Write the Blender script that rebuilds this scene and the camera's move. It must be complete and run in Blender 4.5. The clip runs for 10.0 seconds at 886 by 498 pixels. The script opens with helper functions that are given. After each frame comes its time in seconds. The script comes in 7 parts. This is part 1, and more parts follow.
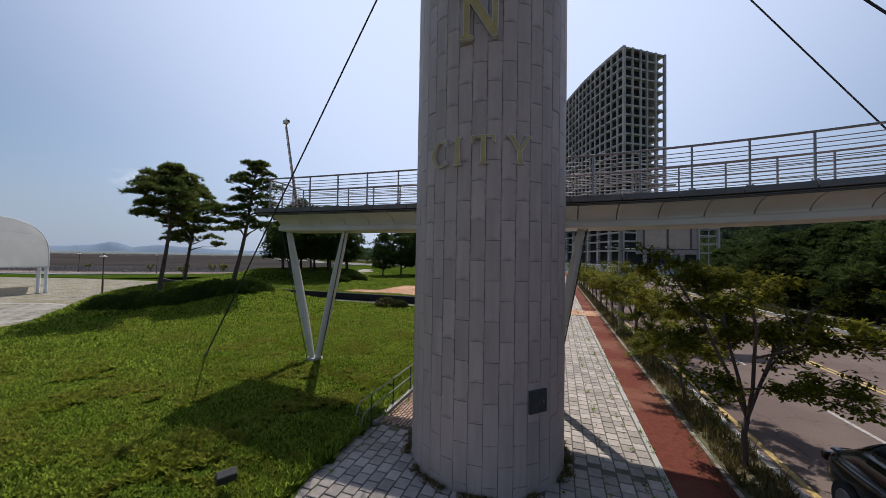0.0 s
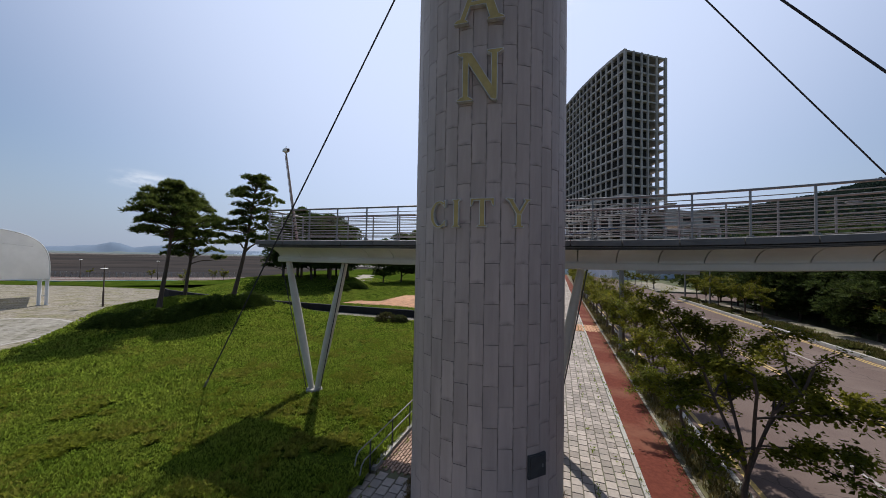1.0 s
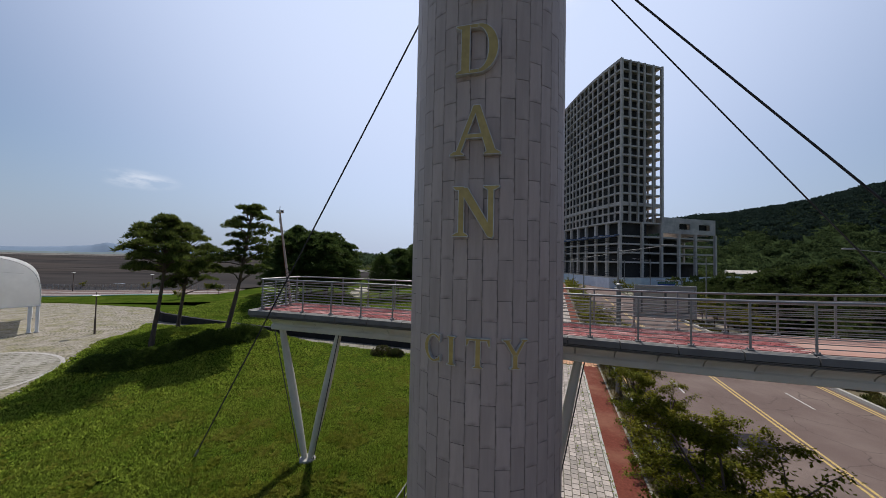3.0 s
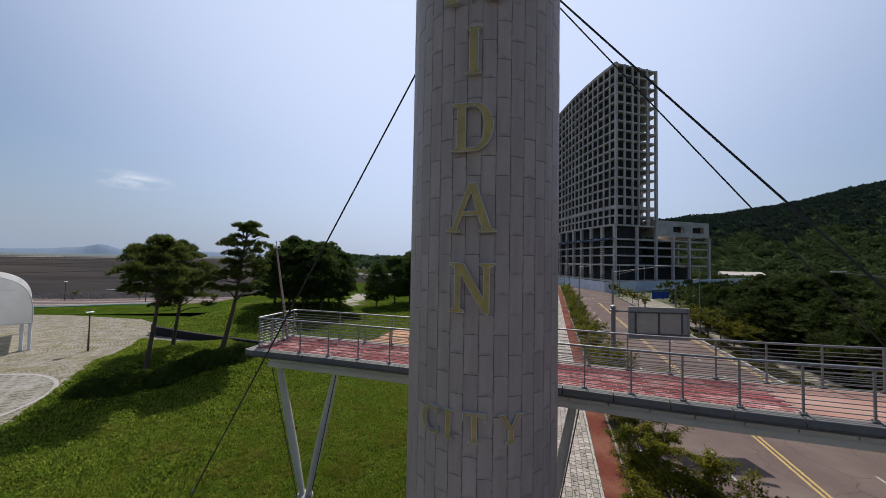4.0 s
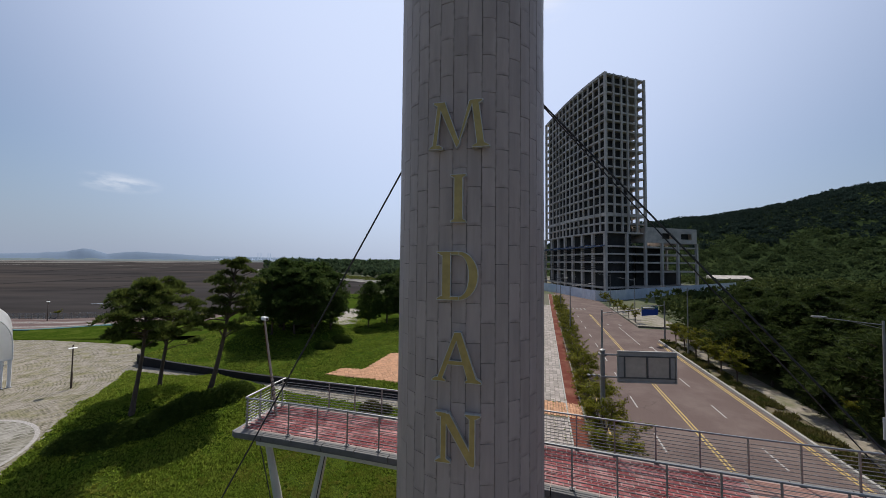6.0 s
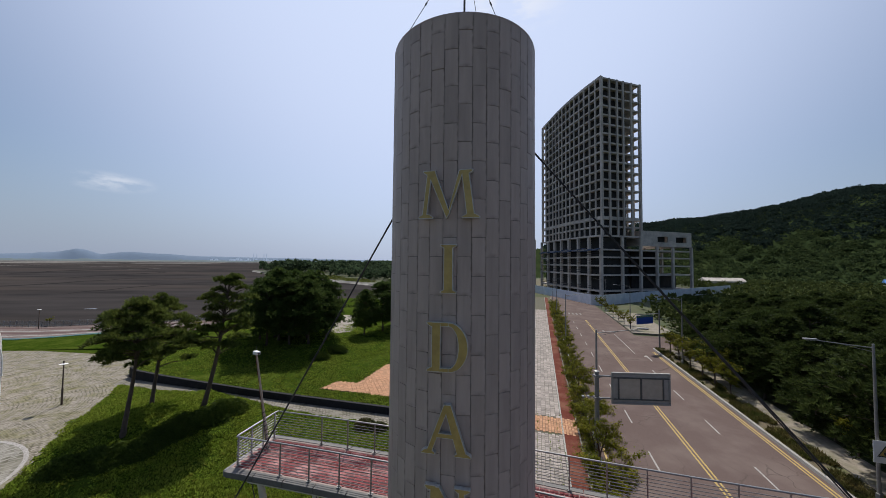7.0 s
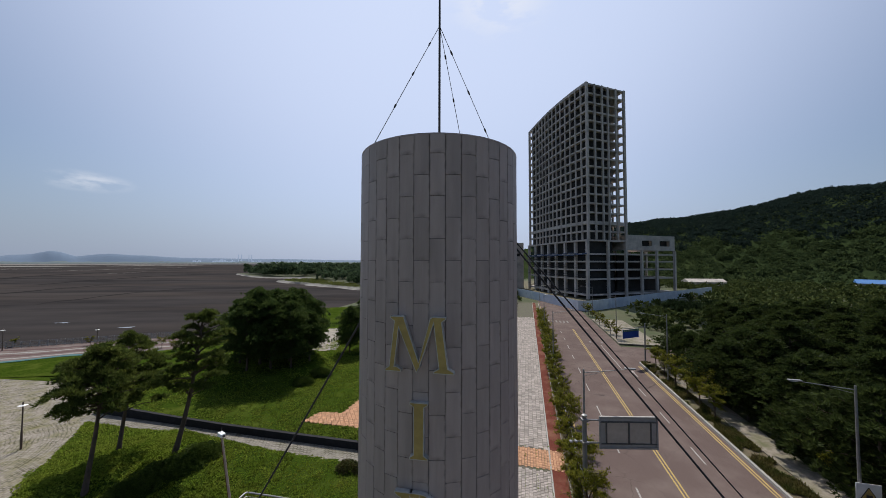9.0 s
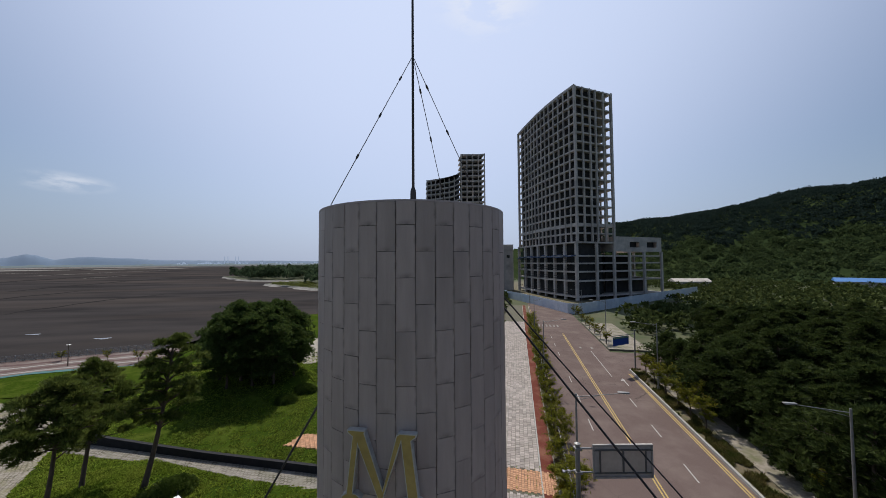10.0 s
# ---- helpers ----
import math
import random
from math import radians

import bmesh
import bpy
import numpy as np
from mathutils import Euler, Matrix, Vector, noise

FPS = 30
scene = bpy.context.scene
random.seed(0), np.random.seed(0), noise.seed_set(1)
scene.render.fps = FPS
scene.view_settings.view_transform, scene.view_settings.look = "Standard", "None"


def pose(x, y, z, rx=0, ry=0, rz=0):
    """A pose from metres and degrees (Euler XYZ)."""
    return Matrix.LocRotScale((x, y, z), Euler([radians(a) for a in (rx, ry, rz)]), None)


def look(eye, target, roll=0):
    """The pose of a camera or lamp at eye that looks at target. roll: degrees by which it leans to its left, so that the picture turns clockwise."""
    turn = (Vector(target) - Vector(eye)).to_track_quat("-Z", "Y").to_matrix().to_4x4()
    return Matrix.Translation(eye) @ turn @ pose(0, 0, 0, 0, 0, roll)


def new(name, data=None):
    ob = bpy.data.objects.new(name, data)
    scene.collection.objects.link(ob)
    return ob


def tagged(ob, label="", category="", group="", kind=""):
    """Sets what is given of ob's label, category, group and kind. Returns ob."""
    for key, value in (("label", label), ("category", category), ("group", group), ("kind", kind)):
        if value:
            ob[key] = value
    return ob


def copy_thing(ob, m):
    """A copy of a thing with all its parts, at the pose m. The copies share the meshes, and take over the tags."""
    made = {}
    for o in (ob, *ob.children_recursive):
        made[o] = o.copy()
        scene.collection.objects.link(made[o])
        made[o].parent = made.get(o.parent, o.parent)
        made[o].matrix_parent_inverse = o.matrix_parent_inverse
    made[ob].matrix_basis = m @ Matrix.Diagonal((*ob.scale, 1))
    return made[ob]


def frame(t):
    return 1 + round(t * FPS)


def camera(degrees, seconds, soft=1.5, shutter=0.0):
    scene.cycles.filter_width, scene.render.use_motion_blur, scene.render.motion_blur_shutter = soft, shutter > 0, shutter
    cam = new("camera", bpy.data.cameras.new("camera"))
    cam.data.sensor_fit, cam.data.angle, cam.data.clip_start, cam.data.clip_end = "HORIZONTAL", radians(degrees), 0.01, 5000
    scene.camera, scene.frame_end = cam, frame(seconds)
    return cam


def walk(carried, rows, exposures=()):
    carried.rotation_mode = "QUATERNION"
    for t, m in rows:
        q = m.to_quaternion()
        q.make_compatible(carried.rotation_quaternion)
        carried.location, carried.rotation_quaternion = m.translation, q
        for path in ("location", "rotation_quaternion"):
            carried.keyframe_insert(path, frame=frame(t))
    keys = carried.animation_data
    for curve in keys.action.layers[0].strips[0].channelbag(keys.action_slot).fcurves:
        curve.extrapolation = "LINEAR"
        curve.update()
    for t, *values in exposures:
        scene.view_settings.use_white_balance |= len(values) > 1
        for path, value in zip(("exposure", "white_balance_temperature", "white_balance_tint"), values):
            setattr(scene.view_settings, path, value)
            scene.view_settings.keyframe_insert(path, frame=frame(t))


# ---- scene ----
cam = camera(106.4, 10.0, soft=0.65)
PATH = [
    (0, pose(0.000, 0.000, 4.408, 91.568, -0.994, -0.001)),
    (0.5, pose(0.006, -0.026, 5.031, 91.590, -1.023, 0.039)),
    (1, pose(0.019, -0.011, 5.678, 91.644, -1.043, 0.112)),
    (1.5, pose(0.039, 0.034, 6.325, 91.658, -1.106, 0.126)),
    (2, pose(0.054, 0.103, 7.009, 91.690, -1.187, 0.086)),
    (2.5, pose(0.041, 0.127, 7.704, 91.813, -1.235, -0.089)),
    (4, pose(-0.021, -0.087, 9.945, 91.946, -1.012, -0.995)),
    (4.5, pose(-0.030, -0.134, 10.711, 92.055, -0.854, -1.376)),
    (5, pose(-0.024, -0.156, 11.456, 92.160, -0.738, -1.731)),
    (5.5, pose(0.023, -0.198, 12.221, 92.212, -0.631, -2.000)),
    (7, pose(0.219, -0.256, 14.434, 92.304, -0.588, -2.778)),
    (7.5, pose(0.283, -0.224, 15.177, 92.316, -0.599, -3.159)),
    (8, pose(0.373, -0.082, 15.903, 92.319, -0.475, -3.568)),
    (8.5, pose(0.465, 0.123, 16.638, 92.276, -0.320, -4.121)),
    (9, pose(0.590, 0.444, 17.379, 92.200, -0.125, -4.731)),
    (9.5, pose(0.778, 0.932, 18.115, 92.237, 0.157, -5.433)),
    (10, pose(1.000, 1.550, 18.870, 92.201, 0.392, -6.396)),
]
walk(cam, PATH, [(0.0, 0.06), (2.5, 0.0), (5.0, -0.03), (7.5, -0.10), (10.0, -0.13)])

# ---- world and sun ----
SUN_TO = Vector((-0.02, 0.71, 1.0)).normalized()
SUN_ELEV = math.asin(SUN_TO.z)
SUN_ROT = math.atan2(SUN_TO.x, SUN_TO.y)
world = bpy.data.worlds.new("sky")
scene.world = world
world.use_nodes = True
wn, wl = world.node_tree.nodes, world.node_tree.links
wn.clear()
sky = wn.new("ShaderNodeTexSky")
sky.sky_type = "NISHITA"
sky.sun_disc = False
sky.sun_elevation = SUN_ELEV
sky.sun_rotation = SUN_ROT
sky.altitude = 10
sky.air_density, sky.dust_density, sky.ozone_density = 1.0, 1.0, 3.0
# thin summer haze: paler and brighter towards the sun, plus two wisps of cloud
def wmath(op, a, b=None):
    k = wn.new("ShaderNodeMath")
    k.operation = op
    for i, v in enumerate((a, b)):
        if v is None:
            continue
        if isinstance(v, (int, float)):
            k.inputs[i].default_value = v
        else:
            wl.new(v, k.inputs[i])
    return k.outputs[0]


def wrange(value, lo, hi, to_lo, to_hi):
    k = wn.new("ShaderNodeMapRange")
    k.interpolation_type = "SMOOTHSTEP"
    for i, v in zip(("From Min", "From Max", "To Min", "To Max"), (lo, hi, to_lo, to_hi)):
        k.inputs[i].default_value = v
    wl.new(value, k.inputs["Value"])
    return k.outputs[0]


def wtowards(direction):
    k = wn.new("ShaderNodeVectorMath")
    k.operation = "DOT_PRODUCT"
    wl.new(wcoord.outputs["Generated"], k.inputs[0])
    k.inputs[1].default_value = Vector(direction).normalized()
    return k.outputs["Value"]


def wmix(fac, a, color):
    k = wn.new("ShaderNodeMix")
    k.data_type = "RGBA"
    wl.new(fac, k.inputs["Factor"])
    wl.new(a, k.inputs["A"])
    k.inputs["B"].default_value = (*color, 1)
    return k.outputs["Result"]


wcoord = wn.new("ShaderNodeTexCoord")
wsep = wn.new("ShaderNodeSeparateXYZ")
wl.new(wcoord.outputs["Generated"], wsep.inputs[0])
low = wrange(wsep.outputs["Z"], 0.0, 0.26, 0.85, 0.0)
base_sky = wmix(low, sky.outputs["Color"], (3.75, 4.6, 6.3))
col = wmix(wrange(wtowards((0.07, 0.85, 1.0)), 0.38, 0.99, 0.03, 0.90), base_sky, (8.7, 10.0, 13.2))
wnoise = wn.new("ShaderNodeTexNoise")
wnoise.inputs["Scale"].default_value = 9.0
wnoise.inputs["Detail"].default_value = 8.0
wmap = wn.new("ShaderNodeMapping")
wmap.inputs["Scale"].default_value = (1.6, 1.6, 5.0)
wl.new(wcoord.outputs["Generated"], wmap.inputs["Vector"])
wl.new(wmap.outputs["Vector"], wnoise.inputs["Vector"])
for heading, elev, reach, amount in ((-42.6, 9.3, 0.085, 0.5), (14.7, 39.5, 0.16, 0.6)):
    h, e = radians(heading), radians(elev)
    away = wn.new("ShaderNodeVectorMath")
    away.operation = "SUBTRACT"
    wl.new(wcoord.outputs["Generated"], away.inputs[0])
    away.inputs[1].default_value = (math.sin(h) * math.cos(e), math.cos(h) * math.cos(e), math.sin(e))
    squash = wn.new("ShaderNodeVectorMath")
    squash.operation = "MULTIPLY"
    wl.new(away.outputs["Vector"], squash.inputs[0])
    squash.inputs[1].default_value = (1.0, 1.0, 3.4 if elev < 20 else 1.6)
    size = wn.new("ShaderNodeVectorMath")
    size.operation = "LENGTH"
    wl.new(squash.outputs["Vector"], size.inputs[0])
    near = wrange(size.outputs["Value"], reach * 0.15, reach, 1.0, 0.0)
    fac = wmath("MULTIPLY", wmath("MULTIPLY", near, wrange(wnoise.outputs["Fac"], 0.40, 0.62, 0.0, 1.0)), amount)
    col = wmix(fac, col, (11.0, 11.3, 12.2))
wbg = wn.new("ShaderNodeBackground")
wbg.inputs["Strength"].default_value = 0.082
wout = wn.new("ShaderNodeOutputWorld")
wl.new(col, wbg.inputs["Color"])
wl.new(wbg.outputs["Background"], wout.inputs["Surface"])
sun_data = bpy.data.lights.new("sun", "SUN")
sun_data.energy, sun_data.angle, sun_data.color = 4.6, radians(0.6), (1.0, 0.95, 0.86)
sun = new("sun", sun_data)
sun.matrix_world = look(SUN_TO * 100, (0, 0, 0))
scene.view_settings.exposure = 0.0


# ---- materials ----
def mat(name, color, rough=0.8, metal=0.0, color2=None, scale=4.0, detail=6.0, color3=None, scale2=0.5,
        bump=0.0, bump_scale=None, island=0.0, objvar=0.0, spec=0.5, stretch=(1, 1, 1), coord="Object", contrast=(0.35, 0.65)):
    """A surface with grain, broader stains and fine relief, at real size."""
    m = bpy.data.materials.new(name)
    m.use_nodes = True
    n, l = m.node_tree.nodes, m.node_tree.links
    b = n["Principled BSDF"]
    b.inputs["Roughness"].default_value = rough
    b.inputs["Metallic"].default_value = metal
    b.inputs["Specular IOR Level"].default_value = spec
    tc = n.new("ShaderNodeTexCoord")
    mp = n.new("ShaderNodeMapping")
    mp.inputs["Scale"].default_value = stretch
    l.new(tc.outputs[coord], mp.inputs["Vector"])
    if objvar:
        # each piece shows its own stretch of the grain
        oi = n.new("ShaderNodeObjectInfo")
        sh = n.new("ShaderNodeVectorMath")
        sh.operation = "SCALE"
        sh.inputs[0].default_value = (37.0, 91.0, 53.0)
        l.new(oi.outputs["Random"], sh.inputs["Scale"])
        l.new(sh.outputs["Vector"], mp.inputs["Location"])
    out = None
    rgb = n.new("ShaderNodeRGB")
    rgb.outputs[0].default_value = (*color, 1)
    out = rgb.outputs[0]

    def layer(prev, col, sc, lo, hi, det):
        t = n.new("ShaderNodeTexNoise")
        t.inputs["Scale"].default_value = sc
        t.inputs["Detail"].default_value = det
        t.inputs["Roughness"].default_value = 0.62
        l.new(mp.outputs["Vector"], t.inputs["Vector"])
        r = n.new("ShaderNodeMapRange")
        r.inputs["From Min"].default_value, r.inputs["From Max"].default_value = lo, hi
        l.new(t.outputs["Fac"], r.inputs["Value"])
        x = n.new("ShaderNodeMix")
        x.data_type = "RGBA"
        l.new(r.outputs["Result"], x.inputs["Factor"])
        l.new(prev, x.inputs["A"])
        x.inputs["B"].default_value = (*col, 1)
        return x.outputs["Result"]
    if color2:
        out = layer(out, color2, scale, *contrast, detail)
    if color3:
        out = layer(out, color3, scale2, 0.45, 0.75, 4)
    if island or objvar:
        hs = n.new("ShaderNodeHueSaturation")
        mr = n.new("ShaderNodeMapRange")
        if island:
            g = n.new("ShaderNodeNewGeometry")
            l.new(g.outputs["Random Per Island"], mr.inputs["Value"])
            amt = island
        else:
            g = n.new("ShaderNodeObjectInfo")
            l.new(g.outputs["Random"], mr.inputs["Value"])
            amt = objvar
        mr.inputs["To Min"].default_value, mr.inputs["To Max"].default_value = 1 - amt, 1 + amt
        l.new(mr.outputs["Result"], hs.inputs["Value"])
        l.new(out, hs.inputs["Color"])
        out = hs.outputs["Color"]
    l.new(out, b.inputs["Base Color"])
    if bump:
        t = n.new("ShaderNodeTexNoise")
        t.inputs["Scale"].default_value = bump_scale or scale * 3
        t.inputs["Detail"].default_value = 5
        l.new(mp.outputs["Vector"], t.inputs["Vector"])
        bp = n.new("ShaderNodeBump")
        bp.inputs["Strength"].default_value = min(1.0, bump)
        bp.inputs["Distance"].default_value = 0.02
        l.new(t.outputs["Fac"], bp.inputs["Height"])
        l.new(bp.outputs["Normal"], b.inputs["Normal"])
    return m


def leafy(name, color, color2, trans=0.35, island=0.25, rough=0.55):
    """Leaves: they vary leaf by leaf and let some light through."""
    m = mat(name, color, rough=rough, color2=color2, scale=0.6, detail=3, island=island, spec=0.06)
    n, l = m.node_tree.nodes, m.node_tree.links
    b = n["Principled BSDF"]
    tr = n.new("ShaderNodeBsdfTranslucent")
    src = b.inputs["Base Color"].links[0].from_socket
    l.new(src, tr.inputs["Color"])
    mx = n.new("ShaderNodeMixShader")
    mx.inputs[0].default_value = trans
    l.new(b.outputs[0], mx.inputs[1])
    l.new(tr.outputs[0], mx.inputs[2])
    l.new(mx.outputs[0], n["Material Output"].inputs["Surface"])
    return m


M_STONE = mat("pylon stone", (0.445, 0.358, 0.326), rough=0.55, spec=0.4, color2=(0.385, 0.31, 0.282), scale=3.0, color3=(0.31, 0.25, 0.226), scale2=1.1, stretch=(1.4, 1.4, 0.22), bump=0.15, bump_scale=60, objvar=0.035)
def joint_grime(m, half, amount):
    """Soot that has gathered along the edges of each panel, broken up by noise."""
    n, l = m.node_tree.nodes, m.node_tree.links
    b = n["Principled BSDF"]
    src = b.inputs["Base Color"].links[0].from_socket
    tc = n.new("ShaderNodeTexCoord")
    sp = n.new("ShaderNodeSeparateXYZ")
    l.new(tc.outputs["Object"], sp.inputs[0])

    def op(kind, a, c):
        k = n.new("ShaderNodeMath")
        k.operation = kind
        for i, v in enumerate((a, c)):
            if isinstance(v, (int, float)):
                k.inputs[i].default_value = v
            elif v is not None:
                l.new(v, k.inputs[i])
        return k.outputs[0]

    def ramp(v, lo, hi):
        k = n.new("ShaderNodeMapRange")
        k.interpolation_type = "SMOOTHSTEP"
        k.inputs["From Min"].default_value, k.inputs["From Max"].default_value = lo, hi
        l.new(v, k.inputs["Value"])
        return k.outputs[0]
    side = ramp(op("ABSOLUTE", sp.outputs["Y"], None), half - 0.045, half)
    foot = ramp(op("SUBTRACT", 0.10, sp.outputs["Z"]), 0.0, 0.10)
    edge = op("MAXIMUM", side, foot)
    no = n.new("ShaderNodeTexNoise")
    no.inputs["Scale"].default_value = 5.0
    no.inputs["Detail"].default_value = 6.0
    l.new(tc.outputs["Object"], no.inputs["Vector"])
    inf = n.new("ShaderNodeObjectInfo")
    fac = op("MULTIPLY", op("MULTIPLY", edge, ramp(no.outputs["Fac"], 0.35, 0.7)), op("MULTIPLY", op("ADD", inf.outputs["Random"], 0.25), amount))
    mx = n.new("ShaderNodeMix")
    mx.data_type = "RGBA"
    l.new(fac, mx.inputs["Factor"])
    l.new(src, mx.inputs["A"])
    mx.inputs["B"].default_value = (0.07, 0.058, 0.052, 1)
    l.new(mx.outputs["Result"], b.inputs["Base Color"])


joint_grime(M_STONE, 0.153, 0.5)
M_STONE_J = mat("joined pylon stone", (0.445, 0.358, 0.326), rough=0.55, spec=0.4, color2=(0.385, 0.31, 0.282), scale=3.0, color3=(0.31, 0.25, 0.226), scale2=1.1, stretch=(1.4, 1.4, 0.22), bump=0.15, bump_scale=60, island=0.035)
M_JOINT = mat("joint mortar", (0.16, 0.138, 0.13), rough=0.95, color2=(0.07, 0.065, 0.06), scale=6)
M_GOLD = mat("gold letter face", (0.46, 0.335, 0.115), rough=0.42, metal=0.2, color2=(0.36, 0.26, 0.09), scale=6, bump=0.08)
M_RIM = mat("pale metal rim", (0.60, 0.585, 0.56), rough=0.4, metal=0.3, color2=(0.42, 0.405, 0.38), scale=8)
M_STEEL = mat("rail steel", (0.265, 0.26, 0.26), rough=0.45, metal=0.6, color2=(0.22, 0.22, 0.225), scale=5)
M_GREYPAINT = mat("grey painted metal", (0.21, 0.21, 0.21), rough=0.55, metal=0.2, color2=(0.165, 0.165, 0.165), scale=3, color3=(0.2, 0.19, 0.18), scale2=0.7)
M_WHITEPAINT = mat("off-white painted steel", (0.52, 0.505, 0.46), rough=0.5, color2=(0.55, 0.53, 0.48), scale=2.5, color3=(0.45, 0.42, 0.37), scale2=0.6, bump=0.05)
M_DARK = mat("dark gap", (0.03, 0.03, 0.032), rough=0.8, color2=(0.05, 0.05, 0.05), scale=5)
M_CABLE = mat("black cable sheath", (0.015, 0.015, 0.017), rough=0.85, color2=(0.04, 0.04, 0.045), scale=9)
M_GRASS = mat("lawn turf", (0.044, 0.070, 0.008), rough=1.0, spec=0.0, color2=(0.020, 0.038, 0.005), scale=4, color3=(0.070, 0.090, 0.015), scale2=0.35, bump=0.9, bump_scale=14)
M_BLADE = leafy("grass blades", (0.148, 0.212, 0.024), (0.205, 0.25, 0.036), trans=0.55, island=0.7, rough=0.8)
M_ASPHALT = mat("asphalt", (0.146, 0.107, 0.097), rough=1.0, spec=0.1, color2=(0.092, 0.067, 0.061), scale=24, color3=(0.165, 0.128, 0.114), scale2=0.22, bump=0.3, bump_scale=90, contrast=(0.3, 0.7))
def cracks(m, size, width):
    """A net of dark hairline cracks that comes and goes."""
    n, l = m.node_tree.nodes, m.node_tree.links
    b = n["Principled BSDF"]
    src = b.inputs["Base Color"].links[0].from_socket
    tc = n.new("ShaderNodeTexCoord")
    warp = n.new("ShaderNodeTexNoise")
    warp.inputs["Scale"].default_value = 1.3
    warp.inputs["Detail"].default_value = 6.0
    l.new(tc.outputs["Object"], warp.inputs["Vector"])
    add = n.new("ShaderNodeVectorMath")
    add.operation = "MULTIPLY_ADD"
    l.new(warp.outputs["Color"], add.inputs[0])
    add.inputs[1].default_value = (0.9, 0.9, 0.0)
    l.new(tc.outputs["Object"], add.inputs[2])
    vo = n.new("ShaderNodeTexVoronoi")
    vo.feature = "DISTANCE_TO_EDGE"
    vo.inputs["Scale"].default_value = 1.0 / size
    l.new(add.outputs["Vector"], vo.inputs["Vector"])
    r = n.new("ShaderNodeMapRange")
    r.inputs["From Max"].default_value = width / size
    r.inputs["To Min"].default_value, r.inputs["To Max"].default_value = 0.75, 0.0
    l.new(vo.outputs["Distance"], r.inputs["Value"])
    mask = n.new("ShaderNodeTexNoise")
    mask.inputs["Scale"].default_value = 0.09
    l.new(tc.outputs["Object"], mask.inputs["Vector"])
    k = n.new("ShaderNodeMapRange")
    k.inputs["From Min"].default_value, k.inputs["From Max"].default_value = 0.42, 0.55
    l.new(mask.outputs["Fac"], k.inputs["Value"])
    mu = n.new("ShaderNodeMath")
    mu.operation = "MULTIPLY"
    l.new(r.outputs["Result"], mu.inputs[0])
    l.new(k.outputs["Result"], mu.inputs[1])
    mx = n.new("ShaderNodeMix")
    mx.data_type = "RGBA"
    l.new(mu.outputs[0], mx.inputs["Factor"])
    l.new(src, mx.inputs["A"])
    mx.inputs["B"].default_value = (0.045, 0.038, 0.035, 1)
    l.new(mx.outputs["Result"], b.inputs["Base Color"])


cracks(M_ASPHALT, 2.6, 0.035)
M_REDLANE = mat("red cycle lane", (0.140, 0.042, 0.029), rough=1.0, spec=0.1, color2=(0.100, 0.029, 0.021), scale=9, color3=(0.20, 0.095, 0.065), scale2=0.4, bump=0.3, bump_scale=60)
M_PAVER = mat("grey paver", (0.37, 0.318, 0.29), rough=0.95, spec=0.2, color2=(0.28, 0.25, 0.23), scale=9, bump=0.2, objvar=0.22, color3=(0.22, 0.20, 0.18), scale2=0.6)
M_PAVER_J = mat("joined grey pavers", (0.37, 0.318, 0.29), rough=0.95, spec=0.2, color2=(0.28, 0.25, 0.23), scale=9, bump=0.2, island=0.22, color3=(0.22, 0.20, 0.18), scale2=0.6)
M_ORANGE = mat("orange paving brick", (0.47, 0.255, 0.145), rough=0.9, color2=(0.38, 0.20, 0.11), scale=5, island=0.2)
M_SAND = mat("joint sand", (0.075, 0.062, 0.047), rough=1, color2=(0.12, 0.11, 0.085), scale=3, color3=(0.10, 0.115, 0.05), scale2=1.3)
M_KERB = mat("granite kerb", (0.31, 0.295, 0.275), rough=0.85, color2=(0.33, 0.32, 0.30), scale=14, bump=0.2)
M_YELLOW = mat("yellow road paint", (0.48, 0.33, 0.08), rough=0.8, color2=(0.27, 0.195, 0.085), scale=8)
M_LINE = mat("white road paint", (0.40, 0.38, 0.36), rough=0.8, color2=(0.20, 0.18, 0.17), scale=8)
M_SOIL = mat("dry soil", (0.13, 0.095, 0.06), rough=1, color2=(0.09, 0.08, 0.045), scale=5, color3=(0.09, 0.105, 0.035), scale2=0.8, bump=0.8, bump_scale=12)
M_MUD = mat("tidal mud", (0.049, 0.0445, 0.0445), rough=1.0, spec=0.0, color2=(0.027, 0.0255, 0.0265), scale=0.035, color3=(0.073, 0.060, 0.053), scale2=0.012, bump=0.2, bump_scale=0.4, stretch=(0.35, 1.1, 1), contrast=(0.36, 0.64), detail=6)
M_CONC = mat("raw concrete", (0.58, 0.52, 0.475), rough=0.95, spec=0.2, color2=(0.47, 0.425, 0.39), scale=0.5, color3=(0.30, 0.275, 0.255), scale2=0.12)
# concrete coloured near black to stand for the shade indoors
M_INSIDE_SHADE = mat("concrete painted as interior shade", (0.036, 0.035, 0.034), rough=0.95, color2=(0.022, 0.021, 0.021), scale=0.4)
M_BARK = mat("pine bark", (0.11, 0.075, 0.055), rough=0.95, color2=(0.06, 0.045, 0.035), scale=7, bump=0.9, bump_scale=18, stretch=(1, 1, 0.35))
M_NEEDLE = leafy("pine needles", (0.058, 0.083, 0.020), (0.110, 0.132, 0.030), trans=0.48, island=0.4)
M_NEEDLE_F = leafy("forest needles", (0.027, 0.042, 0.012), (0.049, 0.066, 0.018), trans=0.45, island=0.35)
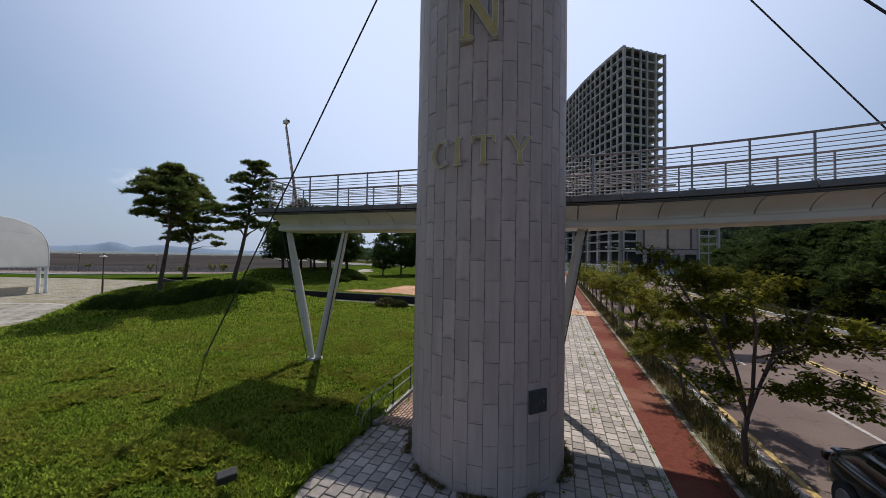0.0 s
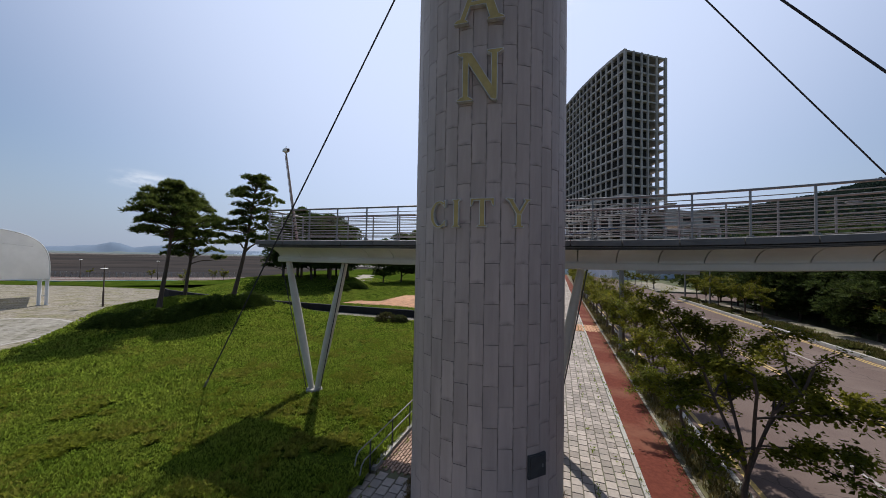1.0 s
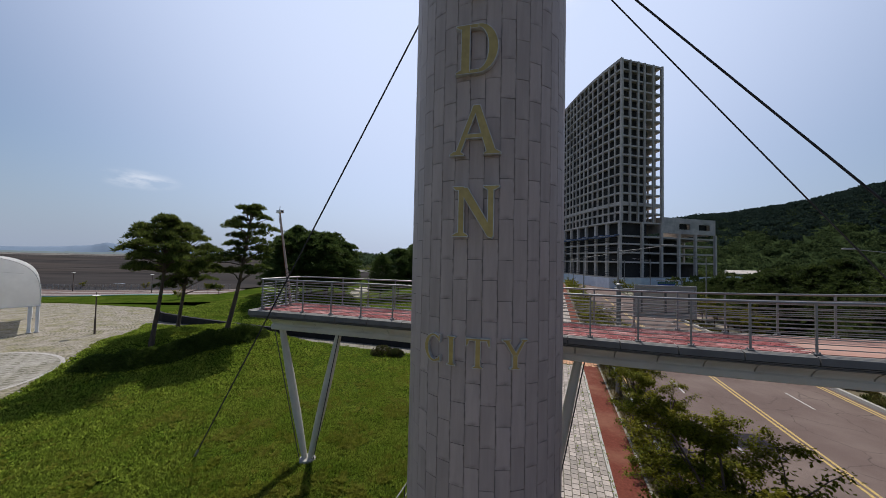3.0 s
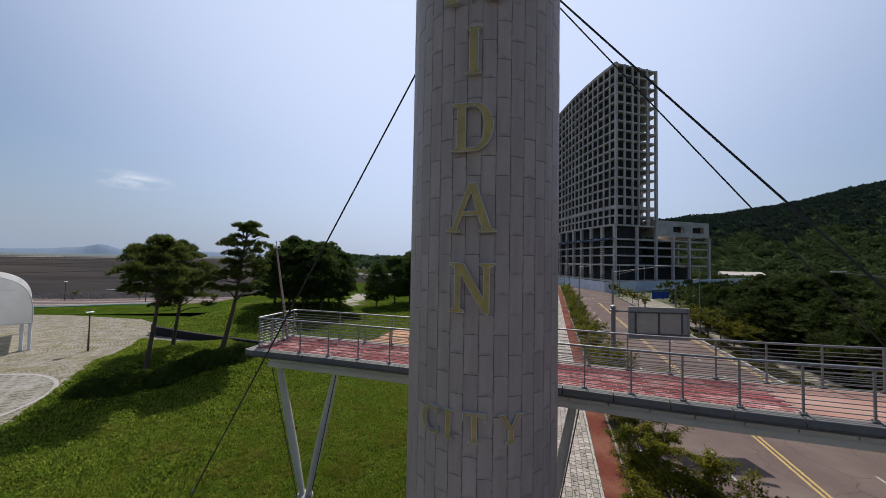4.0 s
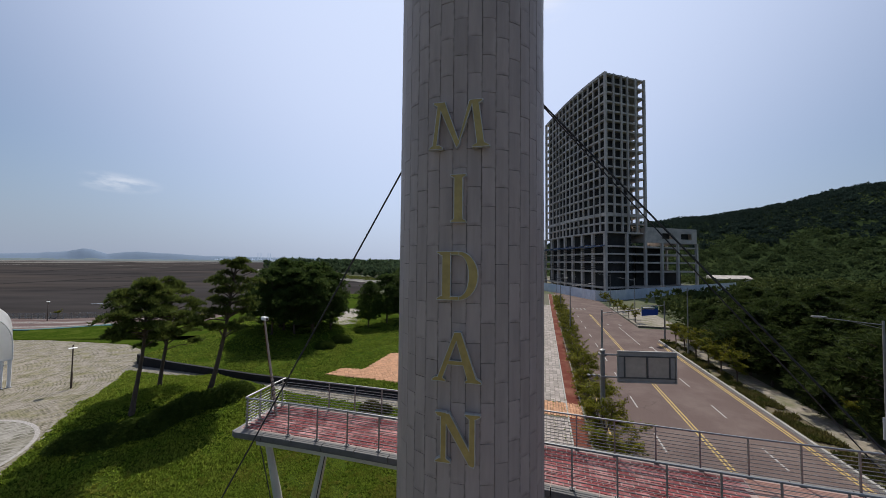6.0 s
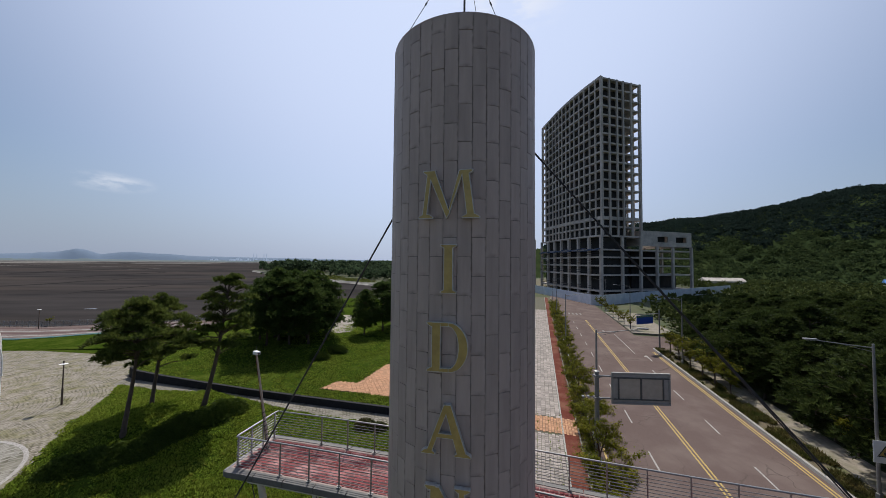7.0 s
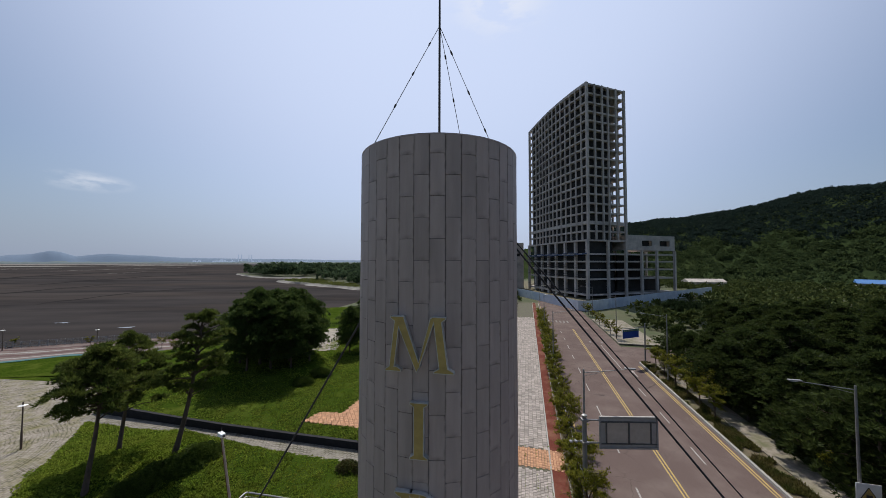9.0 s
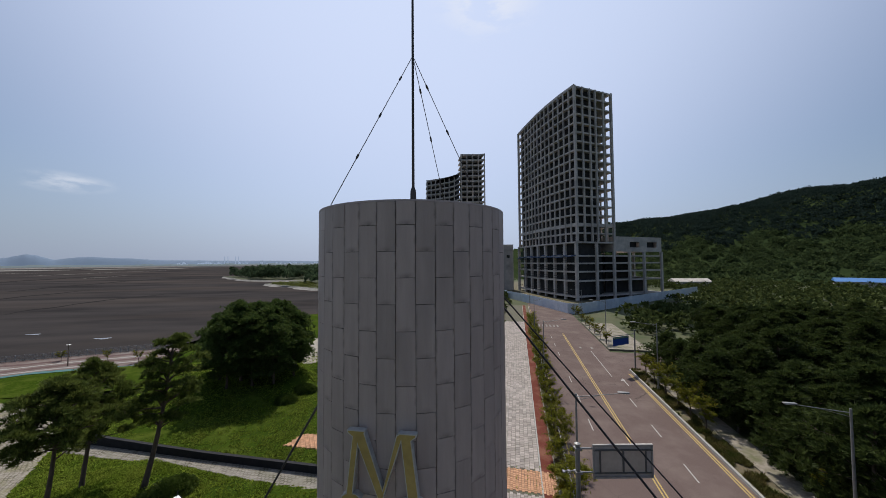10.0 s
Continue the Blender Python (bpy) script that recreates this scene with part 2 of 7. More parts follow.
M_NEEDLE_G = leafy("grove needles", (0.040, 0.068, 0.018), (0.074, 0.104, 0.028), trans=0.45, island=0.3)
M_LEAF = leafy("street tree leaves", (0.085, 0.105, 0.010), (0.20, 0.185, 0.018), trans=0.5, island=0.45)
M_SHRUB = leafy("shrub leaves", (0.042, 0.068, 0.012), (0.07, 0.098, 0.018), trans=0.3, island=0.35)
M_WHITE = mat("white membrane", (0.80, 0.80, 0.80), rough=0.6, color2=(0.72, 0.72, 0.72), scale=0.8, color3=(0.66, 0.66, 0.64), scale2=0.25)
M_HILL = mat("wooded hill", (0.030, 0.044, 0.018), rough=1, spec=0.0, color2=(0.018, 0.028, 0.012), scale=0.09, color3=(0.042, 0.055, 0.02), scale2=0.012, bump=1.0, bump_scale=0.12)
M_BLUE = mat("blue sign panel", (0.02, 0.07, 0.35), rough=0.5, color2=(0.02, 0.06, 0.29), scale=3)


# ---- builders ----
def mesh_from(name, verts, faces, material, smooth=False):
    me = bpy.data.meshes.new(name)
    me.from_pydata([tuple(v) for v in verts], [], faces)
    me.materials.append(material)
    if smooth:
        me.polygons.foreach_set("use_smooth", [True] * len(me.polygons))
    me.update()
    return me


def link_mesh(name, me, parent=None, label="", loc=None):
    ob = new(name, me)
    if parent is not None:
        ob.parent = parent
    if loc is not None:
        ob.matrix_basis = loc
    if label:
        ob["label"] = label
    return ob


def part(name, bm, material, parent, label="", smooth=False, matrix=None):
    me = bpy.data.meshes.new(name)
    bmesh.ops.recalc_face_normals(bm, faces=bm.faces)
    bm.to_mesh(me)
    bm.free()
    me.materials.append(material)
    if smooth:
        me.polygons.foreach_set("use_smooth", [True] * len(me.polygons))
        me.set_sharp_from_angle(angle=radians(40))
    return link_mesh(name, me, parent, label, matrix)


def empty(name, m=None, label="", category="", group="", kind=""):
    e = new(name)
    e.empty_display_size = 0.2
    if m is not None:
        e.matrix_basis = m
    return tagged(e, label, category, group, kind)


def add_box(bm, cx, cy, cz, sx, sy, sz, rz=0.0, bevel=0.0):
    m = Matrix.Translation((cx, cy, cz)) @ Matrix.Rotation(rz, 4, "Z") @ Matrix.Diagonal((sx, sy, sz, 1))
    g = bmesh.ops.create_cube(bm, size=1, matrix=m)
    if bevel:
        es = {e for v in g["verts"] for e in v.link_edges}
        bmesh.ops.bevel(bm, geom=list(es), offset=bevel, segments=2, affect="EDGES", profile=0.5)


def add_tube(bm, pts, radii, sides=8, cap=True):
    """A tube along points; radii a number or a list."""
    pts = [Vector(p) for p in pts]
    if not hasattr(radii, "__len__"):
        radii = [radii] * len(pts)
    rings = []
    ref = None
    for i, p in enumerate(pts):
        d = (pts[min(i + 1, len(pts) - 1)] - pts[max(i - 1, 0)]).normalized()
        if ref is None:
            ref = d.orthogonal().normalized()
        ref = (ref - d * ref.dot(d))
        ref = ref.normalized() if ref.length > 1e-6 else d.orthogonal().normalized()
        w = d.cross(ref)
        rings.append([bm.verts.new(p + (ref * math.cos(a) + w * math.sin(a)) * radii[i])
                      for a in (2 * math.pi * k / sides for k in range(sides))])
    for a, b in zip(rings, rings[1:]):
        for k in range(sides):
            bm.faces.new((a[k], a[(k + 1) % sides], b[(k + 1) % sides], b[k]))
    if cap:
        bm.faces.new(rings[0][::-1])
        bm.faces.new(rings[-1])


def add_prism(bm, outline, z0, z1):
    """A flat outline (x, y) pulled up from z0 to z1."""
    lo = [bm.verts.new((x, y, z0)) for x, y in outline]
    hi = [bm.verts.new((x, y, z1)) for x, y in outline]
    n = len(outline)
    for k in range(n):
        bm.faces.new((lo[k], lo[(k + 1) % n], hi[(k + 1) % n], hi[k]))
    bm.faces.new(lo[::-1])
    bm.faces.new(hi)


# road frame: u runs along the road, v across it from the paving edge
UX, UY = 0.326, 0.9454
# levels: the paving beside the road lies lower than the lawn, the carriageway lower still
PAVE_Z, ROAD_Z, LAND_Z = -0.3, -0.5, -0.68


def road(u, v, z=0.0):
    return (2.3 + UX * u + UY * v, UY * u - UX * v, z)


def to_road(x, y):
    return (x - 2.3) * UX + y * UY, (x - 2.3) * UY - y * UX


def strip(name, v0, v1, u0, u1, z0, z1, material, parent=None, label="", steps=1):
    bm = bmesh.new()
    for i in range(steps):
        a, b = u0 + (u1 - u0) * i / steps, u0 + (u1 - u0) * (i + 1) / steps
        add_prism(bm, [road(a, v0)[:2], road(a, v1)[:2], road(b, v1)[:2], road(b, v0)[:2]], z0 + PAVE_Z, z1 + PAVE_Z)
    return part(name, bm, material, parent, label)


# ---- large structure: land, sea bed, lawns, road ----
def sheet(name, outline, z, material, label, depth=0.8, category=""):
    bm = bmesh.new()
    add_prism(bm, outline, z - depth, z)
    bmesh.ops.triangulate(bm, faces=[f for f in bm.faces if len(f.verts) > 4])
    ob = part(name, bm, material, None)
    return tagged(ob, label, category, kind="structure")


def ground_sheet():
    bm = bmesh.new()
    rings, spokes = (0, 60, 150, 300, 600, 1200, 2400, 4600), 48
    rows = []
    for r in rings[1:]:
        rows.append([bm.verts.new((r * math.cos(2 * math.pi * k / spokes), r * math.sin(2 * math.pi * k / spokes), -1.9)) for k in range(spokes)])
    c = bm.verts.new((0, 0, -1.9))
    for k in range(spokes):
        bm.faces.new((c, rows[0][k], rows[0][(k + 1) % spokes]))
        for a, b in zip(rows, rows[1:]):
            bm.faces.new((a[k], b[k], b[(k + 1) % spokes], a[(k + 1) % spokes]))
    return tagged(part("ground", bm, M_MUD, None), "flat grey-brown tidal mudflat reaching the horizon", "ground", kind="structure")


ground_sheet()
SHORE = [(-900, 80), (-300, 80), (-120, 75.6), (-80, 75.8), (-56, 83.4), (-50, 86), (-44, 97), (-31, 130), (-19, 172), (-22, 212), (-42, 238),
         (-53, 250), (-69, 264), (-91, 289), (-111, 307), (-131, 333), (-116, 352), (-108, 374), (-124, 388), (-152, 393), (-178, 405), (-214, 445), (-264, 520), (-215, 650), (200, 1100), (1500, 2400), (3600, 2500), (4200, -900), (2000, -3800), (-900, -3800)]
M_LAND = mat("rough green land", (0.046, 0.064, 0.020), rough=1, color2=(0.080, 0.078, 0.038), scale=0.15, color3=(0.034, 0.050, 0.016), scale2=0.03, bump=0.6, bump_scale=1.5)
sheet("land", SHORE, LAND_Z, M_LAND, "rough grassy land behind the shore", depth=2.2, category="ground")

PLAZA = [(-24.2, -12), (-24.2, 18.7), (-25.5, 22.4), (-27.4, 26.4), (-31.5, 34.0), (-36.0, 42.6), (-40.5, 49.0), (-45.6, 52.4), (-60, 55), (-120, 55), (-120, -12)]
WALL = [(-36.0, 42.9), (-34.4, 41.9), (-30, 40.5), (-26, 39.2), (-18.7, 36.8), (-11, 34.4), (-4.5, 32.4), (1.0, 30.7), (4.6, 29.6)]


def inside(pt, poly):
    x, y = pt
    hit = False
    for (x0, y0), (x1, y1) in zip(poly, poly[1:] + poly[:1]):
        if (y0 > y) != (y1 > y) and x < (x1 - x0) * (y - y0) / (y1 - y0) + x0:
            hit = not hit
    return hit


def lerp_table(x, tab):
    for (x0, y0), (x1, y1) in zip(tab, tab[1:]):
        if x0 <= x <= x1:
            return y0 + (y1 - y0) * (x - x0) / (x1 - x0)
    return tab[0][1] if x < tab[0][0] else tab[-1][1]


def wall_y(x):
    for (x0, y0), (x1, y1) in zip(WALL, WALL[1:]):
        if x0 <= x <= x1:
            return y0 + (y1 - y0) * (x - x0) / (x1 - x0)
    return WALL[0][1] - 0.8 * (WALL[0][0] - x) if x < WALL[0][0] else WALL[-1][1]


LAWN_V = -7.15


def edge_drop(x, y):
    """The lawns fall gently towards the lower paving."""
    k = min(1.0, max(0.0, (to_road(x, y)[1] - LAWN_V + 5.0) / 5.0))
    return -0.27 * k * k * (3 - 2 * k)


def lawn_z(x, y):
    """Height of the front lawn with its planted mound."""
    a = ((x + 21.5) * 0.94 + (y - 28.5) * 0.34) / 6.8
    b = ((y - 28.5) * 0.94 - (x + 21.5) * 0.34) / 4.6
    if b > 0:
        b *= 4.6 / 8.0
    z = 1.75 * math.exp(-(a * a + b * b) * 0.75) * min(1.0, max(0.0, (wall_y(x) - 2.3 - y) / 0.9))
    z += 0.16 * max(0.0, 1 - abs(wall_y(x) - 2.6 - y) / 2.5)
    z += edge_drop(x, y)
    z += 0.05 * noise.noise(Vector((x * 0.35, y * 0.35, 0))) + 0.03 * noise.noise(Vector((x * 1.3, y * 1.3, 3)))
    return z


ORANGE_POLY = [(-11.2, 37.2), (-10.0, 39.2), (-7.4, 38.8), (-5.0, 45.7), (-2.0, 45.0), (-3.5, 39.5), (2.0, 38.0), (1.0, 33.8), (-3.7, 34.9)]


def back_z(x, y):
    d = max(0.0, y - wall_y(x))
    e = min(1.0, max(0.0, (1.0 - math.hypot((x + 22.5) / 11.0, (y - 53.6) / 9.2)) / 0.3))
    return 1.15 * e * e * (3 - 2 * e) + edge_drop(x, y) + 0.06 + 0.34 * min(1.0, max(0.0, (x + 60) / 23)) + 0.95 * (1 - math.exp(-d / 14)) * math.exp(-((x + 24) / 16) ** 2) + 0.05 * noise.noise(Vector((x * 0.3, y * 0.3, 5))) - (0.10 if inside((x, y), ORANGE_POLY) else 0.0)


def grid_sheet(name, x0, x1, y0, y1, step, height, keep, material, label):
    nx, ny = int((x1 - x0) / step), int((y1 - y0) / step)
    verts, index, faces = [], {}, []

    def vid(i, j):
        if (i, j) not in index:
            x, y = x0 + i * step, y0 + j * step
            index[(i, j)] = len(verts)
            verts.append((x, y, height(x, y)))
        return index[(i, j)]
    for i in range(nx):
        for j in range(ny):
            if keep(x0 + (i + 0.5) * step, y0 + (j + 0.5) * step):
                faces.append((vid(i, j), vid(i + 1, j), vid(i + 1, j + 1), vid(i, j + 1)))
    ob = link_mesh(name, mesh_from(name, verts, faces, material, smooth=True))
    return tagged(ob, label, "lawn", kind="structure")


def on_lawn(x, y):
    return to_road(x, y)[1] < LAWN_V + 0.05 and not inside((x, y), PLAZA) and y < wall_y(x) - 2.3


SHORE_EDGE = [(-72, 62.2), (-67.5, 64.4), (-63.3, 67.0), (-57, 68.3), (-46, 69.0)]


def on_back(x, y):
    return to_road(x, y)[1] < LAWN_V + 0.3 and y > wall_y(x) + 0.12 and (y < lerp_table(x, SHORE_EDGE) - 0.2 if x < -46 else y < 120) and not inside((x, y), PLAZA) and (x > -37 or (y > 55.5 and x > -71))


grid_sheet("lawn", -40, 8, -14, 44, 0.4, lawn_z, on_lawn, M_GRASS, "mown green lawn with a planted mound")
sheet("lawn_base", [(-64, 55.3), (-45, 55.3), (-36.4, 44.6), (4.6, 30.4), road(30, -7.3)[:2], road(110, -7.3)[:2], (-44, 118), (-44, 79), (-53, 77), (-61.2, 62.1), (-64, 62.0)], -0.03, M_LAND, "grassy ground behind the low wall", category="ground")
grid_sheet("back_lawn", -72, 36, 28, 122, 0.5, back_z, on_back, M_GRASS, "green lawn behind a low dark wall")
GRAVEL_POLY = [(-18.2, 63.5), (-19.0, 74), (-20.2, 82), (-17.6, 83), (-15.4, 71), (-13.4, 64.5), (-15.5, 63.0)]
M_GRAVEL = mat("pale trodden gravel", (0.36, 0.33, 0.29), rough=1, spec=0.1, color2=(0.22, 0.20, 0.17), scale=1.2, color3=(0.28, 0.25, 0.2), scale2=0.3, bump=0.5)
grid_sheet("gravel_path", -22, -11, 61, 84, 0.5, lambda x, y: back_z(x, y) + 0.07, lambda x, y: inside((x + 0.4 * math.sin(y), y), GRAVEL_POLY), M_GRAVEL, "pale gravel path past the grove")
M_PLAZA = mat("pale sett paving", (0.31, 0.277, 0.235), rough=0.95, spec=0.2, color2=(0.215, 0.19, 0.158), scale=3, color3=(0.16, 0.15, 0.055), scale2=0.6, contrast=(0.4, 0.6))


def sett_pattern(m, cx, cy, reach=11.0):
    """Ring-shaped rows of small setts with darker joints."""
    n, l = m.node_tree.nodes, m.node_tree.links
    b = n["Principled BSDF"]
    src = b.inputs["Base Color"].links[0].from_socket
    tc = n.new("ShaderNodeTexCoord")
    sp = n.new("ShaderNodeSeparateXYZ")
    l.new(tc.outputs["Object"], sp.inputs[0])

    def math_node(op, a, c=None):
        k = n.new("ShaderNodeMath")
        k.operation = op
        for i, s in enumerate((a, c)):
            if s is None:
                continue
            if isinstance(s, (int, float)):
                k.inputs[i].default_value = s
            else:
                l.new(s, k.inputs[i])
        return k.outputs[0]
    dx = math_node("SUBTRACT", sp.outputs["X"], cx)
    dy = math_node("SUBTRACT", sp.outputs["Y"], cy)
    rr = math_node("SQRT", math_node("ADD", math_node("MULTIPLY", dx, dx), math_node("MULTIPLY", dy, dy)))
    ang = math_node("ARCTAN2", dy, dx)
    wob = n.new("ShaderNodeTexNoise")
    wob.inputs["Scale"].default_value = 0.9
    wob.inputs["Detail"].default_value = 5.0
    l.new(tc.outputs["Object"], wob.inputs["Vector"])
    rr = math_node("ADD", rr, math_node("MULTIPLY", wob.outputs["Fac"], 0.7))
    worn = n.new("ShaderNodeMapRange")
    worn.inputs["From Min"].default_value, worn.inputs["From Max"].default_value = 0.38, 0.62
    worn.inputs["To Min"].default_value = 0.25
    l.new(wob.outputs["Fac"], worn.inputs["Value"])
    cmb = n.new("ShaderNodeCombineXYZ")
    l.new(math_node("MULTIPLY", ang, reach), cmb.inputs[0])
    l.new(rr, cmb.inputs[1])
    bk = n.new("ShaderNodeTexBrick")
    bk.inputs["Color1"].default_value = (1, 1, 1, 1)
    bk.inputs["Color2"].default_value = (0.78, 0.78, 0.78, 1)
    bk.inputs["Mortar"].default_value = (0.38, 0.38, 0.32, 1)
    bk.inputs["Scale"].default_value = 1.0
    bk.inputs["Mortar Size"].default_value = 0.05
    bk.inputs["Brick Width"].default_value = 0.36
    bk.inputs["Row Height"].default_value = 0.30
    l.new(cmb.outputs[0], bk.inputs["Vector"])
    mx = n.new("ShaderNodeMix")
    mx.data_type = "RGBA"
    mx.blend_type = "MULTIPLY"
    l.new(worn.outputs["Result"], mx.inputs["Factor"])
    l.new(src, mx.inputs["A"])
    l.new(bk.outputs["Color"], mx.inputs["B"])
    l.new(mx.outputs["Result"], b.inputs["Base Color"])
    return m


sett_pattern(M_PLAZA, -44, 30)
sheet("plaza", PLAZA, 0.0, M_PLAZA, "pale grey sett paving laid in rings", category="paving")
# strips between the plaza and the shore
sheet("shore_lawn", [(-300, 55.02), (-60, 55.02), (-45.58, 52.43), (-40.48, 49.03), (-36.2, 43.5), (-34.5, 44.5), (-41, 62), (-300, 62)], 0.02, M_GRASS, "narrow strip of mown grass", category="lawn")
M_TEAL = mat("teal path coating", (0.04, 0.12, 0.12), rough=0.9, color2=(0.04, 0.12, 0.12), scale=2)
M_PINK = mat("pinkish promenade paving", (0.145, 0.105, 0.095), rough=0.95, spec=0.2, color2=(0.115, 0.083, 0.075), scale=1.2, color3=(0.20, 0.175, 0.16), scale2=0.3)
sheet("teal_path", [(-300, 62.05), (-72, 62.05)] + [(x, y - 0.6) for x, y in SHORE_EDGE[1:]] + [(x, y + 0.75) for x, y in SHORE_EDGE[:0:-1]] + [(-72, 62.9), (-300, 62.9)], 0.13, M_TEAL, "teal coated cycle path", category="path")
sheet("promenade", [(-300, 62.95), (-72, 62.95)] + [(x, y + 0.8) for x, y in SHORE_EDGE[1:]] + [(-46, 82.6), (-52.5, 82.7), (-79, 74.4), (-300, 74.4)], 0.05, M_PINK, "pinkish paved promenade along the shore", category="paving")

# footpath and low dark wall at the back of the lawn
M_DARKSTONE = mat("dark wall stone", (0.026, 0.026, 0.030), rough=0.9, spec=0.2, color2=(0.018, 0.018, 0.02), scale=2, bump=0.3)
M_PATH = mat("pale path paving", (0.30, 0.27, 0.24), rough=0.95, spec=0.2, color2=(0.20, 0.185, 0.16), scale=4, color3=(0.17, 0.16, 0.12), scale2=0.7, bump=0.3)
sett_pattern(M_PATH, 120, 460, 440.0)
bm = bmesh.new()
for (x0, y0), (x1, y1) in zip(WALL, WALL[1:]):
    q0, q1 = edge_drop(x0, y0) + 0.008, edge_drop(x1, y1) + 0.008
    lo = [bm.verts.new(p) for p in ((x0, y0 - 2.4, -0.8), (x1, y1 - 2.4, -0.8), (x1, y1 - 0.2, -0.8), (x0, y0 - 0.2, -0.8))]
    hi = [bm.verts.new(p) for p in ((x0, y0 - 2.4, q0), (x1, y1 - 2.4, q1), (x1, y1 - 0.2, q1), (x0, y0 - 0.2, q0))]
    bm.faces.new(hi)
    for k in range(4):
        bm.faces.new((lo[k], lo[(k + 1) % 4], hi[(k + 1) % 4], hi[k]))
tagged(part("footpath", bm, M_PATH, None), "pale paved footpath beside a low dark wall", "path", kind="structure")
bm = bmesh.new()
for (x0, y0), (x1, y1) in zip(WALL, WALL[1:]):
    h0, h1 = (lerp_table(x, [(-36, 1.2), (-33, 0.98), (-28, 0.82), (-20, 0.7), (-10, 0.68)]) for x in (x0, x1))
    lo = [bm.verts.new(p) for p in ((x0, y0 - 0.2, -0.8), (x1, y1 - 0.2, -0.8), (x1, y1 + 0.15, -0.8), (x0, y0 + 0.15, -0.8))]
    hi = [bm.verts.new(p) for p in ((x0, y0 - 0.2, h0), (x1, y1 - 0.2, h1), (x1, y1 + 0.15, h1), (x0, y0 + 0.15, h0))]
    bm.faces.new(hi)
    for k in range(4):
        bm.faces.new((lo[k], lo[(k + 1) % 4], hi[(k + 1) % 4], hi[k]))
tagged(part("wall_garden", bm, M_DARKSTONE, None), "low dark stone retaining wall", "wall", kind="structure")

# road, lanes and kerbs
U0, U1 = -40.0, 175.0
sheet("road", [road(U0, 2.62)[:2], road(U1, 2.62)[:2], road(U1, 17.2)[:2], road(U0, 17.2)[:2]][::-1], ROAD_Z, M_ASPHALT, "worn grey-brown asphalt road with lane lines", category="road")
sheet("side_road", [road(66, 17.21)[:2], road(78, 17.21)[:2], road(79, 60)[:2], road(68, 60)[:2]][::-1], ROAD_Z, M_ASPHALT, "asphalt side road", category="road")
tagged(strip("cycle_lane", 0.14, 1.32, U0, 150, -0.3, 0.0, M_REDLANE), "worn red cycle lane", "path", kind="structure")
tagged(strip("planting_strip", 1.44, 2.44, U0, 150, -0.3, 0.02, M_SOIL), "dry weedy planting strip", "soil", kind="structure")
tagged(strip("verge", 17.45, 19.4, U0, 66, -0.3, 0.0, M_SOIL), "weedy planted verge", "soil", kind="structure")
M_DUST = mat("dusty worn paving", (0.28, 0.245, 0.21), rough=0.95, spec=0.2, color2=(0.20, 0.175, 0.14), scale=2.5, color3=(0.10, 0.105, 0.045), scale2=0.5, contrast=(0.38, 0.6), bump=0.3)
tagged(strip("far_pavement", 19.5, 21.8, U0, 66, -0.3, 0.02, M_DUST), "pale weedy pavement beside the road", "pavement", kind="structure")
tagged(strip("corner_pavement", 17.45, 26, 80, 112, -0.3, 0.0, M_DUST), "dusty paved corner by the crossing", "pavement", kind="structure")


def kerb_run(name, v0, v1, u0, u1, z0, z1, length, material, label):
    bm = bmesh.new()
    u = u0
    while u < u1:
        e = min(u + length - 0.012, u1)
        add_prism(bm, [road(u, v0)[:2], road(u, v1)[:2], road(e, v1)[:2], road(e, v0)[:2]], z0 + PAVE_Z, PAVE_Z + z1 + random.uniform(-0.004, 0.004))
        u += length
    return tagged(part(name, bm, material, None), label, "kerb", kind="structure")


kerb_run("kerb_road", 2.45, 2.61, U0, 150, -0.3, 0.04, 1.0, M_KERB, "granite kerb stones along the road")
kerb_run("kerb_far", 17.22, 17.44, U0, 66, -0.3, 0.03, 1.0, M_KERB, "pale granite kerb stones across the road")
kerb_run("kerb_lane", 1.33, 1.43, U0, 150, -0.3, 0.012, 1.0, M_PATH, "thin weathered kerb beside the red lane")
kerb_run("trim_paving", 0.0, 0.13, U0, 150, -0.3, 0.015, 0.8, M_KERB, "pale edging stones beside the paving")
kerb_run("kerb_lawn", LAWN_V - 0.15, LAWN_V, U0, 29, -0.3, 0.06, 0.8, M_KERB, "stone edging of the lawn")


def road_line(name, v, u0, u1, w, material, label, dash=None):
    bm = bmesh.new()
    u = u0
    while u < u1:
        e = min(u + (dash[0] if dash else 8.0), u1)
        add_prism(bm, [road(u, v - w / 2)[:2], road(u, v + w / 2)[:2], road(e, v + w / 2)[:2], road(e, v - w / 2)[:2]], ROAD_Z - 0.02, ROAD_Z + 0.006)
        u += sum(dash) if dash else 8.0
    return tagged(part(name, bm, material, None), label, "road line", kind="structure")


road_line("line_yellow_near", 3.05, U0, 150, 0.15, M_YELLOW, "worn yellow edge line")
road_line("line_centre_a", 9.70, U0, 95, 0.13, M_YELLOW, "yellow centre line")
road_line("line_centre_b", 9.98, U0, 95, 0.13, M_YELLOW, "yellow centre line")
road_line("line_yellow_far", 16.82, U0, 64, 0.15, M_YELLOW, "yellow edge line")
road_line("line_yellow_far_b", 16.55, U0, 64, 0.12, M_YELLOW, "yellow edge line")
road_line("lane_dashes_near", 6.45, -34.76, 95, 0.13, M_LINE, "white lane dashes", dash=(2.8, 4.92))
road_line("lane_dashes_far", 13.4, -34.76, 56, 0.13, M_LINE, "white lane dashes", dash=(2.8, 4.92))
road_line("lane_line_far", 13.4, 62, 78, 0.13, M_LINE, "white lane line")
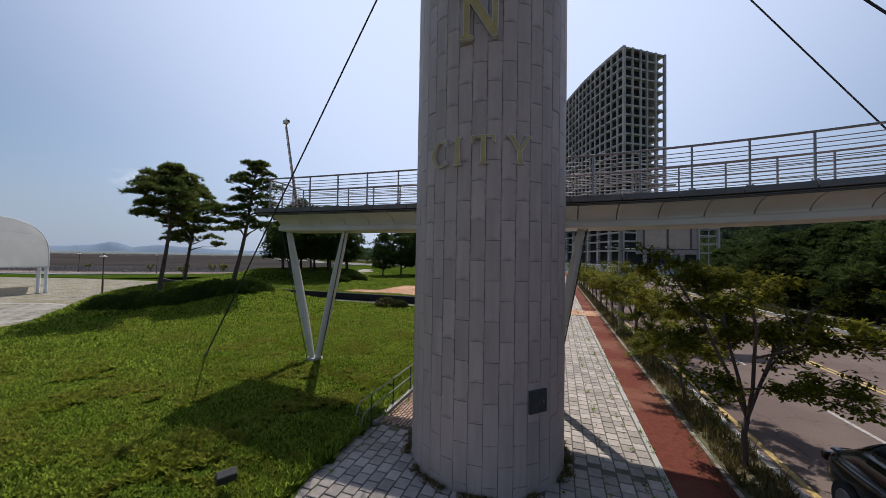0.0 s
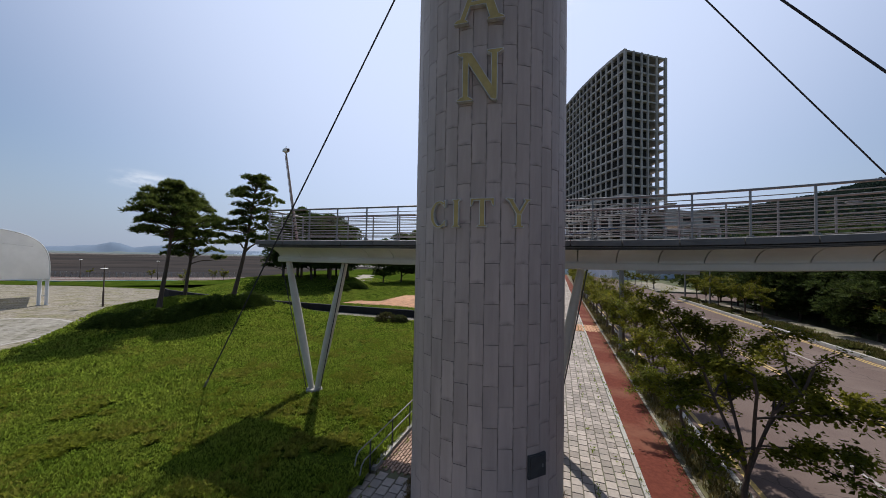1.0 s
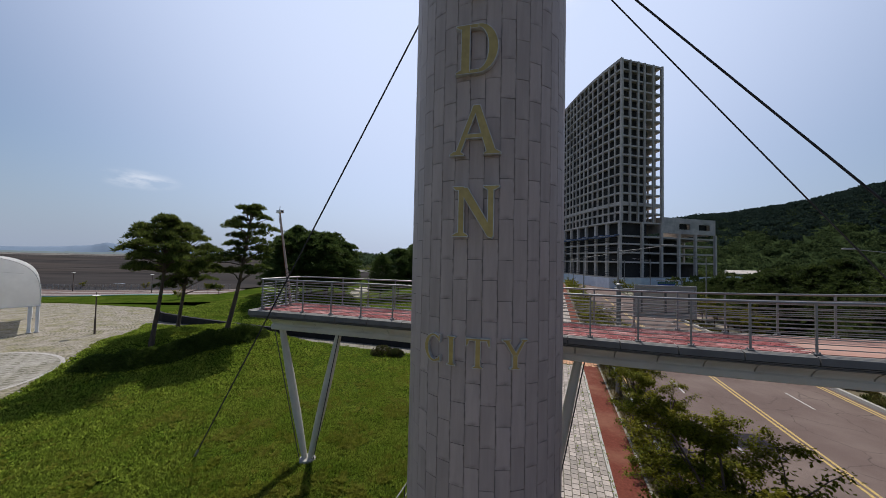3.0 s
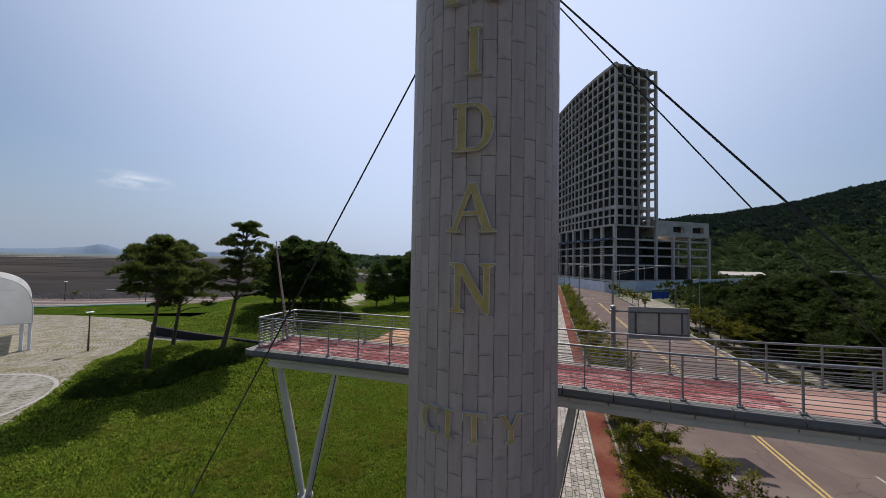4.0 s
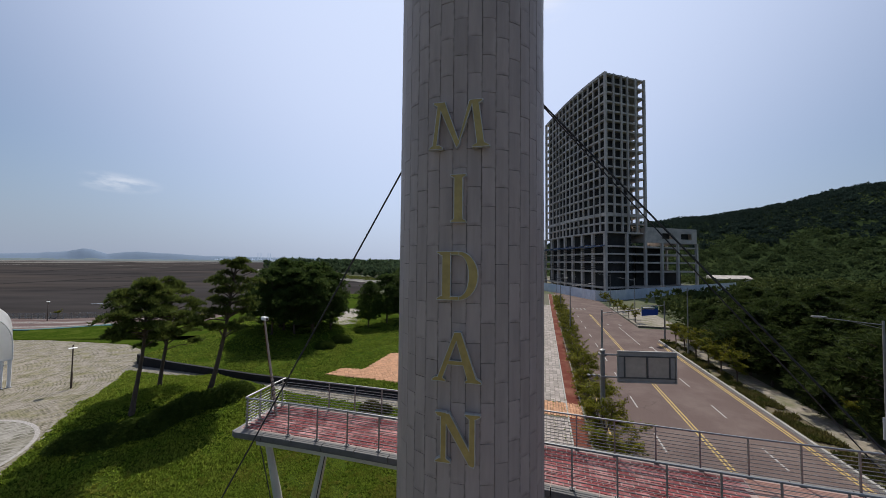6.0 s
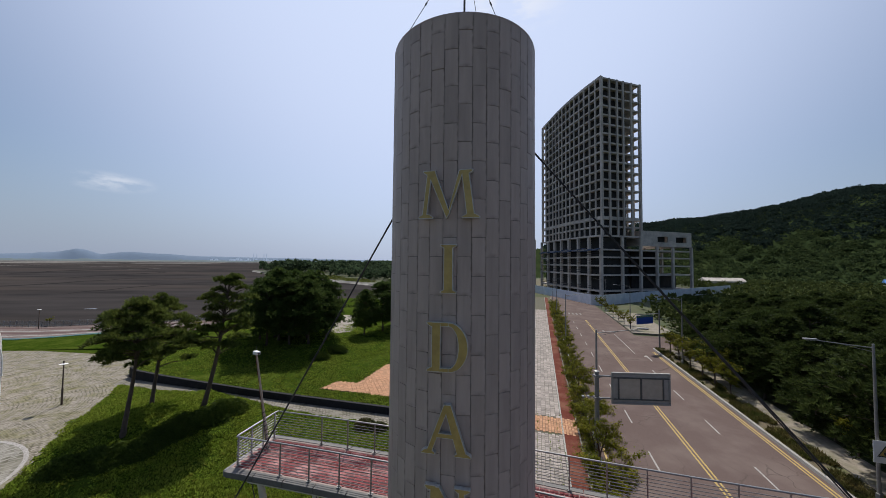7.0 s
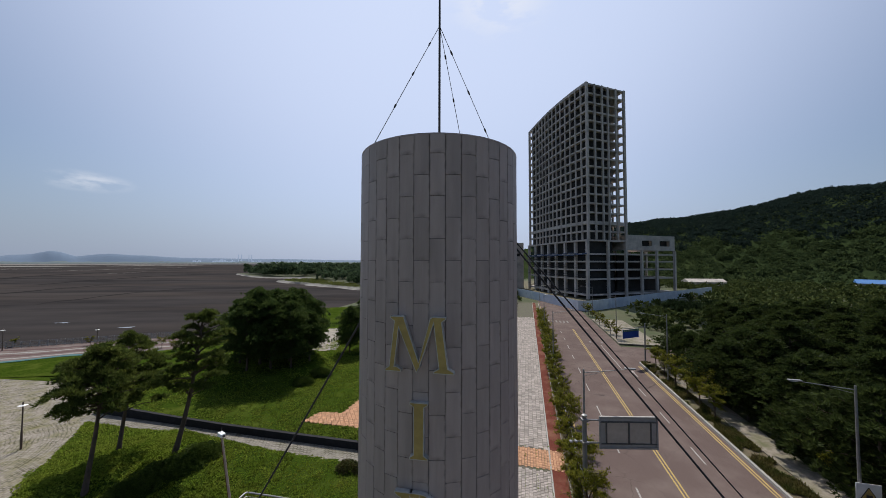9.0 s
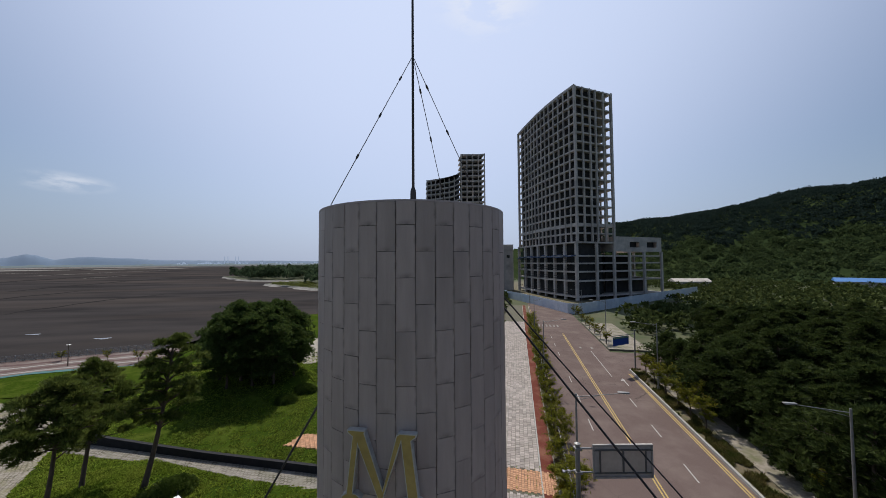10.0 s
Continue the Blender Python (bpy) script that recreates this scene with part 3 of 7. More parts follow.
# crossing bars at the far junction
M_FADED = mat("faded road paint", (0.22, 0.205, 0.19), rough=0.9, color2=(0.125, 0.105, 0.095), scale=3, contrast=(0.4, 0.6))
bm = bmesh.new()
for k in range(6):
    v = 4.2 + k * 1.05
    add_prism(bm, [road(104, v)[:2], road(104, v + 0.5)[:2], road(107.5, v + 0.5)[:2], road(107.5, v)[:2]], ROAD_Z - 0.02, ROAD_Z + 0.006)
for k in range(2):
    v = 11.5 + k * 2.4
    add_prism(bm, [road(80, v)[:2], road(80, v + 0.45)[:2], road(81.5, v + 0.45)[:2], road(81.5, v)[:2]], ROAD_Z - 0.02, ROAD_Z + 0.006)
tagged(part("crossing_bars", bm, M_FADED, None), "faded white crossing bars", "road line", kind="structure")
# lane arrow
bm = bmesh.new()
for uu, vv, du, dv in ((58, 14.8, 2.2, 0.16), (60.2, 14.65, 0.5, 0.6), (60.7, 14.8, 0.5, 0.3)):
    add_prism(bm, [road(uu, vv - dv / 2)[:2], road(uu, vv + dv / 2)[:2], road(uu + du, vv + dv / 2)[:2], road(uu + du, vv - dv / 2)[:2]], ROAD_Z - 0.02, ROAD_Z + 0.006)
tagged(part("lane_arrow", bm, M_LINE, None), "white turning arrow on the asphalt", "road marking", kind="structure")
sheet("pavement_bed", [road(U0, LAWN_V + 0.01)[:2], road(U0, -0.01)[:2], road(150, -0.01)[:2], road(150, LAWN_V + 0.01)[:2]][::-1], PAVE_Z - 0.022, M_SAND, "sandy joint bed of the paving", category="pavement")

# hills
def hill_band(name, a0, a1, r0, r1, na, nr, height, material, label, rough):
    verts, faces = [], []
    for i in range(na + 1):
        a = radians(a0 + (a1 - a0) * i / na)
        for j in range(nr + 1):
            r = r0 + (r1 - r0) * j / nr
            x, y = r * math.sin(a), r * math.cos(a)
            z = height(math.degrees(a), j / nr)
            if rough and 0 < j:
                z += rough * (0.6 * noise.noise(Vector((x / 9, y / 9, 0))) + 0.5 * noise.noise(Vector((x / 4.2, y / 4.2, 7)))) * min(1, j / 6)
            verts.append((x, y, z))
    w = nr + 1
    for i in range(na):
        for j in range(nr):
            faces.append((i * w + j, (i + 1) * w + j, (i + 1) * w + j + 1, i * w + j + 1))
    ob = link_mesh(name, mesh_from(name, verts, faces, material, smooth=True))
    return tagged(ob, label, "hill", kind="structure")


RIDGE = [(14, 20), (22, 60), (30, 84), (36, 92), (42, 98), (46, 104), (50, 114), (54, 122), (57, 122), (60, 126), (66, 122), (80, 100), (110, 60)]


def near_hill(a, k):
    s = k * k * (3 - 2 * k)
    return -2 + lerp_table(a, RIDGE) * s + 5 * noise.noise(Vector((a * 0.25, k * 5, 0))) * s


hill_band("hill", 14, 112, 330, 760, 420, 80, near_hill, M_HILL, "wooded green hill behind the building", 6.5)
# distance haze is painted into the blue of these hills
M_FAR = mat("distant hill painted with haze", (0.130, 0.180, 0.255), rough=1, color2=(0.112, 0.160, 0.230), scale=0.002)
FAR1 = [(-78, 0.4), (-64, 0.42), (-52, 0.41), (-50.4, 0.44), (-49.4, 0.53), (-48.5, 0.55), (-47.8, 0.68), (-46.6, 0.74), (-45.7, 1.02), (-45.05, 1.20), (-44.4, 1.06), (-43.8, 0.82), (-43.1, 0.57), (-42.1, 0.76), (-40.5, 0.95), (-38.5, 0.79), (-36.8, 0.75), (-35, 0.59), (-34, 0.53), (-30.4, 0.48), (-26.8, 0.43), (-19.6, 0.40), (-14, 0.29), (-5, 0.2), (20, 0.2)]
hill_band("backdrop_hills", -78, 20, 4050, 4400, 500, 6, lambda a, k: -2 + (16 + lerp_table(a, FAR1) * 74.7 + 2.5 * noise.noise(Vector((a * 1.1, 0, 0))) + 2.5 * noise.noise(Vector((a * 3.1, 4, 0)))) * math.sin(math.pi * 0.5 * min(1, k * 1.5)), M_FAR, "hills across the bay with haze painted in blue", 0)
# the far shore's blue-green has the haze mixed into its colour
M_FARSHORE = mat("wooded far shore painted with haze", (0.075, 0.105, 0.115), rough=1, color2=(0.10, 0.13, 0.135), scale=0.004)
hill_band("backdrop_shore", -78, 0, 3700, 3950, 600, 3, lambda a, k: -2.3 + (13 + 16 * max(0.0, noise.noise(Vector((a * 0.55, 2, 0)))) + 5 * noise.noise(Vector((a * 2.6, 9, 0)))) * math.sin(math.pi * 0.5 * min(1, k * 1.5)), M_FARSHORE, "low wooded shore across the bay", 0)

# pale sandbanks and darker channels far out on the mud
M_BANK = mat("pale sandbank", (0.24, 0.225, 0.205), rough=1, spec=0.05, color2=(0.13, 0.12, 0.11), scale=0.02)
M_CHANNEL = mat("dark wet channel", (0.022, 0.021, 0.022), rough=1.0, spec=0.0, color2=(0.03, 0.028, 0.028), scale=0.03)


def bank(label, material, r0, r1, a0, a1, width, seed, z=-1.87):
    """A long low bank, its distance running from r0 to r1 between two bearings."""
    verts, faces = [], []
    n = 30
    for k in range(n + 1):
        f = k / n
        a = radians(a0 + (a1 - a0) * f)
        taper = (0.15 + 0.85 * math.sin(math.pi * f) ** 0.5) * (1 + 0.45 * noise.noise(Vector((f * 9, seed, 0))))
        r = (r0 + (r1 - r0) * f) * (1 + 0.035 * noise.noise(Vector((f * 5, seed * 3.1, 2))))
        for e in (-0.5, 0.5):
            verts.append(((r + e * width * taper) * math.sin(a), (r + e * width * taper) * math.cos(a), z))
    for k in range(n):
        faces.append((2 * k, 2 * k + 1, 2 * k + 3, 2 * k + 2))
    tagged(link_mesh("sandbank", mesh_from("sandbank", verts, faces, material)), label, "mud", kind="structure")


# paler grey than the near mud: haze put into the colour
M_FARFLAT = mat("far mud tinted as haze", (0.085, 0.083, 0.086), rough=1, spec=0.0, color2=(0.065, 0.066, 0.070), scale=0.004)
bank("hazy grey flats far out", M_FARFLAT, 2950, 2950, -88, 10, 1500, 40, -1.885)
for i, row in enumerate(((1850, 1850, -60, -40, 330), (1880, 1800, -44, -31, 200), (2750, 2700, -62, -30, 420), (3250, 3250, -44, -14, 300), (1150, 1320, -52, -44, 24), (3300, 3300, -60, -38, 260), (960, 1300, -45, -33, 16), (700, 820, -41, -37, 9))):
    bank("pale sandbank on the mudflat", M_BANK, *row, i + 1)
for i, row in enumerate(((560, 900, -50, -36, 26), (420, 640, -46, -30, 14), (800, 620, -40, -26, 22), (300, 380, -52, -40, 8), (230, 300, -46, -33, 5))):
    bank("dark wet channel in the mud", M_CHANNEL, *row, i + 11)

# pale and dark red bands in the promenade
M_BANDW = mat("pale paving band", (0.30, 0.28, 0.26), rough=0.95, color2=(0.22, 0.205, 0.19), scale=2)
M_BANDR = mat("dark red paving band", (0.085, 0.042, 0.037), rough=0.95, color2=(0.07, 0.036, 0.032), scale=2)
for y0, w, material, label in ((64.6, 0.7, M_BANDW, "pale band in the promenade paving"), (66.6, 1.2, M_BANDR, "dark red band in the promenade paving"), (69.0, 0.7, M_BANDW, "pale band in the promenade paving"), (71.3, 1.3, M_BANDR, "dark red band in the promenade paving")):
    sheet("promenade_band", [(-300, y0), (-76, y0), (-70, y0 + 1.2), (-62, y0 + 4.6), (-49, y0 + 8.2), (-49.2, y0 + 8.2 + w), (-62.2, y0 + 4.6 + w), (-70, y0 + 1.2 + w), (-76, y0 + w), (-300, y0 + w)], 0.056, material, label, depth=0.02, category="paving")

# round panel in the plaza, ringed with a white line
M_DISC = mat("plain plaza setts", (0.33, 0.31, 0.28), rough=0.95, spec=0.2, color2=(0.24, 0.225, 0.20), scale=2.5, color3=(0.19, 0.175, 0.13), scale2=0.4)
sett_pattern(M_DISC, -60, 60)
o = [(-34.0 + 7.4 * math.cos(2 * math.pi * k / 64), 20.5 + 7.4 * math.sin(2 * math.pi * k / 64)) for k in range(64)]
sheet("plaza_disc", o, 0.006, M_DISC, "round field of grey setts in the plaza", depth=0.05, category="paving")
bm = bmesh.new()
for k in range(64):
    a0, a1 = 2 * math.pi * k / 64, 2 * math.pi * (k + 1) / 64
    add_prism(bm, [(-34 + r * math.cos(a), 20.5 + r * math.sin(a)) for r, a in ((7.41, a0), (7.66, a0), (7.66, a1), (7.41, a1))], -0.05, 0.008)
tagged(part("plaza_ring", bm, M_LINE, None), "white stone ring in the plaza paving", "paving", kind="structure")


# ---- the pylon ----
PX, PY, PR, PTOP = 1.158, 8.482, 1.85, 19.81
FRONT = -math.pi / 2


def pylon():
    root = empty("pylon", pose(PX, PY, 0), "tall round bridge pylon clad in grey stone panels", "pylon")
    bm = bmesh.new()
    bmesh.ops.create_cone(bm, cap_ends=True, segments=96, radius1=PR - 0.035, radius2=PR - 0.035, depth=PTOP + 0.55, matrix=Matrix.Translation((0, 0, PTOP / 2 - 0.3)))
    part("core", bm, M_JOINT, root, "dark mortar core seen in the joints", smooth=True)
    cols, ph = 38, 0.8145
    da = 2 * math.pi / cols
    a_start = FRONT + radians(-0.3)

    def panel_verts(z0, z1, gap=0.0046):
        g = gap / PR
        ai, ao = -da / 2 + g, da / 2 - g
        vs = []
        for z in (z0 + gap, z1 - gap):
            for a in (ai, 0.0, ao):
                vs.append((PR * math.cos(a), PR * math.sin(a), z))
            for a in (ai, 0.0, ao):
                vs.append(((PR - 0.03) * math.cos(a), (PR - 0.03) * math.sin(a), z))
        fs = [(0, 1, 7, 6), (1, 2, 8, 7), (0, 6, 9, 3), (2, 5, 11, 8), (6, 7, 10, 9), (7, 8, 11, 10), (0, 3, 4, 1), (1, 4, 5, 2)]
        return vs, fs
    cache = {}
    rest_v, rest_f = [], []
    made = 0
    for c in range(cols):
        ang = a_start + (c + 0.5) * da
        off = -0.5135 + (c % 2) * ph / 2
        near = math.cos(ang - FRONT) > 0.52
        z = off - ph
        while z < PTOP - 0.02:
            z0, z1 = max(z, -0.45), min(z + ph, PTOP)
            z += ph
            if z1 - z0 < 0.02:
                continue
            jitter = random.uniform(-0.003, 0.003)
            if near and made < 300 and z0 > 1.0:
                key = round(z1 - z0, 3)
                if key not in cache:
                    v, f = panel_verts(0, z1 - z0)
                    cache[key] = mesh_from("panel", v, f, M_STONE)
                link_mesh("stone_panel", cache[key], root, loc=Matrix.Translation((0, 0, z0)) @ Matrix.Rotation(ang, 4, "Z") @ Matrix.Translation((jitter, 0, 0)))
                made += 1
            else:
                v, f = panel_verts(z0, z1)
                r = Matrix.Rotation(ang, 3, "Z")
                base = len(rest_v)
                rest_v += [tuple(r @ Vector((x + jitter, y, zz))) for x, y, zz in v]
                rest_f += [tuple(base + i for i in q) for q in f]
    tagged(link_mesh("stone_cladding", mesh_from("stone_cladding", rest_v, rest_f, M_STONE_J), root), kind="stuff")
    bm = bmesh.new()
    bmesh.ops.create_cone(bm, cap_ends=True, segments=96, radius1=PR + 0.004, radius2=PR - 0.004, depth=0.03, matrix=Matrix.Translation((0, 0, PTOP + 0.012)))
    part("coping", bm, M_STONE_J, root, "thin stone coping", smooth=True)
    return root


pylon()


# letters: each stroke is an outline (x, y) in letter heights
def q(*p):
    return [tuple(p[i:i + 2]) for i in range(0, len(p), 2)]


def serif(x, y, w, up):
    """A bracketed serif centred at x on the line y."""
    h = 0.05 if up else -0.05
    return [(x - w / 2, y), (x + w / 2, y), (x + w / 2, y + h * 0.5), (x + w * 0.22, y + h * 1.6), (x - w * 0.22, y + h * 1.6), (x - w / 2, y + h * 0.5)]


def arc(cx, cy, rx, ry, wx, wy, a0, a1, n=14):
    outs, ins = [], []
    for i in range(n + 1):
        a = radians(a0 + (a1 - a0) * i / n)
        outs.append((cx + rx * math.cos(a), cy + ry * math.sin(a)))
        ins.append((cx + (rx - wx) * math.cos(a), cy + (ry - wy) * math.sin(a)))
    return outs + ins[::-1]


LETTERS = {
    "I": [q(-0.085, 0.02, 0.085, 0.02, 0.085, 0.98, -0.085, 0.98), serif(0, 0, 0.31, True), serif(0, 1, 0.31, False)],
    "M": [q(-0.50, 0.02, -0.42, 0.02, -0.32, 0.98, -0.40, 0.98), q(-0.40, 0.98, -0.25, 0.98, 0.04, 0.10, -0.02, 0.0),
          q(0.30, 0.98, 0.22, 0.98, -0.02, 0.0, 0.03, 0.10), q(0.27, 0.98, 0.40, 0.98, 0.52, 0.02, 0.38, 0.02),
          serif(-0.43, 0, 0.27, True), serif(0.45, 0, 0.33, True), serif(-0.36, 1, 0.24, False), serif(0.36, 1, 0.24, False)],
    "D": [q(-0.30, 0.02, -0.14, 0.02, -0.14, 0.98, -0.30, 0.98), q(-0.14, 0.0, 0.02, 0.0, 0.02, 0.07, -0.14, 0.07), q(-0.14, 1.0, 0.02, 1.0, 0.02, 0.93, -0.14, 0.93),
          arc(0.02, 0.5, 0.36, 0.5, 0.17, 0.07, -90, 90), serif(-0.26, 0, 0.28, True), serif(-0.26, 1, 0.28, False)],
    "A": [q(-0.40, 0.02, -0.30, 0.02, 0.02, 0.90, -0.05, 1.0), q(0.22, 0.02, 0.40, 0.02, 0.08, 1.0, -0.05, 1.0, -0.02, 0.86),
          q(-0.22, 0.34, 0.20, 0.34, 0.18, 0.42, -0.20, 0.42), serif(-0.36, 0, 0.27, True), serif(0.32, 0, 0.32, True)],
    "N": [q(-0.30, 0.02, -0.20, 0.02, -0.20, 0.98, -0.30, 0.98), q(-0.30, 0.98, -0.14, 0.98, 0.32, 0.10, 0.30, -0.03, 0.22, 0.0, -0.30, 0.95),
          q(0.22, 0.0, 0.32, 0.0, 0.32, 0.98, 0.22, 0.98), serif(-0.26, 0, 0.28, True), serif(-0.30, 1, 0.2, False), serif(0.28, 1, 0.28, False)],
    "C": [arc(0.08, 0.5, 0.44, 0.5, 0.16, 0.07, 50, 310, 20), q(0.30, 0.80, 0.37, 0.74, 0.38, 1.0, 0.33, 1.0), q(0.30, 0.20, 0.37, 0.26, 0.39, 0.06, 0.34, 0.04)],
    "T": [q(-0.085, 0.02, 0.085, 0.02, 0.085, 0.95, -0.085, 0.95), serif(0, 0, 0.36, True), q(-0.40, 0.93, 0.40, 0.93, 0.40, 1.0, -0.40, 1.0),
          q(-0.41, 1.0, -0.41, 0.74, -0.36, 0.76, -0.30, 0.93), q(0.41, 1.0, 0.41, 0.74, 0.36, 0.76, 0.30, 0.93)],
    "Y": [q(-0.085, 0.02, 0.085, 0.02, 0.085, 0.46, -0.085, 0.46), q(-0.085, 0.46, 0.085, 0.46, -0.24, 0.98, -0.40, 0.98), q(0.0, 0.52, 0.085, 0.44, 0.38, 0.98, 0.28, 0.98),
          serif(0, 0, 0.36, True), serif(-0.32, 1, 0.30, False), serif(0.33, 1, 0.24, False)],
}


def letter(ch, ang, z, size, wide=1.0):
    """One raised letter fixed to the pylon, its foot at z; ang: degrees right of the front."""
    a = FRONT + radians(ang)
    m = Matrix.Translation((PX, PY, z)) @ Matrix.Rotation(a + math.pi / 2, 4, "Z") @ Matrix.Translation((0, -PR - 0.005, 0))
    root = empty("sign_letter", m, "raised gold capital letter %s with a pale metal rim" % ch, "letter", "letters on the pylon")
    depth = 0.10 if size > 0.8 else 0.07
    for name, material, grow, d0, d1 in (("rim", M_RIM, 0.008, 0.0, depth), ("face", M_GOLD, -0.005, 0.004, depth + 0.004)):
        bm = bmesh.new()
        for k, poly in enumerate(LETTERS[ch]):
            lift = (k % 7) * 0.0004
            area = sum(x0 * y1 - x1 * y0 for (x0, y0), (x1, y1) in zip(poly, poly[1:] + poly[:1]))
            pts = []
            for i, (x, y) in enumerate(poly):
                (xa, ya), (xb, yb) = poly[i - 1], poly[(i + 1) % len(poly)]
                n1, n2 = Vector((y - ya, xa - x)).normalized(), Vector((yb - y, x - xb)).normalized()
                nn = (n1 + n2).normalized() * (1 if area > 0 else -1)
                g = grow / size / max(0.5, abs(nn.dot(n1)))
                pts.append(((x + nn.x * g) * size * wide, (y + nn.y * g) * size))
            front = [bm.verts.new((x, -d1 - lift, y)) for x, y in pts]
            back = [bm.verts.new((x, -d0, y)) for x, y in pts]
            n = len(pts)
            bm.faces.new(front)
            bm.faces.new(back[::-1])
            for i in range(n):
                bm.faces.new((front[i], back[i], back[(i + 1) % n], front[(i + 1) % n]))
        part(name, bm, material, root)
    return root


letter("M", -15.6, 15.36, 1.0, 1.09)
letter("I", -14.8, 13.80, 1.0, 1.05)
letter("D", -14.8, 12.19, 1.0, 1.1)
letter("A", -15.0, 10.53, 1.0, 1.05)
letter("N", -14.5, 8.90, 1.0, 1.13)
for ch, a in (("C", -42.0), ("I", -28.0), ("T", -11.6), ("Y", 10.4)):
    letter(ch, a, 6.33, 0.57, 1.0)

# small dark hatch on the pylon
def hatch():
    a = FRONT + radians(26)
    root = empty("service_hatch", Matrix.Translation((PX, PY, 1.54)) @ Matrix.Rotation(a + math.pi / 2, 4, "Z") @ Matrix.Translation((0, -PR - 0.01, 0)), "small dark metal service hatch on the pylon", "hatch")
    bm = bmesh.new()
    add_box(bm, 0, 0, 0, 0.44, 0.06, 0.46, bevel=0.008)
    part("frame", bm, M_DARK, root)
    bm = bmesh.new()
    add_box(bm, 0, -0.035, 0, 0.38, 0.02, 0.40, bevel=0.006)
    door = part("door", bm, M_DARK, root)
    bm = bmesh.new()
    add_box(bm, 0.11, -0.052, 0, 0.025, 0.02, 0.06)
    part("latch", bm, M_STEEL, door)


hatch()

# ---- mast and stays on top ----
def mast():
    root = empty("mast", pose(PX, PY, PTOP + 0.05), "thin dark lightning mast on the pylon top", "mast")
    bm = bmesh.new()
    add_tube(bm, [(0, 0, 0), (0, 0, 3.4), (0, 0, 7.5)], [0.03, 0.027, 0.018], 10)
    part("rod", bm, M_DARK, root, smooth=True)
    bm = bmesh.new()
    add_tube(bm, [(0, 0, -0.03), (0, 0, 0.05), (0, 0, 0.06), (0, 0, 0.5), (0, 0, 0.58)], [0.16, 0.16, 0.075, 0.06, 0.03], 12)
    part("foot", bm, M_DARK, root, smooth=True)
    for k, a in enumerate((217, 18, 58)):
        e = Vector((1.80 * math.cos(radians(a)), 1.80 * math.sin(radians(a)), 0.0))
        bm = bmesh.new()
        top = Vector((0, 0, 3.4))
        add_tube(bm, [e, top], 0.008, 5)
        stay = part("stay_wire", bm, M_DARK, root)
        for f in (0.28, 0.55, 0.82):
            bm = bmesh.new()
            p = e.lerp(top, f)
            d = (top - e).normalized()
            add_tube(bm, [p - d * 0.07, p - d * 0.03, p + d * 0.03, p + d * 0.07], [0.008, 0.022, 0.022, 0.008], 6)
            part("turnbuckle", bm, M_DARK, stay)


mast()


# ---- stay cables ----
def stay_cable(a, b, r, label):
    a, b = Vector(a), Vector(b)
    root = empty("stay_cable", None, label, "cable", "stay cables of the bridge")
    bm = bmesh.new()
    pts = []
    for i in range(13):
        k = i / 12
        p = a.lerp(b, k)
        p.z -= 4 * k * (1 - k) * (a - b).length * 0.002
        pts.append(p)
    add_tube(bm, pts, r, 8)
    part("strand", bm, M_CABLE, root, smooth=True)
    d = (b - a).normalized()
    for p, s in ((a, 1), (b, -1)):
        bm = bmesh.new()
        add_tube(bm, [p, p + d * s * 0.3, p + d * s * 0.42], [r * 1.8, r * 1.8, r * 1.1], 10)
        part("socket", bm, M_GREYPAINT, root, smooth=True)
    return root


stay_cable((0.93, 9.72, 19.0), (-10.06, 14.22, 0.02), 0.028, "thin black stay cable from the pylon down to the lawn")
stay_cable((2.58, 9.93, 19.0), (13.70, 8.81, 6.30), 0.020, "black stay cable from the pylon to the deck")
stay_cable((2.43, 9.75, 19.0), (11.88, 5.77, 6.27), 0.025, "thick black stay cable from the pylon to the deck edge")


# ---- footbridge ----
DECK_Z = 6.30


def post_y(x):
    return 11.22 - 0.3396 * x - 0.0047 * x * x


def rise(x):
    """The deck climbs gently towards the road."""
    d = max(0.0, x - 4.2)
    return 0.0045 * d * d if d < 8 else 0.288 + 0.072 * (d - 8)


def deck_point(x, side):
    """A point beside the near post line, side metres towards the far edge."""
    s = -0.3396 - 0.0094 * x
    n = math.hypot(1, s)
    return Vector((x - s / n * side, post_y(x) + side / n, rise(x)))


DECK_W = 2.35
X0, X1 = -7.45, 27.0


def xs_range(a, b, step):
    n = max(1, int(round((b - a) / step)))
    return [a + (b - a) * i / n for i in range(n + 1)]


def sweep(profile, xs, closed=True):
    """A profile of (side, z) swept along the deck."""
    bm = bmesh.new()
    rings = []
    for x in xs:
        ring = []
        for s, z in profile:
            p = deck_point(x, s)
            ring.append(bm.verts.new((p.x, p.y, z + p.z)))
        rings.append(ring)
    n = len(profile)
    for a, b in zip(rings, rings[1:]):
        for k in range(n if closed else n - 1):
            bm.faces.new((a[k], b[k], b[(k + 1) % n], a[(k + 1) % n]))
    if closed:
        bm.faces.new(rings[0])
        bm.faces.new(rings[-1][::-1])
    return bm


M_DECKBED = mat("pale deck mortar", (0.33, 0.25, 0.23), rough=0.95, color2=(0.24, 0.18, 0.165), scale=3)
M_EDGE = mat("weathered edge panel", (0.135, 0.13, 0.125), rough=0.7, metal=0.1, color2=(0.105, 0.10, 0.097), scale=3, color3=(0.14, 0.135, 0.13), scale2=0.8)


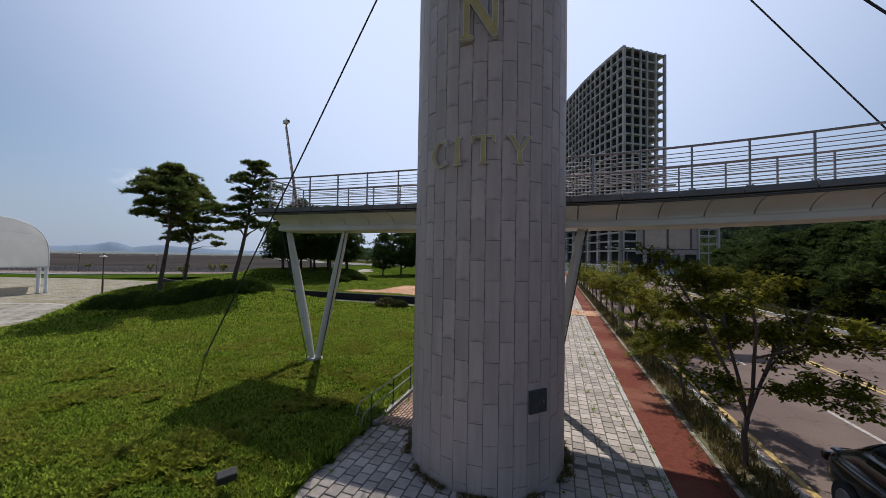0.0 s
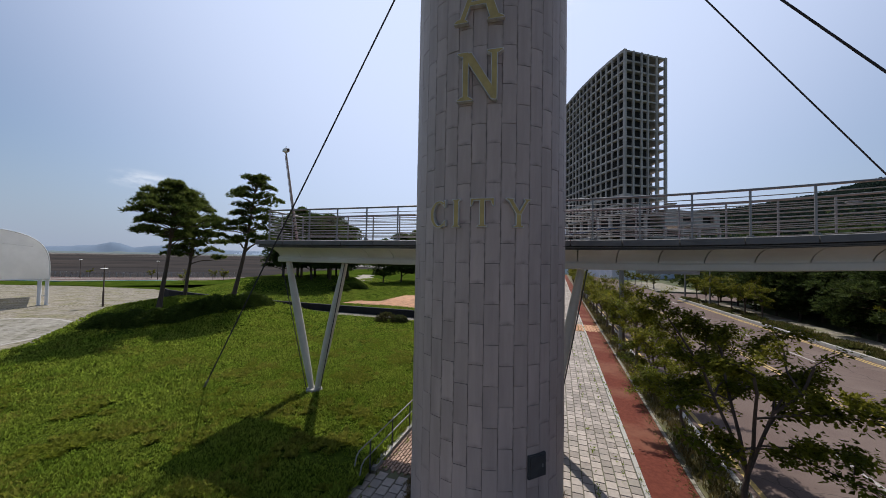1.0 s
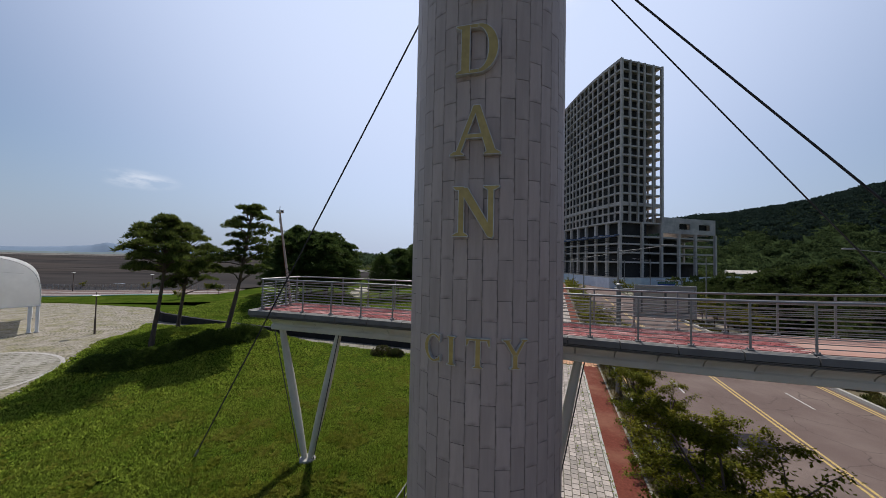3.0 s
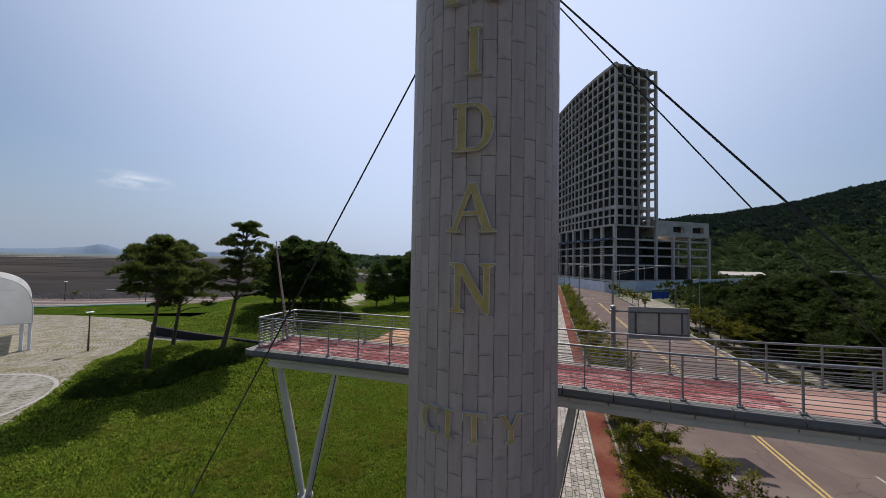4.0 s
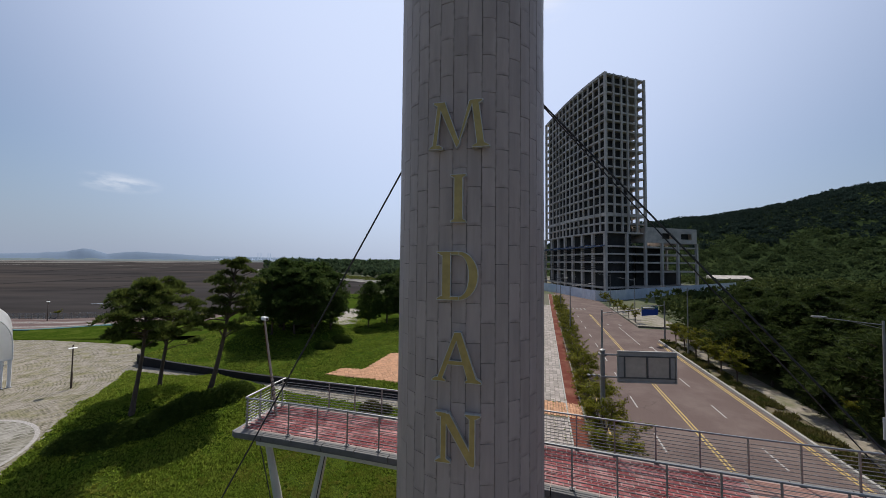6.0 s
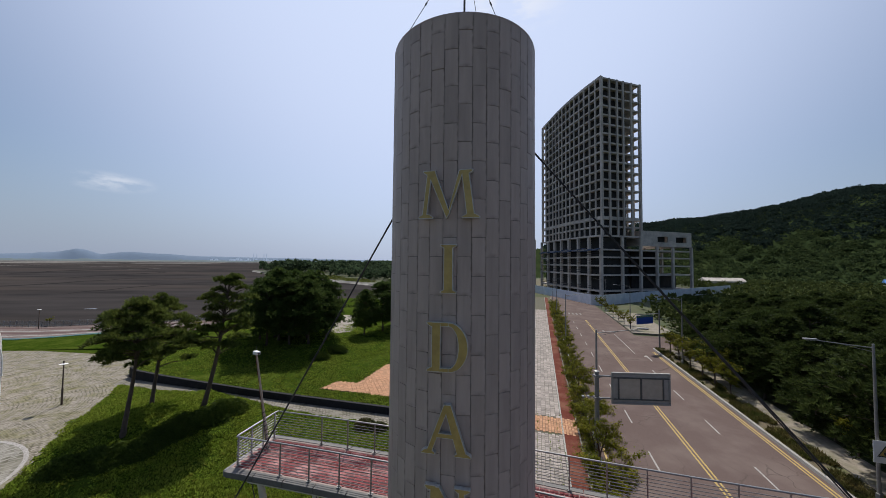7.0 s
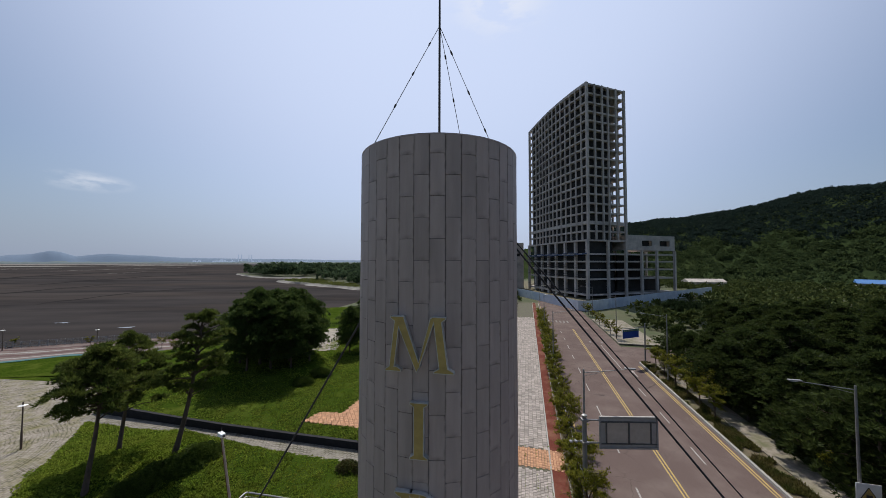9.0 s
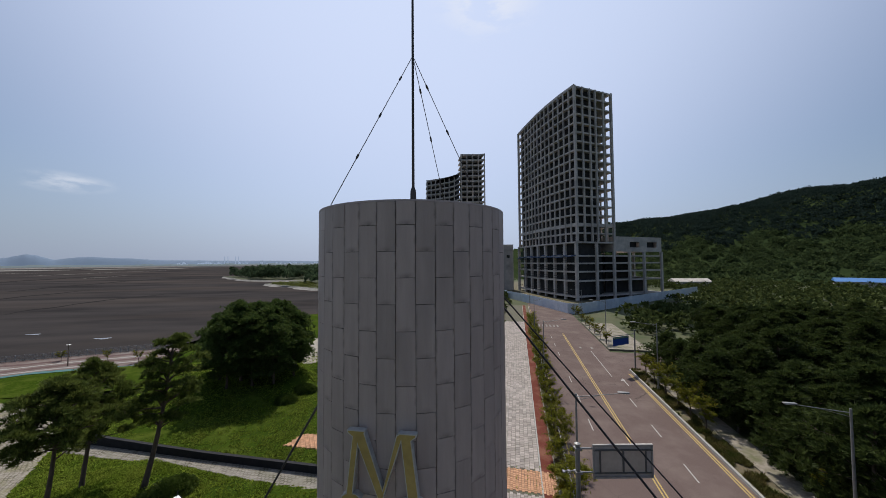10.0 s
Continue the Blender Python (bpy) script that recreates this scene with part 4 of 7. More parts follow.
def footbridge():
    root = empty("footbridge", None, "curved raised footbridge with pale steel girder and red paved deck", "footbridge")
    xs = xs_range(X0, X1, 1.2)
    part("deck_slab", sweep([(-0.05, DECK_Z - 0.12), (-0.05, DECK_Z - 0.02), (DECK_W + 0.05, DECK_Z - 0.02), (DECK_W + 0.05, DECK_Z - 0.12)], xs), M_DECKBED, root)
    # edge fascia in separate lengths, near and far
    step = 1.25
    for sgn, base in ((1, 0.0), (-1, DECK_W)):
        x = X0
        while x < X1 - 0.1:
            e = min(x + step - 0.025, X1)
            prof = [(base - sgn * 0.24, DECK_Z - 0.03), (base + sgn * 0.02, DECK_Z + 0.0), (base + sgn * 0.02, DECK_Z - 0.20), (base - sgn * 0.26, DECK_Z - 0.19)]
            part("edge_panel", sweep(prof, [x, (x + e) / 2, e]), M_EDGE, root)
            x += step
        # near-black strip in the recess under the edge, shade given by colour
        part("shadow_gap", sweep([(base - sgn * 0.10, DECK_Z - 0.30), (base - sgn * 0.10, DECK_Z - 0.205), (base + sgn * 0.3, DECK_Z - 0.205), (base + sgn * 0.3, DECK_Z - 0.30)], xs), M_DARK, root)
        for zz, out in ((0.235, 0.19), (0.275, 0.17)):
            part("fascia_rib", sweep([(base - sgn * out, DECK_Z - zz - 0.012), (base - sgn * out, DECK_Z - zz + 0.012), (base - sgn * 0.09, DECK_Z - zz + 0.012), (base - sgn * 0.09, DECK_Z - zz - 0.012)], xs), M_EDGE, root)
        # curved cladding panels of the girder
        x = X0 + 0.45
        while x < X1 - 0.1:
            e = min(x + 1.0 - 0.03, X1)
            prof = []
            for i in range(6):
                a = radians(90 * i / 5)
                prof.append((base + sgn * (-0.16 + 0.72 * math.sin(a)), DECK_Z - 0.30 - 0.40 * (1 - math.cos(a)) ** 0.8 if i else DECK_Z - 0.30))
            prof += [(base + sgn * 0.75, DECK_Z - 0.70), (base + sgn * 0.75, DECK_Z - 0.31)]
            part("girder_panel", sweep(prof, [x, (x + e) / 2, e]), M_WHITEPAINT, root)
            x += 1.0
    part("girder", sweep([(0.54, DECK_Z - 0.88), (0.50, DECK_Z - 0.85), (0.50, DECK_Z - 0.705), (0.54, DECK_Z - 0.66), (DECK_W - 0.54, DECK_Z - 0.66), (DECK_W - 0.50, DECK_Z - 0.705), (DECK_W - 0.50, DECK_Z - 0.85), (DECK_W - 0.54, DECK_Z - 0.88)], xs_range(X0 + 0.4, X1, 1.2)), M_WHITEPAINT, root)
    bm = bmesh.new()
    p0, p1 = deck_point(X0, -0.2), deck_point(X0, DECK_W + 0.2)
    add_prism(bm, [(p0.x - 0.06, p0.y), (p0.x + 0.02, p0.y), (p1.x + 0.02, p1.y), (p1.x - 0.06, p1.y)], DECK_Z - 0.2, DECK_Z)
    part("end_panel", bm, M_GREYPAINT, root)
    # legs in V pairs
    def leg(a, b, r):
        a, b = Vector(a), Vector(b)
        bm = bmesh.new()
        pts = [a.lerp(b, k) for k in (0, 0.08, 0.35, 0.65, 0.92, 1)]
        add_tube(bm, pts, [r * 0.62, r * 0.75, r, r, r * 0.8, r * 0.72], 14)
        l = part("leg", bm, M_WHITEPAINT, root, smooth=True)
        return l
    for (fx, t0, t1) in ((-5.66, -6.95, -4.32), (3.05, 1.75, 4.10), (23.5, 22.3, 24.8)):
        f = deck_point(fx, DECK_W / 2)
        g = 0.0 if fx < 0 else PAVE_Z
        for tx in (t0, t1):
            p = deck_point(tx, DECK_W / 2 - 0.15)
            s = 0.10 if tx > fx else -0.10
            leg((f.x + s, f.y, g + 0.05), (p.x, p.y, DECK_Z - 0.90 + p.z), 0.165)
        bm = bmesh.new()
        bmesh.ops.create_cone(bm, cap_ends=True, segments=20, radius1=0.36, radius2=0.30, depth=0.16, matrix=Matrix.Translation((f.x, f.y, g + 0.06)))
        part("foot_plate", bm, M_KERB, root, smooth=True)
        # rain pipe down one leg
        p = deck_point(t0, DECK_W / 2 - 0.35)
        bm = bmesh.new()
        add_tube(bm, [(p.x - 0.12, p.y - 0.1, DECK_Z - 0.9), (f.x - 0.28, f.y - 0.12, g + 0.1)], 0.02, 6)
        part("rain_pipe", bm, M_DARK, root)
        p = deck_point(t1, DECK_W / 2 - 0.35)
        bm = bmesh.new()
        add_tube(bm, [(p.x + 0.14, p.y - 0.1, DECK_Z - 0.9), (f.x + 0.28, f.y - 0.12, g + 0.1)], 0.02, 6)
        part("rain_pipe", bm, M_DARK, root)
    return root


BRIDGE = footbridge()

M_REDBRICK = mat("red deck brick", (0.20, 0.050, 0.052), rough=0.9, spec=0.2, color2=(0.15, 0.040, 0.042), scale=6, color3=(0.40, 0.23, 0.22), scale2=1.1, bump=0.2, island=0.3)
M_SALMON = mat("salmon deck coating", (0.31, 0.165, 0.13), rough=0.9, color2=(0.24, 0.125, 0.098), scale=2, color3=(0.36, 0.245, 0.205), scale2=0.5)


def deck_pavers():
    verts, faces = [], []
    row = 0
    x = X0 + 0.12
    while x < 8.5:
        s = 0.12
        k = 0
        while s < DECK_W - 0.15:
            ln, wd = 0.28, 0.125
            xa = x + (row % 2) * 0.0
            off = (k % 2) * 0.14
            c = [deck_point(xa + off, s), deck_point(xa + off + ln, s), deck_point(xa + off + ln, s + wd), deck_point(xa + off, s + wd)]
            b = len(verts)
            z = DECK_Z - 0.005 + random.uniform(-0.002, 0.002)
            verts += [(p.x, p.y, z + p.z) for p in c] + [(p.x, p.y, z + p.z - 0.03) for p in c]
            faces += [(b, b + 1, b + 2, b + 3), (b, b + 4, b + 5, b + 1), (b + 1, b + 5, b + 6, b + 2), (b + 2, b + 6, b + 7, b + 3), (b + 3, b + 7, b + 4, b)]
            s += wd + 0.024
            k += 1
        x += 0.28 + 0.03
        row += 1
    ob = link_mesh("deck_bricks", mesh_from("deck_bricks", verts, faces, M_REDBRICK), BRIDGE, "worn red deck bricks with pale joints")
    tagged(ob, kind="stuff")
    part("deck_coating", sweep([(0.12, DECK_Z - 0.03), (0.12, DECK_Z - 0.006), (DECK_W - 0.12, DECK_Z - 0.006), (DECK_W - 0.12, DECK_Z - 0.03)], xs_range(8.95, X1, 1.2)), M_SALMON, BRIDGE)


deck_pavers()


# railings
def railing(name, pts_fn, params, post_params, label):
    root = empty(name, None, label, "railing", "railings of the footbridge")
    h = 1.2
    bm = bmesh.new()
    add_tube(bm, [Vector(pts_fn(k)) + Vector((0, 0, DECK_Z + h)) for k in params], 0.033, 8)
    part("handrail", bm, M_STEEL, root, smooth=True)
    for i in range(9):
        z = DECK_Z + 0.13 + i * 0.112
        bm = bmesh.new()
        add_tube(bm, [Vector(pts_fn(k)) + Vector((0, 0, z)) for k in params], 0.0125, 6)
        part("rail_bar", bm, M_STEEL, root, smooth=True)
    bm = bmesh.new()
    add_box(bm, 0, 0, h / 2, 0.045, 0.045, h, bevel=0.006)
    me = bpy.data.meshes.new("post")
    bm.to_mesh(me)
    bm.free()
    me.materials.append(M_STEEL)
    bm = bmesh.new()
    add_box(bm, 0, 0, 0.012, 0.15, 0.12, 0.024)
    for sx in (-0.055, 0.055):
        add_tube(bm, [(sx, 0, 0.02), (sx, 0, 0.06)], 0.018, 6)
    mf = bpy.data.meshes.new("post_foot")
    bm.to_mesh(mf)
    bm.free()
    mf.materials.append(M_STEEL)
    for k in post_params:
        p = pts_fn(k)
        a, b = Vector(pts_fn(k - 0.05)), Vector(pts_fn(k + 0.05))
        rz = math.atan2(b.y - a.y, b.x - a.x)
        post = link_mesh("post", me, root, loc=Matrix.Translation((p[0], p[1], DECK_Z + p[2])) @ Matrix.Rotation(rz, 4, "Z"))
        link_mesh("foot_plate", mf, post)
    return root


POST_X = [4.35 - 1.2 * k for k in range(9)] + [4.35 + 1.125 * k for k in range(1, 20)]
XE = X0 + 0.25


def near_line(x):
    return deck_point(x, 0.02)


def far_line(x):
    return deck_point(x, DECK_W - 0.02)


railing("railing", near_line, xs_range(XE + 0.12, X1, 0.6), sorted(POST_X), "grey steel railing with thin horizontal bars")
railing("railing", far_line, xs_range(XE + 0.12, X1, 0.6), [x + 0.24 for x in sorted(POST_X)], "grey steel railing with thin horizontal bars")


def end_line(s):
    """Across the closed end, with rounded corners."""
    r = 0.14
    x = XE
    if s < r:
        x = XE + r - math.sqrt(max(0, r * r - (r - s) ** 2))
    if s > DECK_W - r:
        d = s - (DECK_W - r)
        x = XE + r - math.sqrt(max(0, r * r - d * d))
    return deck_point(x, min(max(s, 0.02), DECK_W - 0.02))


railing("railing", end_line, [0.02, 0.05, 0.1, 0.16, 0.3, 0.8, 1.4, 2.0, 2.19, 2.25, 2.30, 2.33], [0.16, 0.85, 1.5, 2.19], "grey steel end railing with rounded corners")


def cctv_pole():
    root = empty("camera_pole", pose(-6.45, 14.6, DECK_Z), "leaning pole with striped wrapping and a white camera on top", "pole")
    top = Vector((-0.76, 0.26, 4.05))
    bm = bmesh.new()
    add_tube(bm, [(0, 0, 0), top * 0.5, top], [0.055, 0.045, 0.035], 10)
    part("pole", bm, mat("brownish pole paint", (0.40, 0.32, 0.27), rough=0.6, color2=(0.30, 0.24, 0.20), scale=5), root, smooth=True)
    bm = bmesh.new()
    pts = []
    for i in range(90):
        k = i / 89
        c = top * (k * 0.40)
        a = k * 2 * math.pi * 9
        pts.append(c + Vector((0.06 * math.cos(a), 0.06 * math.sin(a), 0)))
    add_tube(bm, pts, 0.02, 5)
    part("striped_wrap", bm, M_DARK, root, "dark spiral wrapping", smooth=True)
    bm = bmesh.new()
    add_tube(bm, [top + Vector((-0.05, 0.02, 0)), top + Vector((0, 0, 0.30))], 0.012, 6)
    add_box(bm, top.x, top.y, top.z + 0.05, 0.16, 0.10, 0.08, bevel=0.01)
    part("bracket", bm, M_DARK, root)
    bm = bmesh.new()
    add_box(bm, top.x + 0.06, top.y - 0.12, top.z + 0.06, 0.18, 0.34, 0.14, rz=0.9, bevel=0.02)
    cam_part = part("camera_housing", bm, M_WHITE, root, "white camera housing")
    bm = bmesh.new()
    add_tube(bm, [(top.x + 0.19, top.y - 0.22, top.z + 0.05), (top.x + 0.22, top.y - 0.24, top.z + 0.05)], 0.045, 10)
    part("lens", bm, M_DARK, cam_part)
    # thin conduit beside the pole
    bm = bmesh.new()
    add_tube(bm, [(-0.09, 0.03, 0.1), top * 0.5 + Vector((-0.08, 0.03, 0)), top + Vector((-0.05, 0.02, -0.1))], 0.012, 5)
    part("conduit", bm, M_REDLANE, root)


cctv_pole()


# ---- the unfinished tower ----
TDX, TDY = 23.1 / 23.944, 6.3 / 23.944
TCURVE = [(81.8, 150.4), (79.3, 161.5), (77.5, 173.3), (76.4, 185.0), (75.9, 197.0), (75.6, 212.4)]


def tower_left(k):
    """Along the curved long side, k from 0 to 1."""
    f = k * (len(TCURVE) - 1)
    i = min(int(f), len(TCURVE) - 2)
    f -= i
    (x0, y0), (x1, y1) = TCURVE[i], TCURVE[i + 1]
    return x0 + (x1 - x0) * f, y0 + (y1 - y0) * f


TOWER_D = 23.9
PODIUM_Z = [0.0, 2.2, 9.6, 14.0, 18.0, 21.6, 28.1]
FLOOR_H = 4.45
NFLOOR = 17
NB = 14


def tower_building():
    root = empty("unfinished_tower", None, "unfinished grey concrete tower of open floors without windows", "building")
    zs = [PODIUM_Z[-1] + FLOOR_H * i for i in range(NFLOOR + 1)]

    def slab_outline(grow=0.0):
        left = [tower_left(i / 20) for i in range(21)]
        right = [(x + TDX * TOWER_D, y + TDY * TOWER_D) for x, y in left]
        return left + right[::-1]
    for z in zs:
        bm = bmesh.new()
        add_prism(bm, slab_outline()[::-1], z - 0.76 if z != zs[2] else z - 1.6, z)
        bmesh.ops.triangulate(bm, faces=[f for f in bm.faces if len(f.verts) > 4])
        part("floor_slab", bm, M_CONC, root)
    # columns of the long sides
    for side in (0.15, TOWER_D - 0.15):
        for b in range(NB + 1):
            x, y = tower_left(b / NB)
            x, y = x + TDX * side, y + TDY * side
            bm = bmesh.new()
            w = 1.1 if b in (0, NB) else 0.66
            add_box(bm, x, y, (zs[0] + zs[-1]) / 2, w, w, zs[-1] - zs[0] - 0.02, rz=0.2)
            part("column", bm, M_CONC, root)
    for k in (0.0, 1.0):
        x, y = tower_left(k)
        for f in (0.205, 0.40, 0.555, 0.77):
            s = TOWER_D * f
            bm = bmesh.new()
            add_box(bm, x + TDX * s, y + TDY * s, (zs[0] + zs[-1]) / 2, 0.85, 0.85, zs[-1] - zs[0] - 0.02, rz=0.2)
            part("column", bm, M_CONC, root)
    # added core closing off the view through the floors, its colour painted as shade
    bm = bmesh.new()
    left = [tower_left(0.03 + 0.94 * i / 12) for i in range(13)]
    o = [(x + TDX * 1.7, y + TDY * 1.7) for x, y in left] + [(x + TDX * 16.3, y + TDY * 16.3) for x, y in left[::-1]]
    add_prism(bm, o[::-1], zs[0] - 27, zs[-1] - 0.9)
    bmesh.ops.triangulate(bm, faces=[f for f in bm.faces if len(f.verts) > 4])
    part("core_wall", bm, M_INSIDE_SHADE, root)
    bm = bmesh.new()
    left = [tower_left(i / 20) for i in range(21)]
    for (xa, ya), (xb, yb) in zip(left, left[1:]):
        add_prism(bm, [(xa, ya), (xb, yb), (xb + 0.3, yb), (xa + 0.3, ya)], zs[-1], zs[-1] + 0.6)
    part("parapet", bm, M_CONC, root)
    return root


tower_building()


def podium():
    root = empty("podium_building", None, "open concrete podium floors with scaffolding and blue netting", "building")

    def foot(k, s):
        x, y = tower_left(k)
        return x + TDX * s, y + TDY * s
    ext = 58.5
    # outline: long curved side, then the front running on to the right as a low wing
    for i, z in enumerate(PODIUM_Z[1:]):
        bm = bmesh.new()
        left = [(x - 1.2, y - 0.6) for x, y in (tower_left(j / 20) for j in range(21))]
        lw = (TDX * (TOWER_D - 0.8 if i == 5 else ext), TDY * (TOWER_D - 0.8 if i == 5 else ext))
        right = [(x + lw[0], y + lw[1]) for x, y in left]
        add_prism(bm, (left + right[::-1])[::-1], z - 0.75, z - 0.02)
        bmesh.ops.triangulate(bm, faces=[f for f in bm.faces if len(f.verts) > 4])
        part("floor_slab", bm, M_CONC, root)
    for b in range(NB // 2 + 1):
        x, y = foot(b / (NB // 2), -0.6)
        bm = bmesh.new()
        add_box(bm, x, y, PODIUM_Z[-1] / 2, 1.25, 1.25, PODIUM_Z[-1], rz=0.2)
        part("column", bm, M_CONC, root)
    for s in (12.0, 23.4, 34.0, 44.5, 57.6):
        x, y = foot(0, s)
        bm = bmesh.new()
        h = 27.9 if s < 24 else 23.4
        add_box(bm, x - 0.3, y - 0.5, h / 2, 1.1, 1.1, h, rz=0.266)
        part("column", bm, M_CONC, root)
        x, y = foot(0.3, s)
        bm = bmesh.new()
        add_box(bm, x, y, h / 2, 1.1, 1.1, h, rz=0.266)
        part("column", bm, M_CONC, root)
    # solid upper storey of the low wing, with two long openings
    a0 = foot(0, 24.4)
    ux, uy = TDX, TDY
    m = Matrix.Translation((a0[0], a0[1], 23.4)) @ Matrix.Rotation(math.atan2(uy, ux), 4, "Z")
    wing_l, wing_h = 33.6, 7.6
    bm = bmesh.new()
    for x0, x1, z0, z1 in ((0, wing_l, 5.0, wing_h), (0, wing_l, 0, 2.2), (0, 10.0, 2.2, 5.0), (17.0, 22.5, 2.2, 5.0), (30.0, wing_l, 2.2, 5.0)):
        add_box(bm, (x0 + x1) / 2, 0.2, (z0 + z1) / 2, x1 - x0, 0.5, z1 - z0)
    add_box(bm, 0.25, 15, wing_h / 2, 0.5, 29, wing_h)
    add_box(bm, wing_l - 0.25, 15, wing_h / 2, 0.5, 29, wing_h)
    add_box(bm, wing_l / 2, 15, wing_h - 0.3, wing_l - 1.1, 29, 0.4)
    part("wing_wall", bm, M_CONC, root, matrix=m)
    # boards behind the two openings, shade put into their colour
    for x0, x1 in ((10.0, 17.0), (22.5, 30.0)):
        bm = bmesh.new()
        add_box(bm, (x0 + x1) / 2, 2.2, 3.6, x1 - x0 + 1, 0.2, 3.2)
        part("dark_interior", bm, M_INSIDE_SHADE, root, matrix=m)
    # added partitions inside the lower floors, near black in place of indoor shade
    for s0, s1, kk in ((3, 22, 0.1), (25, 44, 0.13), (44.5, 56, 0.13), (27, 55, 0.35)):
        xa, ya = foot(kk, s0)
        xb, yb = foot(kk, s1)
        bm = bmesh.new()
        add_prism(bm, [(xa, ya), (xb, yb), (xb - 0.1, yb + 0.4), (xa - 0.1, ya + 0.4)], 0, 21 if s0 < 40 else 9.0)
        part("partition_wall", bm, M_INSIDE_SHADE, root)
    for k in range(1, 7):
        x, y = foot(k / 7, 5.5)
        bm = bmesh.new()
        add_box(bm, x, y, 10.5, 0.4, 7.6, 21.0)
        part("partition_wall", bm, M_INSIDE_SHADE, root)
    # netting along the podium top
    M_NET = mat("blue netting", (0.06, 0.09, 0.17), rough=0.9, color2=(0.10, 0.13, 0.2), scale=0.6)
    bm = bmesh.new()
    for i in range(40):
        k0, k1 = i / 40, (i + 1) / 40
        xa, ya = foot(k0, -2.6)
        xb, yb = foot(k1, -2.6)
        z0, z1 = 21.2 + 0.7 * math.sin(i * 1.9), 21.2 + 0.7 * math.sin((i + 1) * 1.9)
        add_prism(bm, [(xa, ya), (xb, yb), (xb + 1.3, yb), (xa + 1.3, ya)], min(z0, z1), min(z0, z1) + 0.5)
    part("netting", bm, M_NET, root)
    for lev in (9.6, 14.0, 18.0, 2.2):
        bm = bmesh.new()
        pts = [(*foot(i / 20, -2.0), lev + 0.9) for i in range(21)]
        add_tube(bm, pts, 0.12, 5)
        pts = [(*foot(i / 20, -2.0), lev + 1.9) for i in range(21)]
        add_tube(bm, pts, 0.10, 5)
        part("scaffold_rail", bm, M_CABLE, root)
    return root


podium()


def second_tower():
    root = empty("far_tower", None, "distant unfinished curved concrete tower", "building")

    def outline(x0, x1, sag):
        n = 10
        a = [(x0 + (x1 - x0) * i / n, 262 + 34 * (1 - i / n) ** 0.45 * sag) for i in range(n + 1)]
        return a + [(x, y + 16) for x, y in a[::-1]]
    for x0, x1, top, sag in ((20.0, 45.5, 92.0, 1.0), (46.0, 64.5, 106.5, 0.1)):
        levels = int(top / 4.3)
        for i in range(levels + 1):
            z = top - i * 4.3
            bm = bmesh.new()
            add_prism(bm, outline(x0, x1, sag), z - 1.2, z)
            bmesh.ops.triangulate(bm, faces=[f for f in bm.faces if len(f.verts) > 4])
            part("floor_slab", bm, M_CONC, root)
        n = 7 if x1 - x0 > 20 else 4
        for i in range(n + 1):
            x = x0 + (x1 - x0) * i / n
            y = 262 + 34 * (1 - i / n) ** 0.45 * sag
            bm = bmesh.new()
            add_box(bm, x, y, top / 2, 0.9, 0.9, top - 0.1)
            part("column", bm, M_CONC, root)
        # added core of the far tower, coloured as the shade between its floors
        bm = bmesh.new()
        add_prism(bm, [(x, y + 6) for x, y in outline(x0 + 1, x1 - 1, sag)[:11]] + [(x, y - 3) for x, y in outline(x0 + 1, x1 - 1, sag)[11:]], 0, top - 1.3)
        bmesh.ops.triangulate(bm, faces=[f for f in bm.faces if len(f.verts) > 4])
        part("core_wall", bm, M_INSIDE_SHADE, root)


second_tower()


def low_wing_left():
    root = empty("annex_building", None, "low raw concrete annex beside the tower", "building")
    bm = bmesh.new()
    add_box(bm, 63.5, 221, 15.0, 17, 12, 30, bevel=0.05)
    part("wall", bm, M_CONC, root)
    # dark slabs on the wall face, painted as shade in the openings
    for i in range(3):
        bm = bmesh.new()
        add_box(bm, 60.0 + i * 4.2, 214.96, 22.0, 2.0, 0.2, 1.8)
        part("window_opening", bm, M_INSIDE_SHADE, root)


low_wing_left()
M_FENCE = mat("white site hoarding", (0.66, 0.69, 0.74), rough=0.7, color2=(0.52, 0.56, 0.62), scale=0.4, color3=(0.42, 0.5, 0.62), scale2=0.07)


def hoarding():
    root = empty("site_fence", None, "white construction hoarding round the site", "fence")
    run = [(53, 190), (57, 160), (60.5, 119), (64, 117.5), (148, 166), (172, 180)]
    bm_post = []
    for (x0, y0), (x1, y1) in zip(run, run[1:]):
        n = max(1, int(math.hypot(x1 - x0, y1 - y0) / 3.0))
        for i in range(n):
            xa, ya = x0 + (x1 - x0) * i / n, y0 + (y1 - y0) * i / n
            xb, yb = x0 + (x1 - x0) * (i + 0.97) / n, y0 + (y1 - y0) * (i + 0.97) / n
            bm = bmesh.new()
            ln = math.hypot(xb - xa, yb - ya)
            add_box(bm, (xa + xb) / 2, (ya + yb) / 2, 1.27, ln, 0.08, 3.86, rz=math.atan2(yb - ya, xb - xa))
            part("panel", bm, M_FENCE, root)


hoarding()
sheet("site_yard", [(54, 190), (58, 160), (61.5, 120), (64.5, 118.5), (147, 167), (160, 300), (20, 300), (40, 215)], 0.0, M_SOIL, "bare earth yard inside the hoarding", category="ground")


